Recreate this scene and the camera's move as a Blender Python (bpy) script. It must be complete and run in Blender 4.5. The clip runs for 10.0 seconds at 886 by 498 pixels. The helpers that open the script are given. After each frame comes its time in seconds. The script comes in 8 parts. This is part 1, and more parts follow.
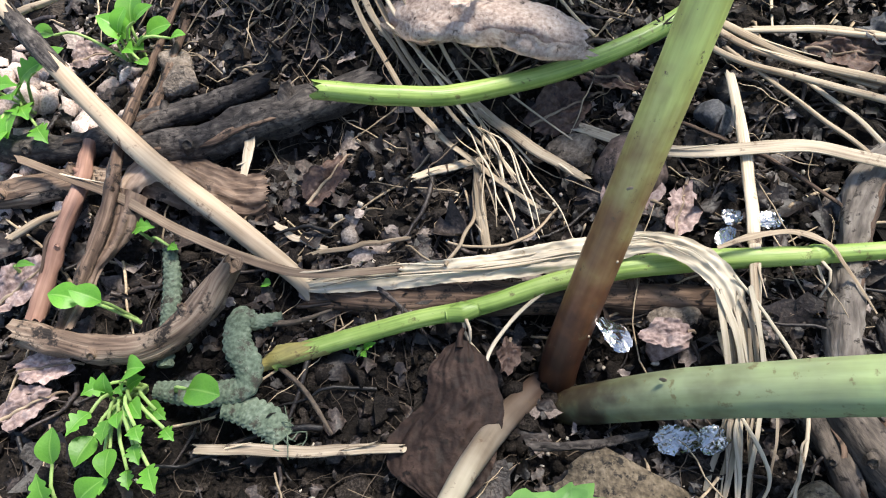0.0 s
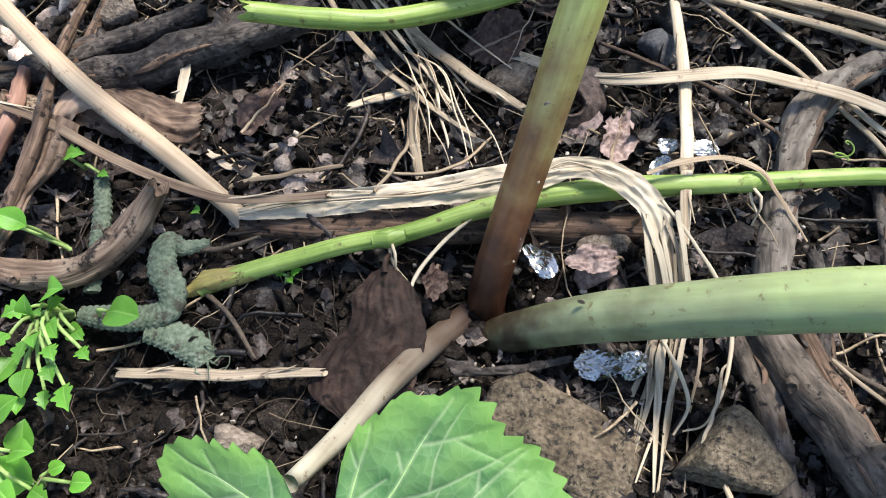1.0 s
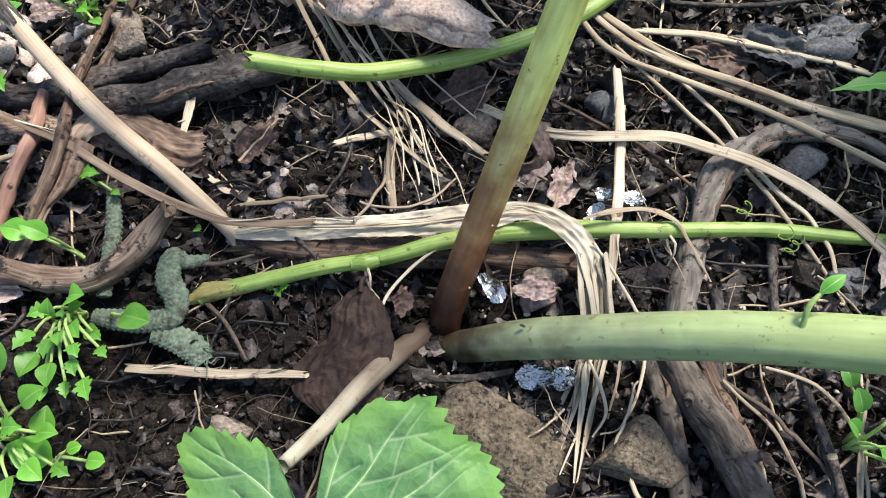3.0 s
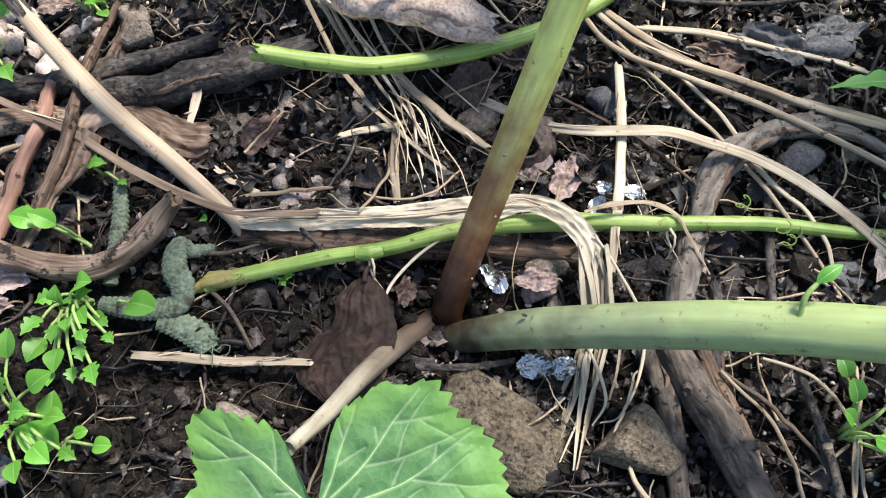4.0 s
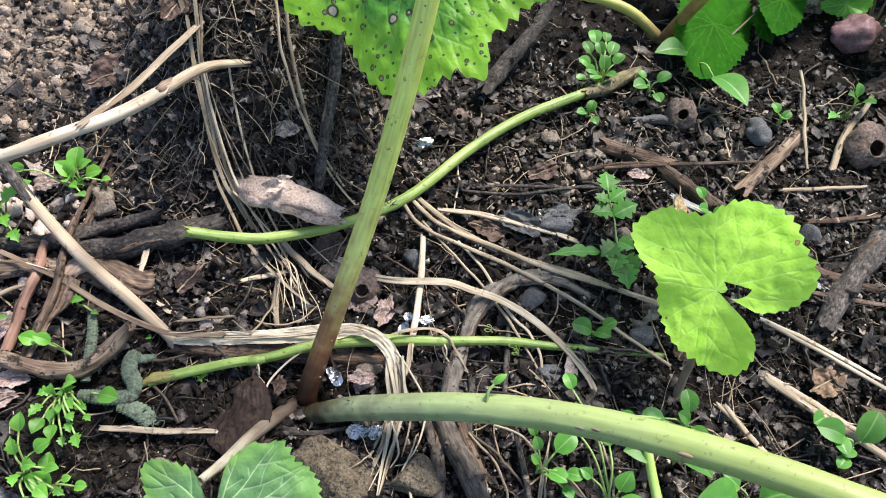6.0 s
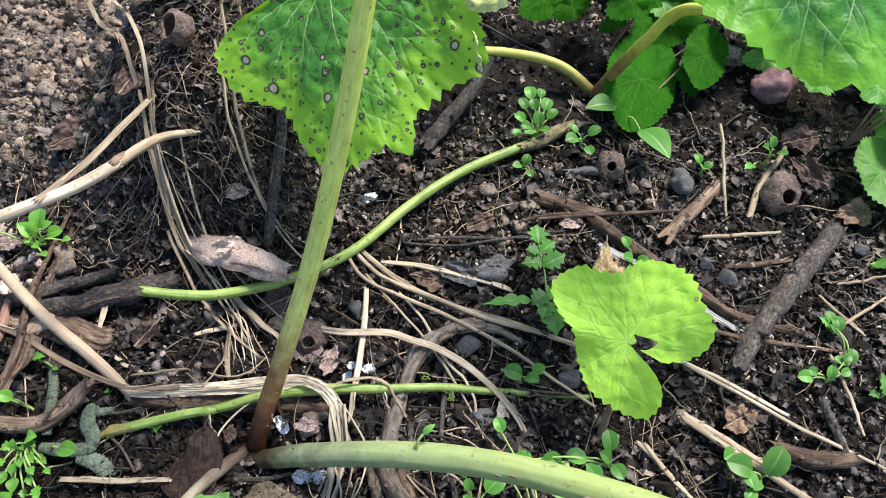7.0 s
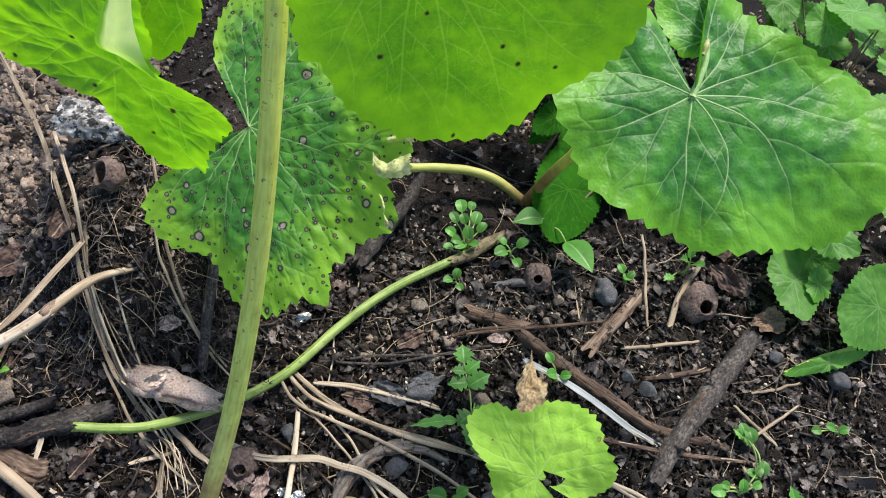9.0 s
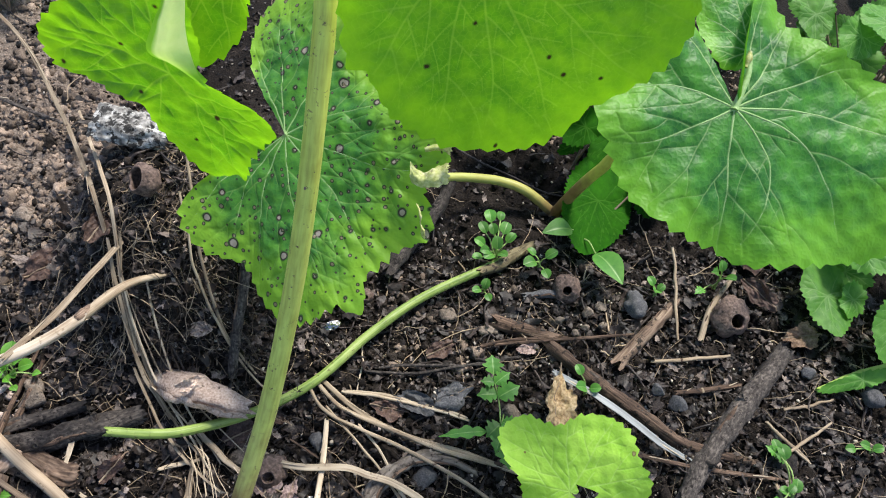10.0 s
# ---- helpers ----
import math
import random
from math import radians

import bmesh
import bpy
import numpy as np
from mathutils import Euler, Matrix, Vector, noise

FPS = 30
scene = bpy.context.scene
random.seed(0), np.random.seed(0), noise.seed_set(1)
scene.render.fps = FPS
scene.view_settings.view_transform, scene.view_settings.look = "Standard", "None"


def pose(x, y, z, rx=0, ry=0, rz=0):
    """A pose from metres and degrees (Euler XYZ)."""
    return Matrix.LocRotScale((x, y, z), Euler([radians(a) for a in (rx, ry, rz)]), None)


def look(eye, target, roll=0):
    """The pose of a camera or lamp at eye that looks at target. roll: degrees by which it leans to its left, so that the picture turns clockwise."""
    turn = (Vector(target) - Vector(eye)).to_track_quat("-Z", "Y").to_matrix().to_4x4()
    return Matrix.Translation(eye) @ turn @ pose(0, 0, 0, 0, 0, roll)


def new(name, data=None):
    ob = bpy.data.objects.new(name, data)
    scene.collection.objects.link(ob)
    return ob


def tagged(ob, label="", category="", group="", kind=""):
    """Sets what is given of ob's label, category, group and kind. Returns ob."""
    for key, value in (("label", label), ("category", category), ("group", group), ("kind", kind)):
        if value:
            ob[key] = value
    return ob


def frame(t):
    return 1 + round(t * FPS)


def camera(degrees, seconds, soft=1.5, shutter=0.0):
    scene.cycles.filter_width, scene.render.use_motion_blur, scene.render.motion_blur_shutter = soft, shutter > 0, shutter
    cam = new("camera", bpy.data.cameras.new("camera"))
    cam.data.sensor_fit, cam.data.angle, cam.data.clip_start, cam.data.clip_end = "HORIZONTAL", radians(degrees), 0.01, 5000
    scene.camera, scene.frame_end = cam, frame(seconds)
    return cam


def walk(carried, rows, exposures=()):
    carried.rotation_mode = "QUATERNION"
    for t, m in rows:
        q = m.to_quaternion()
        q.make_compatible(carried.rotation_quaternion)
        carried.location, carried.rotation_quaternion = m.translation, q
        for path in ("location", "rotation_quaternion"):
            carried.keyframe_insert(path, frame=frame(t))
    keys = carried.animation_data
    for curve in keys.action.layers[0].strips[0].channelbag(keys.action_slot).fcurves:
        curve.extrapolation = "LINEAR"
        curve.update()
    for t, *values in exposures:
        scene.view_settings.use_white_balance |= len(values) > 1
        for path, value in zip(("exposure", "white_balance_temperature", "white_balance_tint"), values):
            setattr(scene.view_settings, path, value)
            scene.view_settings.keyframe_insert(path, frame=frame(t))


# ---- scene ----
SOFT = 1.1
EXPOSURES = [(0.0, 1.56), (3.0, 1.52), (5.0, 1.52), (7.5, 1.36), (8.5, 1.14), (10.0, 1.12)]
cam = camera(61.9, 10.0, SOFT)
PATH = [
    (0, (0.00508, 0.00158, 0.21352), (-0.04656, 0.18061, -0.14043), -14.20),
    (0.5, (0.01996, -0.00581, 0.20893), (-0.03479, 0.16565, -0.14829), -15.60),
    (1, (0.02689, -0.00832, 0.20143), (-0.02544, 0.15772, -0.15869), -14.86),
    (1.2, (0.02900, -0.00500, 0.20600), (-0.01854, 0.16119, -0.15411), -13.00),
    (1.5, (0.02562, -0.00052, 0.20550), (-0.02166, 0.16117, -0.15730), -13.01),
    (2, (0.02918, 0.00112, 0.21425), (-0.01349, 0.16267, -0.14918), -11.17),
    (2.5, (0.02838, -0.00747, 0.22910), (-0.01041, 0.15596, -0.13392), -9.33),
    (2.7, (0.02995, -0.01340, 0.23785), (-0.00520, 0.14942, -0.12581), -7.91),
    (3.8, (0.03050, -0.01589, 0.24624), (-0.00149, 0.15101, -0.11587), -5.77),
    (4, (0.02880, -0.01961, 0.24486), (-0.00274, 0.14491, -0.11837), -5.81),
    (4.5, (0.03370, -0.02450, 0.26930), (0.00804, 0.14511, -0.09204), -3.97),
    (4.7, (0.04473, -0.04336, 0.31905), (0.02338, 0.13126, -0.04019), -2.46),
    (4.8, (0.04567, -0.05728, 0.34450), (0.03190, 0.12076, -0.01343), -0.16),
    (5, (0.06268, -0.08017, 0.38026), (0.04855, 0.10434, 0.02564), 0.00),
    (5.5, (0.07921, -0.06884, 0.39123), (0.07709, 0.12246, 0.03994), 3.52),
    (5.7, (0.07765, -0.06399, 0.39440), (0.07792, 0.12993, 0.04455), 4.18),
    (6.8, (0.10055, -0.05351, 0.44506), (0.10976, 0.14714, 0.09915), 5.83),
    (7, (0.10573, -0.05162, 0.44913), (0.11704, 0.15053, 0.10416), 5.97),
    (7.5, (0.11141, -0.05148, 0.44633), (0.12514, 0.15345, 0.10309), 6.06),
    (7.9, (0.11596, -0.04519, 0.46170), (0.13116, 0.16422, 0.12124), 6.14),
    (8, (0.11772, -0.03266, 0.47901), (0.13385, 0.17677, 0.13860), 6.36),
    (8.1, (0.12490, -0.01883, 0.49722), (0.14126, 0.19271, 0.15812), 6.31),
    (8.2, (0.13310, -0.00545, 0.50961), (0.15036, 0.20656, 0.17086), 6.44),
    (8.3, (0.13980, -0.00187, 0.51900), (0.15860, 0.21122, 0.18101), 6.62),
    (8.5, (0.14891, 0.00113, 0.51290), (0.16806, 0.21454, 0.17513), 6.60),
    (9, (0.14110, -0.00287, 0.50566), (0.16046, 0.21057, 0.16792), 6.73),
    (9.5, (0.14214, -0.00455, 0.50403), (0.16117, 0.20950, 0.16666), 6.64),
    (10, (0.12869, -0.00186, 0.50385), (0.14063, 0.21558, 0.16832), 5.79),
]
walk(cam, [(t, look(eye, target, roll)) for t, eye, target, roll in PATH], EXPOSURES)

# world light: high hazy sun from behind the plants, sky from all round
SUN_TURN, SUN_HIGH = -38.0, 57.0
world = bpy.data.worlds.new("sky")
scene.world = world
world.use_nodes = True
wn = world.node_tree.nodes
sky = wn.new("ShaderNodeTexSky")
sky.sky_type, sky.sun_disc = "NISHITA", False
sky.sun_elevation, sky.sun_rotation = radians(SUN_HIGH), radians(-SUN_TURN)
wn["Background"].inputs["Strength"].default_value = 0.108
world.node_tree.links.new(sky.outputs["Color"], wn["Background"].inputs["Color"])
sun = new("sun", bpy.data.lights.new("sun", "SUN"))
sun.data.energy, sun.data.angle, sun.data.color = 3.0, radians(13.0), (1.0, 0.95, 0.87)
sun.matrix_basis = look((0, 0, 0), (
    math.sin(radians(SUN_TURN)) * math.cos(radians(SUN_HIGH)),
    -math.cos(radians(SUN_TURN)) * math.cos(radians(SUN_HIGH)), -math.sin(radians(SUN_HIGH))))

CM = 0.01
rng = np.random.default_rng(7)
TAU = 2 * math.pi


# ---- meshes; all lengths below are centimetres ----
def mesh(name, verts, faces, material, uv=None, attrs=None, smooth=True):
    """A mesh from centimetre points; uv and attrs hold one row for each point."""
    me = bpy.data.meshes.new(name)
    v = np.asarray(verts, float) * CM
    me.from_pydata(v.tolist(), [], [tuple(int(i) for i in f) for f in faces])
    if uv is not None:
        idx = np.empty(len(me.loops), np.int32)
        me.loops.foreach_get("vertex_index", idx)
        me.uv_layers.new(name="uv").data.foreach_set("uv", np.asarray(uv, np.float32)[idx].ravel())
    for key, values in (attrs or {}).items():
        me.attributes.new(key, "FLOAT", "POINT").data.foreach_set("value", np.asarray(values, np.float32))
    me.materials.append(material)
    me.polygons.foreach_set("use_smooth", [smooth] * len(me.polygons))
    me.update()
    return me


def thing(name, at, label, category, group="", kind=""):
    """An Empty at the base of a thing."""
    ob = new(name)
    ob.empty_display_size = 0.01
    ob.location = [c * CM for c in at]
    return tagged(ob, label, category, group, kind)


def part(name, geo, material, parent, label=""):
    """One mesh object under a thing or under a part; geo is (verts, faces, uv[, attrs]) in the place's centimetres."""
    at = np.array(parent.location) / CM
    up = parent.parent
    while up:
        at = at + np.array(up.location) / CM
        up = up.parent
    verts, faces, uv = geo[:3]
    ob = new(name, mesh(name, np.asarray(verts) - at, faces, material, uv, geo[3] if len(geo) > 3 else None))
    ob.parent = parent
    return tagged(ob, label)


def single(name, geo, material, label, category, group="", kind="", smooth=True):
    """A thing of one mesh, with its origin at its lowest middle."""
    verts = np.asarray(geo[0], float)
    at = np.array([verts[:, 0].mean(), verts[:, 1].mean(), verts[:, 2].min()])
    ob = new(name, mesh(name, verts - at, geo[1], material, geo[2], geo[3] if len(geo) > 3 else None, smooth))
    ob.location = at * CM
    return tagged(ob, label, category, group, kind)


def joined(geos):
    """Several (verts, faces, uv) as one."""
    vs, fs, us, n = [], [], [], 0
    for g in geos:
        vs.append(np.asarray(g[0], float))
        fs += [tuple(i + n for i in f) for f in g[1]]
        us.append(np.zeros((len(g[0]), 2)) if g[2] is None else np.asarray(g[2], float))
        n += len(g[0])
    return np.concatenate(vs), fs, np.concatenate(us)


def smooth_path(points, n):
    """n points evenly along a Catmull-Rom curve through the given ones."""
    p = np.array(points, float)
    if len(p) == 2:
        p = np.array([p[0], p[0] * 0.5 + p[1] * 0.5, p[1]])
    q = np.vstack([2 * p[0] - p[1], p, 2 * p[-1] - p[-2]])
    out = []
    for i in range(1, len(q) - 2):
        t = np.linspace(0, 1, 24, endpoint=False)[:, None]
        a, b, c, d = q[i - 1], q[i], q[i + 1], q[i + 2]
        out.append(0.5 * (2 * b + (c - a) * t + (2 * a - 5 * b + 4 * c - d) * t**2 + (3 * b - a - 3 * c + d) * t**3))
    out = np.vstack([*out, p[-1:]])
    s = np.r_[0, np.cumsum(np.linalg.norm(np.diff(out, axis=0), axis=1))]
    w = np.linspace(0, s[-1], n)
    return np.stack([np.interp(w, s, out[:, k]) for k in range(3)], 1), w


def frames(c, lay=(0, 0, 1)):
    """Side and lift vectors along a path; lift stays near lay."""
    d = np.gradient(c, axis=0)
    d /= np.linalg.norm(d, axis=1)[:, None] + 1e-9
    side = np.cross(d, np.array(lay, float))
    bad = np.linalg.norm(side, axis=1) < 0.15
    side[bad] = np.cross(d[bad], (0.0, 1.0, 0.0))
    side /= np.linalg.norm(side, axis=1)[:, None] + 1e-9
    for i in range(1, len(side)):
        if side[i] @ side[i - 1] < 0:
            side[i] *= -1
    return d, side, np.cross(side, d)


def knots(values, n):
    v = np.atleast_1d(np.array(values, float))
    return np.interp(np.linspace(0, 1, n), np.linspace(0, 1, len(v)), v)


def tube(points, radius, seg=12, n=None, flat=1.0, ribs=0, rib=0.0, lump=0.0, grain=1.0, seed=0, cup=0.0, twist=0.0, lay=(0, 0, 1), hollow=0.0, ragged=0.0):
    """A tapered stalk through points. flat: height over width; ribs, rib: grooves; lump: unevenness; cup: how far a flat one is folded up."""
    rough, w = smooth_path(points, 8)
    n = n or max(5, int(w[-1] / max(0.12, 0.9 * float(np.mean(radius)))))
    n = min(n, 160)
    c, w = smooth_path(points, n)
    d, side, lift = frames(c, lay)
    r = knots(radius, n)
    a = np.arange(seg) * TAU / seg
    turn = np.radians(knots(twist, n))
    verts, uv = np.empty((n, seg, 3)), np.empty((n, seg, 2))
    for i in range(n):
        k = r[i] * (1 + rib * np.abs(np.cos(a * ribs / 2)) if ribs else np.ones(seg))
        if lump:
            off = np.array([noise.noise(Vector((math.cos(b) * 1.3 + seed * 7.1, math.sin(b) * 1.3, w[i] * 0.9 * grain))) +
                            0.5 * noise.noise(Vector((math.cos(b) * 3 + seed, math.sin(b) * 3, w[i] * 2.6 * grain))) for b in a])
            k = k * (1 + lump * off)
        x, y = k * np.cos(a), k * np.sin(a) * flat
        if cup:
            y = y + cup * (x * x) / max(r[i], 1e-4)
        ct, st = math.cos(turn[i]), math.sin(turn[i])
        x, y = x * ct - y * st, x * st + y * ct
        verts[i] = c[i] + x[:, None] * side[i] + y[:, None] * lift[i]
        uv[i, :, 0], uv[i, :, 1] = w[i], a * r[i]
    faces = [(i * seg + j, i * seg + (j + 1) % seg, (i + 1) * seg + (j + 1) % seg, (i + 1) * seg + j) for i in range(n - 1) for j in range(seg)]
    if ragged:
        tear = np.random.default_rng(seed + n)
        for ring, way in ((0, -1), (n - 1, 1)):
            verts[ring] += way * d[ring] * (ragged * r[ring] * tear.uniform(-0.2, 1.6, seg)[:, None])
    v = verts.reshape(-1, 3)
    u = uv.reshape(-1, 2)
    for ring, way in ((0, -1), (n - 1, 1)):
        deep = -hollow if hollow and ring else 0.25 * r[ring] * flat
        v = np.vstack([v, c[ring] + way * d[ring] * deep])
        u = np.vstack([u, (w[ring], 0)])
        tip = len(v) - 1
        faces += [(ring * seg + j, ring * seg + (j + 1) % seg, tip)[:: -way] for j in range(seg)]
    along = np.r_[np.repeat(np.linspace(0, 1, n), seg), 0, 1]
    return v, faces, u, {"along": along}


def ico(level):
    bm = bmesh.new()
    bmesh.ops.create_icosphere(bm, subdivisions=level, radius=1)
    v, f = np.array([x.co[:] for x in bm.verts]), [tuple(x.index for x in y.verts) for y in bm.faces]
    bm.free()
    return v, f


ICO = {k: ico(k) for k in (1, 2, 3, 4)}


def stone(at, size, seed=0, level=3, rough=0.28, turn=0.0, flats=0):
    """An uneven lump: size is its three half lengths, at its middle. flats: broken faces cut into it."""
    v, f = ICO[level]
    k = np.array([1 + rough * (noise.noise(Vector(p) * 1.4 + Vector((seed * 3.7, 0, 0))) + 0.45 * noise.noise(Vector(p) * 4 + Vector((0, seed * 1.9, 0)))
                              + 0.2 * noise.noise(Vector(p) * 10 + Vector((0, seed * 1.9, 3)))) for p in v])
    v = v * k[:, None]
    pick = np.random.default_rng(seed + 50)
    for _ in range(flats):
        nrm = pick.normal(size=3)
        nrm /= np.linalg.norm(nrm)
        over = np.maximum(v @ nrm - pick.uniform(0.45, 0.68), 0)
        v = v - 0.9 * over[:, None] * nrm
    v = v * np.array(size)
    c, s = math.cos(radians(turn)), math.sin(radians(turn))
    v = v @ np.array([[c, s, 0], [-s, c, 0], [0, 0, 1]])
    return v + np.array(at), f, None


def sheet(rows, n=60, m=24, rough=0.05, ridges=0.0, ridge=0.0, seed=0, fray=0.0, grain=1.0):
    """A thin sheet through cross rows of points. rough: crumpling; ridges, ridge: ribs to the centimetre along it and their height; fray: torn ends and sides."""
    cross = np.array([smooth_path(r, m)[0] for r in rows])
    grid = np.stack([smooth_path(cross[:, j], n)[0] for j in range(m)], 1)
    along = np.linalg.norm(np.diff(grid, axis=0), axis=2).mean(1)
    u = np.r_[0, np.cumsum(along)]
    wide = np.linalg.norm(np.diff(grid, axis=1), axis=2)
    w = np.c_[np.zeros(n), np.cumsum(wide, 1)]
    w = w - w[:, -1:] / 2
    nrm = np.cross(np.gradient(grid, axis=0), np.gradient(grid, axis=1))
    nrm /= np.linalg.norm(nrm, axis=2, keepdims=True) + 1e-9
    share = np.linspace(-0.5, 0.5, m)[None] * w.max() * 2
    h = np.zeros((n, m))
    for i in range(n):
        for j in range(m):
            p = Vector((u[i] * 0.5 * grain, w[i, j] * 0.9 * grain, seed * 3.1))
            wob = noise.noise(Vector((u[i] * 0.35, w[i, j] * 0.4, seed + 20.0)))
            h[i, j] = rough * (noise.noise(p) + 0.5 * noise.noise(p * 2.7) + 0.25 * noise.noise(p * 7))
            if ridge:
                h[i, j] += ridge * (0.5 - abs(((share[0, j] * ridges + 1.3 * wob) % 1.0) - 0.5)) * (1 + 0.8 * noise.noise(p * 1.5))
    grid = grid + h[..., None] * nrm
    if fray:
        tear = np.array([[noise.noise(Vector((j * 0.9, seed, k))) for j in range(m)] for k in (1.0, 5.0)])
        grid[-1] += fray * tear[0][:, None] * (grid[-1] - grid[-2]) * 6
        side = np.array([[noise.noise(Vector((u[i] * 3.0, seed, k))) for i in range(n)] for k in (2.0, 7.0)])
        grid[:, 0] += fray * side[0][:, None] * (grid[:, 0] - grid[:, 1]) * 1.6
        grid[:, -1] += fray * side[1][:, None] * (grid[:, -1] - grid[:, -2]) * 1.6
    uv = np.stack([np.repeat(u[:, None], m, 1), w], -1).reshape(-1, 2)
    f = [(i * m + j, i * m + j + 1, (i + 1) * m + j + 1, (i + 1) * m + j) for i in range(n - 1) for j in range(m - 1)]
    return grid.reshape(-1, 3), f, uv, {"vein": np.full(n * m, 1.0), "out": np.full(n * m, 0.5), "along": np.repeat(np.linspace(0, 1, n), m)}


# ---- leaves ----
def leaf_shape(at, across, ahead, outline, teeth=0.0, pitch=0.7, bulge=0.0, wave=0.0, quilt=0.0, bend=(0, 0, 0), seed=0, waves=5, edge=0.0):
    """The surface of a broad leaf: a function from (angle, part of the way out) to a place. outline: (degrees, radius) from one side
    of the notch to the other, counted from across towards ahead; teeth: depth of the saw edge, pitch: its step; bend: lift by x*x, y*y, x*y."""
    ex = np.array(across, float)
    ex /= np.linalg.norm(ex)
    ey = np.array(ahead, float)
    ey -= ex * (ey @ ex)
    ey /= np.linalg.norm(ey)
    ez = np.cross(ex, ey)
    o = np.array(outline, float)
    ang = np.radians(o[:, 0])
    fine = np.linspace(ang[0], ang[-1], 721)
    t = np.interp(fine, ang, np.arange(len(ang)))
    rr = np.pad(o[:, 1], 1, mode="edge")
    i = np.minimum(t.astype(int), len(ang) - 2)
    u = t - i
    a, b, c, d = rr[i], rr[i + 1], rr[i + 2], rr[i + 3]
    rad = 0.5 * (2 * b + (c - a) * u + (2 * a - 5 * b + 4 * c - d) * u**2 + (3 * b - a - 3 * c + d) * u**3)
    rad = np.maximum(rad, 0.05)
    arc = np.r_[0, np.cumsum(np.hypot(np.diff(rad), rad[1:] * np.diff(fine)))]
    at = np.array(at, float)
    big = rad.max()

    def surface(th, f):
        th, f = np.asarray(th, float), np.asarray(f, float)
        r0, s = np.interp(th, fine, rad), np.interp(th, fine, arc)
        size = 0.75 + 0.5 * np.sin(s * 1.7 + seed) * np.sin(s * 0.63 + 2 * seed)
        saw = ((s / pitch + 0.2 * np.sin(s * 0.9 + seed)) % 1.0)
        r = f * r0 + teeth * size * (0.5 - np.abs(saw - 0.35) / np.where(saw < 0.35, 0.35, 0.65)) * np.clip((f - 0.9) / 0.1, 0, 1) ** 2
        x, y = r * np.cos(th), r * np.sin(th)
        h = bulge * (1 - (r / big) ** 2) - bulge + bend[0] * x * x + bend[1] * y * y + bend[2] * x * y
        h = h + wave * f**2 * np.sin(th * waves + seed) + edge * np.clip(f - 0.75, 0, 1) ** 2 * 16
        if quilt:
            puff = [noise.noise(Vector((p * 0.55, q * 0.55, seed))) + 0.7 * noise.noise(Vector((p * 1.5, q * 1.5, seed + 9))) for p, q in zip(x.ravel(), y.ravel())]
            h = h + quilt * 1.6 * np.reshape(puff, x.shape) * np.minimum(1, f * 3)
        return at + x[..., None] * ex + y[..., None] * ey + h[..., None] * ez

    return surface, fine, rad, ez


def leaf_veins(fine, rad, mains, seed=0, gap=1.3):
    """Vein lines in the leaf's plane: ribs at the given degrees (or degrees and bow), and their side veins, one after another on either
    side, which bow towards the tip, fork once and end half-way to the next rib."""
    pick = np.random.default_rng(seed + 11)
    mid = 0.5 * (fine[0] + fine[-1])
    ribs = []
    for m in mains:
        deg, bow = m if isinstance(m, tuple) else (m, pick.uniform(-10, 10))
        th = math.radians(deg)
        ribs.append((th + TAU * round((mid - th) / TAU), math.radians(bow)))
    ribs.sort()
    lines = []

    def march(x, y, aim, turn, far, low, high, step=0.22):
        px, py, gone = [x], [y], 0.0
        while gone < far:
            x, y, gone = x + step * math.cos(aim), y + step * math.sin(aim), gone + step
            aim += turn * step + pick.normal(0, 0.05)
            th = math.atan2(y, x)
            th += TAU * round((mid - th) / TAU)
            if math.hypot(x, y) > 0.96 * float(np.interp(th, fine, rad)) or not low < th < high:
                break
            px.append(x)
            py.append(y)
        return np.array(px), np.array(py), aim

    for i, (th0, bow) in enumerate(ribs):
        low = fine[0] if i == 0 else 0.52 * ribs[i - 1][0] + 0.48 * th0
        high = fine[-1] if i == len(ribs) - 1 else 0.52 * ribs[i + 1][0] + 0.48 * th0
        reach = float(np.interp(th0 + bow, fine, rad))
        f = np.linspace(0, 0.97, 26)
        th = th0 + bow * f**1.4 + 0.02 * np.sin(9 * f + i)
        x, y = f * reach * np.cos(th), f * reach * np.sin(th)
        lines.append((0, x, y))
        at, way = reach * 0.2, 1
        while at < reach * 0.92:
            j = min(24, int(at / reach / 0.97 * 25))
            ahead = math.atan2(y[j + 1] - y[j], x[j + 1] - x[j])
            slope = math.radians(pick.uniform(40, 52))
            sx, sy, aim = march(x[j], y[j], ahead + way * slope, -way * 0.09, reach, low - 0.04, high + 0.04)
            if len(sx) > 2:
                lines.append((1, sx, sy))
                k = len(sx) // 2
                if len(sx) > 6:
                    head = math.atan2(sy[k + 1] - sy[k], sx[k + 1] - sx[k])
                    tx, ty, _ = march(sx[k], sy[k], head + way * 0.75, -way * 0.12, 0.22 * len(sx) * 0.6, low - 0.05, high + 0.05)
                    if len(tx) > 2:
                        lines.append((2, tx, ty))
                    tx, ty, _ = march(sx[k // 2 + 1], sy[k // 2 + 1], head - way * 0.85, way * 0.12, 0.22 * len(sx) * 0.45, low - 0.05, high + 0.05)
                    if len(tx) > 2:
                        lines.append((2, tx, ty))
            way = -way
            at += gap * pick.uniform(0.42, 0.62)
    return lines


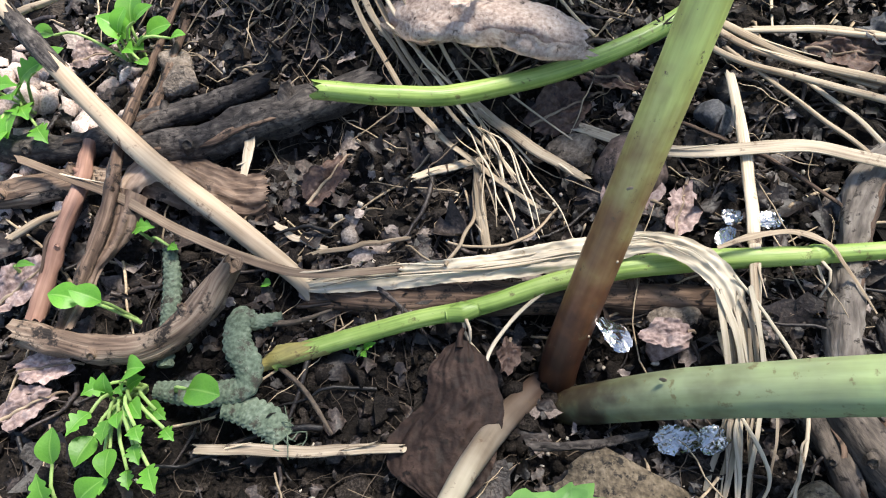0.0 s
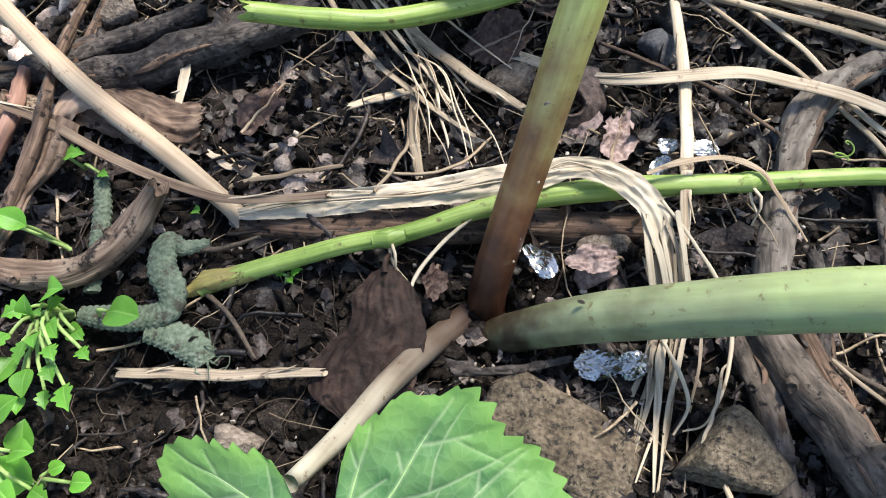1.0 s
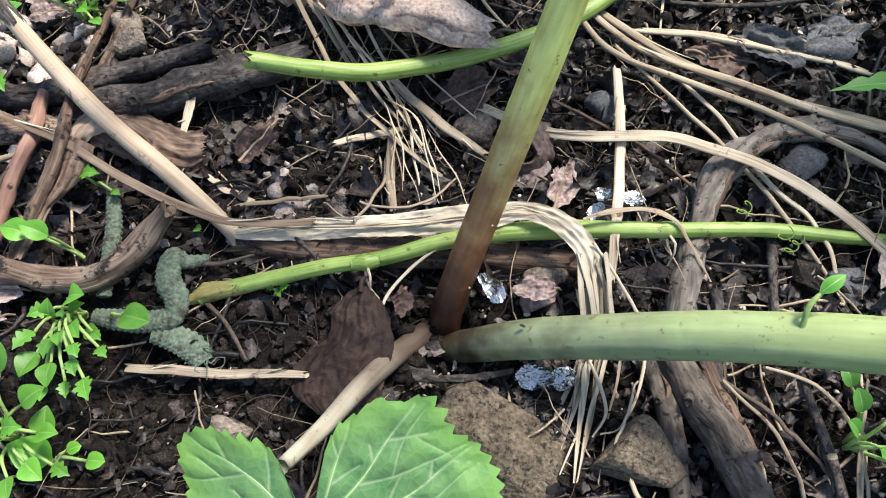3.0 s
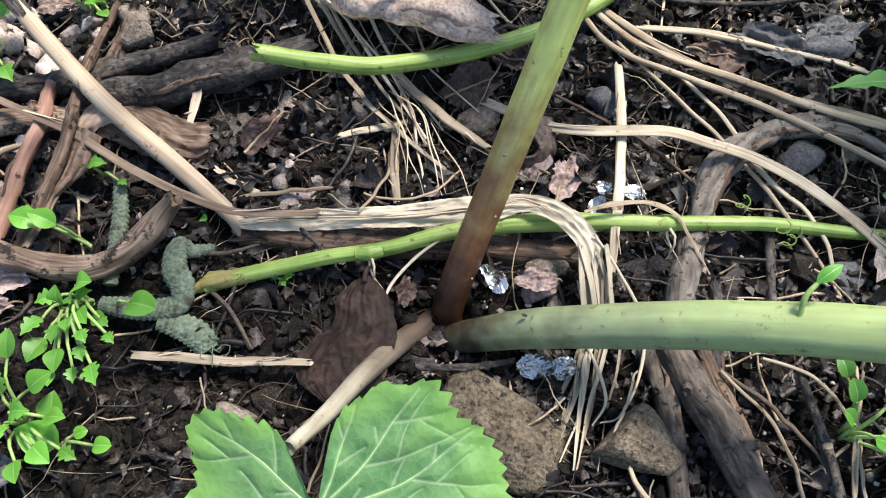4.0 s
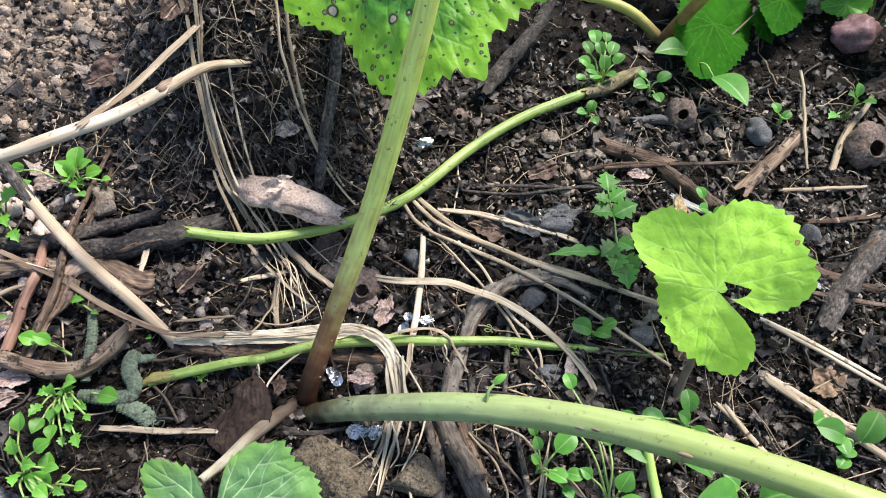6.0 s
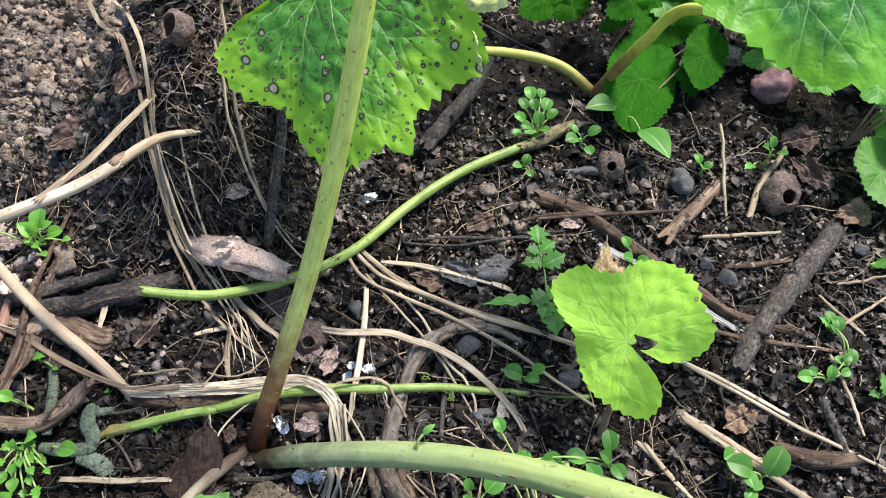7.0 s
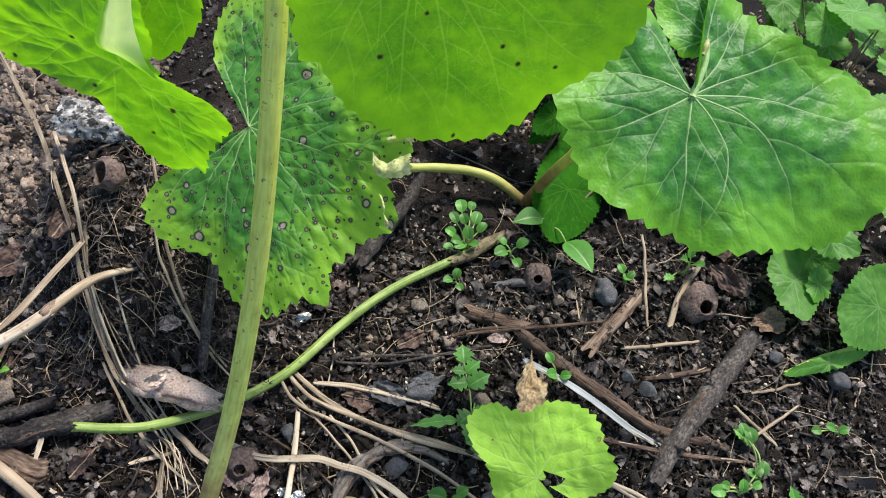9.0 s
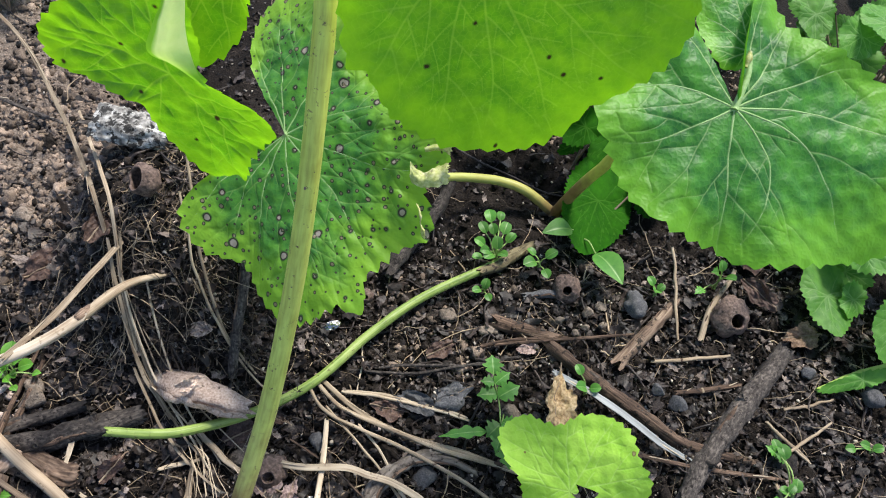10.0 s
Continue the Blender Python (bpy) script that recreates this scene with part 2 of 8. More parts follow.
def leaf(parent, shape, mains, material, vein_material, rings=90, segs=800, seed=0, thick=0.09, gap=1.5, puff=0.0, holes=(), label="", raised=True):
    """A blade with raised veins under parent. holes: (angle, out, half size) gnawed gaps."""
    surface, fine, rad, up = shape
    th = np.linspace(fine[0], fine[-1], segs)
    f = np.r_[0.0, np.linspace(0.04, 0.86, rings - 6), 0.9, 0.935, 0.96, 0.98, 1.0]
    n = len(f)
    F, T = np.meshgrid(f, th, indexing="ij")
    v = surface(T, F).reshape(-1, 3)
    r = (F * np.interp(T, fine, rad)).ravel()
    x, y = r * np.cos(T.ravel()), r * np.sin(T.ravel())
    lines = leaf_veins(fine, rad, mains, seed, gap)
    near = np.full(len(x), 1.5)
    for kind, lx, ly in lines:
        for i in range(len(lx) - 1):
            ax, ay, bx, by = lx[i], ly[i], lx[i + 1] - lx[i], ly[i + 1] - ly[i]
            at = np.nonzero((np.abs(x - ax - bx / 2) < abs(bx) / 2 + 1.1) & (np.abs(y - ay - by / 2) < abs(by) / 2 + 1.1))[0]
            s = np.clip(((x[at] - ax) * bx + (y[at] - ay) * by) / (bx * bx + by * by + 1e-9), 0, 1)
            wide = (1.0, 1.5, 2.2)[kind] * (1 + 1.0 * i / len(lx))
            near[at] = np.minimum(near[at], np.hypot(x[at] - ax - s * bx, y[at] - ay - s * by) * wide)
    v = v + (puff * (1 - np.exp(-3.0 * near)))[:, None] * up
    keep = lambda i, j: not any(abs(th[j] - math.radians(h[0])) * max(f[i], 0.05) < h[2] and abs(f[i] - h[1]) < h[2] for h in holes)
    faces = [(i * segs + j, i * segs + j + 1, (i + 1) * segs + j + 1, (i + 1) * segs + j) for i in range(n - 1) for j in range(segs - 1) if keep(i, j)]
    blade = part("leaf_blade", (v, faces, np.stack([x, y], 1), {"vein": near, "out": F.ravel()}), material, parent, label)
    if not raised:
        return blade
    bunch, left = [], list(lines)
    for kind, lx, ly in lines:
        t, rr = np.arctan2(ly, lx), np.hypot(lx, ly)
        t = np.where(t < fine[0], t + TAU, t)
        t = np.where(t > fine[-1], t - TAU, t)
        part_out = np.minimum(rr / np.interp(t, fine, rad), 0.97)
        line = surface(t, part_out) - 0.3 * thick * up
        if kind == 0 and bunch:
            part("vein", joined(bunch), vein_material, blade)
            bunch = []
        if kind:
            continue
        w = thick
        bunch.append(tube(line, [w, w * 0.7, w * 0.45, w * 0.15], seg=8, n=24)[:3])
    part("vein", joined(bunch), vein_material, blade)
    return blade


def small_leaf(base, tip, width, lift=0.15, kind="oval", seed=0, n=9):
    """A small leaf from base to tip; kind: oval, round, narrow or lobed."""
    b, t = np.array(base, float), np.array(tip, float)
    d = t - b
    length = np.linalg.norm(d)
    d /= length + 1e-9
    side = np.cross(d, (0, 0, 1))
    side /= np.linalg.norm(side) + 1e-9
    up = np.cross(side, d)
    u = np.linspace(0, 1, n * 2 if kind == "lobed" else n)
    if kind == "oval":
        w = np.sin(np.pi * u**0.8) ** 0.85
    elif kind == "round":
        w = np.sqrt(np.maximum(0, 1 - (2 * u - 1) ** 2))
    elif kind == "narrow":
        w = np.sin(np.pi * u**0.9)
    else:
        w = np.sin(np.pi * u**0.75) * (0.42 + 0.58 * np.abs(np.sin(u * 3.5 * np.pi)) ** 0.7)
    w = np.maximum(w, 0.04) * width / 2
    cols = np.array([-1, -0.6, -0.2, 0.0, 0.2, 0.6, 1])
    pick = np.random.default_rng(seed)
    roll = pick.uniform(-0.3, 0.3)
    verts = []
    for uu, ww in zip(u, w):
        arch = lift * length * math.sin(math.pi * uu * 0.9) - 0.25 * lift * length * uu
        for k in cols:
            h = arch + 0.28 * abs(k) * ww + roll * k * ww + 0.05 * ww * math.sin(5 * uu + seed)
            verts.append(b + d * uu * length + side * k * ww + up * h)
    m = len(cols)
    faces = [(i * m + j, i * m + j + 1, (i + 1) * m + j + 1, (i + 1) * m + j) for i in range(len(u) - 1) for j in range(m - 1)]
    uv = [(uu * length, k * ww) for uu, ww in zip(u, w) for k in cols]
    vein = [abs(k) * 1.1 for uu in u for k in cols]
    return np.array(verts), faces, np.array(uv), {"vein": vein, "out": [abs(k) for uu in u for k in cols]}


def crumpled(at, size, seed=0, turn=0.0, tilt=0.0, curl=0.0, ragged=0.3, rough=0.12, n=17, stalk=False):
    """A dead leaf: an oval sheet, torn at the edge, curled along its length and crumpled. size: half length and half width."""
    th, f = np.linspace(0, TAU, 4 * n, endpoint=False), np.linspace(0, 1, n)[1:]
    rag = np.array([1 + ragged * (noise.noise(Vector((math.cos(a) * 1.6 + seed * 5, math.sin(a) * 1.6, 0))) + 0.5 * noise.noise(Vector((math.cos(a) * 5 + seed, math.sin(a) * 5, 4)))) for a in th])
    pts = [(0, 0)] + [(g * r * math.cos(a), g * r * math.sin(a)) for g in f for a, r in zip(th, rag)]
    out, uv = [], []
    for x, y in pts:
        point = 1 - 0.35 * min(1, abs(x)) ** 2
        X, Y = x * size[0], y * size[1] * point
        h = rough * size[1] * (noise.noise(Vector((x * 1.8 + seed, y * 1.8, seed))) * 2 + noise.noise(Vector((x * 4.5, y * 4.5 + seed, 1))) + 0.45 * noise.noise(Vector((x * 11, y * 11 + seed, 5))))
        h += 0.022 * size[1] * math.cos((X * 5.2 + abs(Y) * 4.5 + 2 * noise.noise(Vector((x * 2, y * 2, seed))))) - 0.10 * size[1] * math.exp(-((y * 7) ** 2))
        if curl:
            R = size[1] / curl
            Y, h = (R - h) * math.sin(Y / R), R - (R - h) * math.cos(Y / R)
        out.append((X, Y, h))
        uv.append((x * size[0], y * size[1]))
    m = Matrix.Rotation(radians(turn), 3, "Z") @ Matrix.Rotation(radians(tilt), 3, "X")
    v = np.array([(m @ Vector(p))[:] for p in out]) + np.array(at)
    k = len(th)
    faces = [(0, 1 + j, 1 + (j + 1) % k) for j in range(k)]
    faces += [(1 + i * k + j, 1 + (i + 1) * k + j, 1 + (i + 1) * k + (j + 1) % k, 1 + i * k + (j + 1) % k) for i in range(len(f) - 1) for j in range(k)]
    return v, faces, np.array(uv)


def foil(at, size, seed=0, turn=0.0, n=13):
    """A scrap of crumpled foil with sharp folds."""
    pick = np.random.default_rng(seed)
    g = np.linspace(-1, 1, n)
    X, Y = np.meshgrid(g, g)
    h = np.zeros_like(X)
    for _ in range(10):
        a, o, s = pick.uniform(0, TAU), pick.uniform(-0.9, 0.9), pick.uniform(0.2, 0.75)
        h += s * np.abs(X * math.cos(a) + Y * math.sin(a) - o) * pick.choice((-1, 1))
    h = (h - h.min()) / (np.ptp(h) + 1e-9)
    X = X + pick.normal(0, 0.05, X.shape)
    Y = Y + pick.normal(0, 0.05, X.shape)
    shrink = 1 - 0.25 * np.abs(X * Y)
    c, s = math.cos(radians(turn)), math.sin(radians(turn))
    x, y = X * size[0] * shrink, Y * size[1] * shrink
    v = np.stack([c * x - s * y, s * x + c * y, h * size[2]], -1).reshape(-1, 3) + np.array(at)
    faces = [(i * n + j, i * n + j + 1, (i + 1) * n + j + 1, (i + 1) * n + j) for i in range(n - 1) for j in range(n - 1)]
    return v, faces, np.stack([X, Y], -1).reshape(-1, 2)


def nutshell(at, r, tilt=20.0, turn=0.0, hole=0.3, seed=0):
    """A hollow round shell with a gnawed hole, lip and inner wall."""
    prof = [(a, 1.0) for a in np.linspace(math.pi, math.asin(hole) + 0.06, 16)] + [(math.asin(hole) + 0.02, 1.02), (math.asin(hole), 0.96)]
    prof += [(a, 0.84) for a in np.linspace(math.asin(hole) + 0.05, math.pi, 8)]
    seg, out = 28, []
    for a, k in prof:
        for j in range(seg):
            b = j * TAU / seg
            p = Vector((math.sin(a) * math.cos(b), math.sin(a) * math.sin(b), 0.8 * math.cos(a)))
            out.append(p * k * (1 + 0.22 * noise.noise(p * 1.6 + Vector((seed * 3, 0, 0))) + 0.12 * noise.noise(p * 4 + Vector((0, seed, 0))) + 0.05 * noise.noise(p * 10)) * r)
    m = Matrix.Rotation(radians(turn), 3, "Z") @ Matrix.Rotation(radians(tilt), 3, "X")
    v = np.array([(m @ p)[:] for p in out]) + np.array(at)
    return v, [(i * seg + j, i * seg + (j + 1) % seg, (i + 1) * seg + (j + 1) % seg, (i + 1) * seg + j) for i in range(len(prof) - 1) for j in range(seg)], None


# ---- materials ----
def nodes(name):
    m = bpy.data.materials.new(name)
    m.use_nodes = True
    t = m.node_tree
    t.nodes.clear()
    return m, t, t.nodes, t.links


def surface_material(name, colours, grain=900.0, blotch=90.0, rough=0.8, bump=0.3, deep=0.0004, uv=None, metal=0.0, spec=0.3, spread=0.25, island=False, thin=0.0, stain=None, along=None, coat=0.0, dry=None):
    """colours: from dark to light, mixed by a fine and a broad noise. uv: stretch of a fibre grain along a stalk.
    spread: how far pieces
    differ in brightness. thin: share of light let through. stain: (colour, amount). along: colours by the way along a
    stalk. dry: colours where the soil has dried, also used to lighten the heap."""
    m, t, n, l = nodes(name)
    out, sh = n.new("ShaderNodeOutputMaterial"), n.new("ShaderNodeBsdfPrincipled")
    co = n.new("ShaderNodeTexCoord")
    src = co.outputs["Object"]
    if uv:
        mp = n.new("ShaderNodeMapping")
        mp.inputs["Scale"].default_value = (uv[0], uv[1], 1)
        l.new(co.outputs["UV"], mp.inputs["Vector"])
        src = mp.outputs["Vector"]
    fine, broad = n.new("ShaderNodeTexNoise"), n.new("ShaderNodeTexNoise")
    fine.inputs["Scale"].default_value, fine.inputs["Detail"].default_value = (1.0 if uv else grain), 6
    broad.inputs["Scale"].default_value, broad.inputs["Detail"].default_value = blotch, 3
    l.new(src, fine.inputs["Vector"])
    l.new(co.outputs["Object"], broad.inputs["Vector"])
    mixed = n.new("ShaderNodeMath")
    mixed.operation = "MULTIPLY_ADD"
    l.new(fine.outputs["Fac"], mixed.inputs[0])
    mixed.inputs[1].default_value = 0.62
    half = n.new("ShaderNodeMath")
    half.operation = "MULTIPLY"
    half.inputs[1].default_value = 0.38
    l.new(broad.outputs["Fac"], half.inputs[0])
    l.new(half.outputs[0], mixed.inputs[2])
    ramp = n.new("ShaderNodeValToRGB")
    ramp.color_ramp.elements[0].position, ramp.color_ramp.elements[1].position = 0.34, 0.66
    for k, c in enumerate(colours):
        e = ramp.color_ramp.elements[0] if k == 0 else ramp.color_ramp.elements[-1] if k == len(colours) - 1 else ramp.color_ramp.elements.new(0.34 + 0.32 * k / (len(colours) - 1))
        e.color = (*c, 1)
    l.new(mixed.outputs[0], ramp.inputs["Fac"])
    col = ramp.outputs["Color"]
    if along:
        at = n.new("ShaderNodeAttribute")
        at.attribute_name = "along"
        wob = n.new("ShaderNodeMath")
        wob.operation = "MULTIPLY_ADD"
        wob.inputs[1].default_value = 0.25
        l.new(broad.outputs["Fac"], wob.inputs[0])
        l.new(at.outputs["Fac"], wob.inputs[2])
        less = n.new("ShaderNodeMath")
        less.operation = "SUBTRACT"
        less.inputs[1].default_value = 0.125
        l.new(wob.outputs[0], less.inputs[0])
        r2 = n.new("ShaderNodeValToRGB")
        for k, (p, c) in enumerate(along):
            e = r2.color_ramp.elements[0] if k == 0 else r2.color_ramp.elements[-1] if k == len(along) - 1 else r2.color_ramp.elements.new(p)
            e.position, e.color = p, (*c, 1)
        l.new(less.outputs[0], r2.inputs["Fac"])
        mul = n.new("ShaderNodeMix")
        mul.data_type, mul.blend_type = "RGBA", "MULTIPLY"
        mul.inputs["Factor"].default_value = 1.0
        l.new(col, mul.inputs["A"])
        l.new(r2.outputs["Color"], mul.inputs["B"])
        col = mul.outputs["Result"]
    if stain:
        sp = n.new("ShaderNodeTexNoise")
        sp.inputs["Scale"].default_value, sp.inputs["Detail"].default_value, sp.inputs["Roughness"].default_value = stain[2], 5, 0.7
        l.new(co.outputs["Object"], sp.inputs["Vector"])
        cut = n.new("ShaderNodeMapRange")
        cut.inputs["From Min"].default_value, cut.inputs["From Max"].default_value = 0.62 - 0.2 * stain[1], 0.7 - 0.2 * stain[1]
        l.new(sp.outputs["Fac"], cut.inputs["Value"])
        mx = n.new("ShaderNodeMix")
        mx.data_type = "RGBA"
        l.new(cut.outputs["Result"], mx.inputs["Factor"])
        l.new(col, mx.inputs["A"])
        mx.inputs["B"].default_value = (*stain[0], 1)
        col = mx.outputs["Result"]
    if dry:
        at = n.new("ShaderNodeAttribute")
        at.attribute_name = "dry"
        r3, mx = n.new("ShaderNodeValToRGB"), n.new("ShaderNodeMix")
        r3.color_ramp.elements[0].position, r3.color_ramp.elements[1].position = 0.36, 0.64
        r3.color_ramp.elements[0].color, r3.color_ramp.elements[1].color = (*dry[0], 1), (*dry[1], 1)
        l.new(mixed.outputs[0], r3.inputs["Fac"])
        mx.data_type = "RGBA"
        l.new(at.outputs["Fac"], mx.inputs["Factor"])
        l.new(col, mx.inputs["A"])
        l.new(r3.outputs["Color"], mx.inputs["B"])
        col = mx.outputs["Result"]
    if spread:
        info = n.new("ShaderNodeNewGeometry") if island else n.new("ShaderNodeObjectInfo")
        hs = n.new("ShaderNodeHueSaturation")
        mr = n.new("ShaderNodeMapRange")
        mr.inputs["To Min"].default_value, mr.inputs["To Max"].default_value = 1 - spread, 1 + spread
        l.new(info.outputs["Random Per Island" if island else "Random"], mr.inputs["Value"])
        l.new(mr.outputs["Result"], hs.inputs["Value"])
        l.new(col, hs.inputs["Color"])
        col = hs.outputs["Color"]
    l.new(col, sh.inputs["Base Color"])
    rr = n.new("ShaderNodeMapRange")
    rr.inputs["To Min"].default_value, rr.inputs["To Max"].default_value = max(0.05, rough - 0.15), min(1, rough + 0.15)
    l.new(fine.outputs["Fac"], rr.inputs["Value"])
    l.new(rr.outputs["Result"], sh.inputs["Roughness"])
    sh.inputs["Metallic"].default_value, sh.inputs["Specular IOR Level"].default_value = metal, spec
    sh.inputs["Coat Weight"].default_value, sh.inputs["Coat Roughness"].default_value = coat, 0.3
    if bump:
        bp = n.new("ShaderNodeBump")
        bp.inputs["Strength"].default_value, bp.inputs["Distance"].default_value = bump, deep
        l.new(mixed.outputs[0], bp.inputs["Height"])
        l.new(bp.outputs["Normal"], sh.inputs["Normal"])
    last = sh.outputs["BSDF"]
    if thin:
        tr, mix = n.new("ShaderNodeBsdfTranslucent"), n.new("ShaderNodeMixShader")
        mix.inputs["Fac"].default_value = thin
        l.new(col, tr.inputs["Color"])
        l.new(last, mix.inputs[1])
        l.new(tr.outputs["BSDF"], mix.inputs[2])
        last = mix.outputs["Shader"]
    l.new(last, out.inputs["Surface"])
    return m


def leaf_material(name, dark, light, vein, glow, thin=0.45, spots=None, rough=0.45, spread=0.12, spec=0.4, net=1.0, bump=0.5, rim=None, sheen=0.0, lines=0.6):
    """A living leaf: colour between veins and beside them, fine net of veins, light let through. spots: layers of (per
    cm, size, rim, heart, share). rim: edge colour that imitates sunlit leaf.
    """
    m, t, n, l = nodes(name)
    out, sh = n.new("ShaderNodeOutputMaterial"), n.new("ShaderNodeBsdfPrincipled")
    co = n.new("ShaderNodeTexCoord")
    at = n.new("ShaderNodeAttribute")
    at.attribute_name = "vein"
    broad, fine, cells = n.new("ShaderNodeTexNoise"), n.new("ShaderNodeTexNoise"), n.new("ShaderNodeTexVoronoi")
    for k, s in ((broad, 0.45), (fine, 6.0)):
        k.inputs["Scale"].default_value, k.inputs["Detail"].default_value = s, 4
        l.new(co.outputs["UV"], k.inputs["Vector"])
    cells.feature, cells.voronoi_dimensions = "DISTANCE_TO_EDGE", "2D"
    cells.inputs["Scale"].default_value = 4.2 * net
    bent, mid = n.new("ShaderNodeMix"), n.new("ShaderNodeTexNoise")
    bent.data_type = "RGBA"
    bent.inputs["Factor"].default_value = 0.12
    mid.inputs["Scale"].default_value, mid.inputs["Detail"].default_value = 2.2, 5
    l.new(co.outputs["UV"], mid.inputs["Vector"])
    l.new(co.outputs["UV"], bent.inputs["A"])
    l.new(mid.outputs["Color"], bent.inputs["B"])
    l.new(bent.outputs["Result"], cells.inputs["Vector"])
    base = n.new("ShaderNodeMix")
    base.data_type = "RGBA"
    base.inputs["A"].default_value, base.inputs["B"].default_value = (*dark, 1), (*light, 1)
    br = n.new("ShaderNodeMapRange")
    br.inputs["From Min"].default_value, br.inputs["From Max"].default_value = 0.32, 0.68
    both = n.new("ShaderNodeMath")
    both.operation = "MULTIPLY_ADD"
    both.inputs[1].default_value = 0.45
    less = n.new("ShaderNodeMath")
    less.operation = "MULTIPLY_ADD"
    less.inputs[1].default_value, less.inputs[2].default_value = 0.6, -0.02
    l.new(broad.outputs["Fac"], less.inputs[0])
    l.new(mid.outputs["Fac"], both.inputs[0])
    l.new(less.outputs[0], both.inputs[2])
    l.new(both.outputs[0], br.inputs["Value"])
    beside = n.new("ShaderNodeMapRange")
    beside.inputs["From Min"].default_value, beside.inputs["From Max"].default_value = 0.0, 1.0
    beside.inputs["To Min"].default_value, beside.inputs["To Max"].default_value = -0.25, 0.15
    l.new(at.outputs["Fac"], beside.inputs["Value"])
    add = n.new("ShaderNodeMath")
    add.use_clamp = True
    l.new(br.outputs["Result"], add.inputs[0])
    l.new(beside.outputs["Result"], add.inputs[1])
    l.new(add.outputs[0], base.inputs["Factor"])
    netr = n.new("ShaderNodeMapRange")
    netr.inputs["From Min"].default_value, netr.inputs["From Max"].default_value = 0.0, 0.09
    netr.inputs["To Min"].default_value, netr.inputs["To Max"].default_value = 0.2, 0.0
    l.new(cells.outputs["Distance"], netr.inputs["Value"])
    m1 = n.new("ShaderNodeMix")
    m1.data_type = "RGBA"
    l.new(netr.outputs["Result"], m1.inputs["Factor"])
    l.new(base.outputs["Result"], m1.inputs["A"])
    m1.inputs["B"].default_value = (*[0.5 * (a + b) for a, b in zip(light, vein)], 1)
    vr = n.new("ShaderNodeMapRange")
    vr.inputs["From Min"].default_value, vr.inputs["From Max"].default_value = 0.01, 0.10
    vr.inputs["To Min"].default_value, vr.inputs["To Max"].default_value = lines, 0.0
    l.new(at.outputs["Fac"], vr.inputs["Value"])
    m2 = n.new("ShaderNodeMix")
    m2.data_type = "RGBA"
    l.new(vr.outputs["Result"], m2.inputs["Factor"])
    l.new(m1.outputs["Result"], m2.inputs["A"])
    m2.inputs["B"].default_value = (*vein, 1)
    col = m2.outputs["Result"]
    # brighter yellow-green towards the edge: sunlight through the blade put into colour
    if rim:
        ed, er, ew, em = n.new("ShaderNodeAttribute"), n.new("ShaderNodeMapRange"), n.new("ShaderNodeMath"), n.new("ShaderNodeMix")
        ed.attribute_name = "out"
        ew.operation = "MULTIPLY_ADD"
        ew.inputs[1].default_value = rim[2]
        er.inputs["From Min"].default_value, er.inputs["From Max"].default_value = rim[3], rim[3] + 0.3
        er.inputs["To Max"].default_value = rim[1]
        l.new(broad.outputs["Fac"], ew.inputs[0])
        l.new(ed.outputs["Fac"], ew.inputs[2])
        l.new(ew.outputs[0], er.inputs["Value"])
        em.data_type = "RGBA"
        l.new(er.outputs["Result"], em.inputs["Factor"])
        l.new(col, em.inputs["A"])
        em.inputs["B"].default_value = (*rim[0], 1)
        col = em.outputs["Result"]
    for per, wide, edge, heart, cover in spots or ():
        vo = n.new("ShaderNodeTexVoronoi")
        vo.voronoi_dimensions = "2D"
        vo.inputs["Scale"].default_value = per
        wb = n.new("ShaderNodeMix")
        wb.data_type = "RGBA"
        wb.inputs["Factor"].default_value = 0.3 / (1 + per)
        l.new(co.outputs["UV"], wb.inputs["A"])
        l.new(mid.outputs["Color"], wb.inputs["B"])
        l.new(wb.outputs["Result"], vo.inputs["Vector"])
        sep = n.new("ShaderNodeSeparateColor")
        l.new(vo.outputs["Color"], sep.inputs["Color"])
        size = n.new("ShaderNodeMapRange")
        size.inputs["To Min"].default_value = 0.35 * wide
        size.inputs["To Max"].default_value = wide
        skew = n.new("ShaderNodeMath")
        skew.operation = "POWER"
        skew.inputs[1].default_value = 3.0
        l.new(sep.outputs["Red"], skew.inputs[0])
        l.new(skew.outputs[0], size.inputs["Value"])
        has = n.new("ShaderNodeMath")
        has.operation = "LESS_THAN"
        has.inputs[1].default_value = cover
        l.new(sep.outputs["Green"], has.inputs[0])
        sized = n.new("ShaderNodeMath")
        sized.operation = "MULTIPLY_ADD"
        l.new(size.outputs["Result"], sized.inputs[0])
        l.new(has.outputs[0], sized.inputs[1])
        less = n.new("ShaderNodeMath")
        less.operation = "MULTIPLY_ADD"
        less.inputs[1].default_value, less.inputs[2].default_value = 0.2, -0.2
        l.new(has.outputs[0], less.inputs[0])
        l.new(less.outputs[0], sized.inputs[2])
        gap = n.new("ShaderNodeMath")
        gap.operation = "SUBTRACT"
        l.new(sized.outputs[0], gap.inputs[0])
        l.new(vo.outputs["Distance"], gap.inputs[1])
        for lo, hi, c in ((-0.25 * wide, 0.0, [0.6 * a + 0.4 * b for a, b in zip(dark, edge)]), (-0.02 * wide, 0.12 * wide, edge), (0.22 * wide, 0.34 * wide, heart)):
            r = n.new("ShaderNodeMapRange")
            r.inputs["From Min"].default_value, r.inputs["From Max"].default_value = lo, hi
            l.new(gap.outputs[0], r.inputs["Value"])
            mx = n.new("ShaderNodeMix")
            mx.data_type = "RGBA"
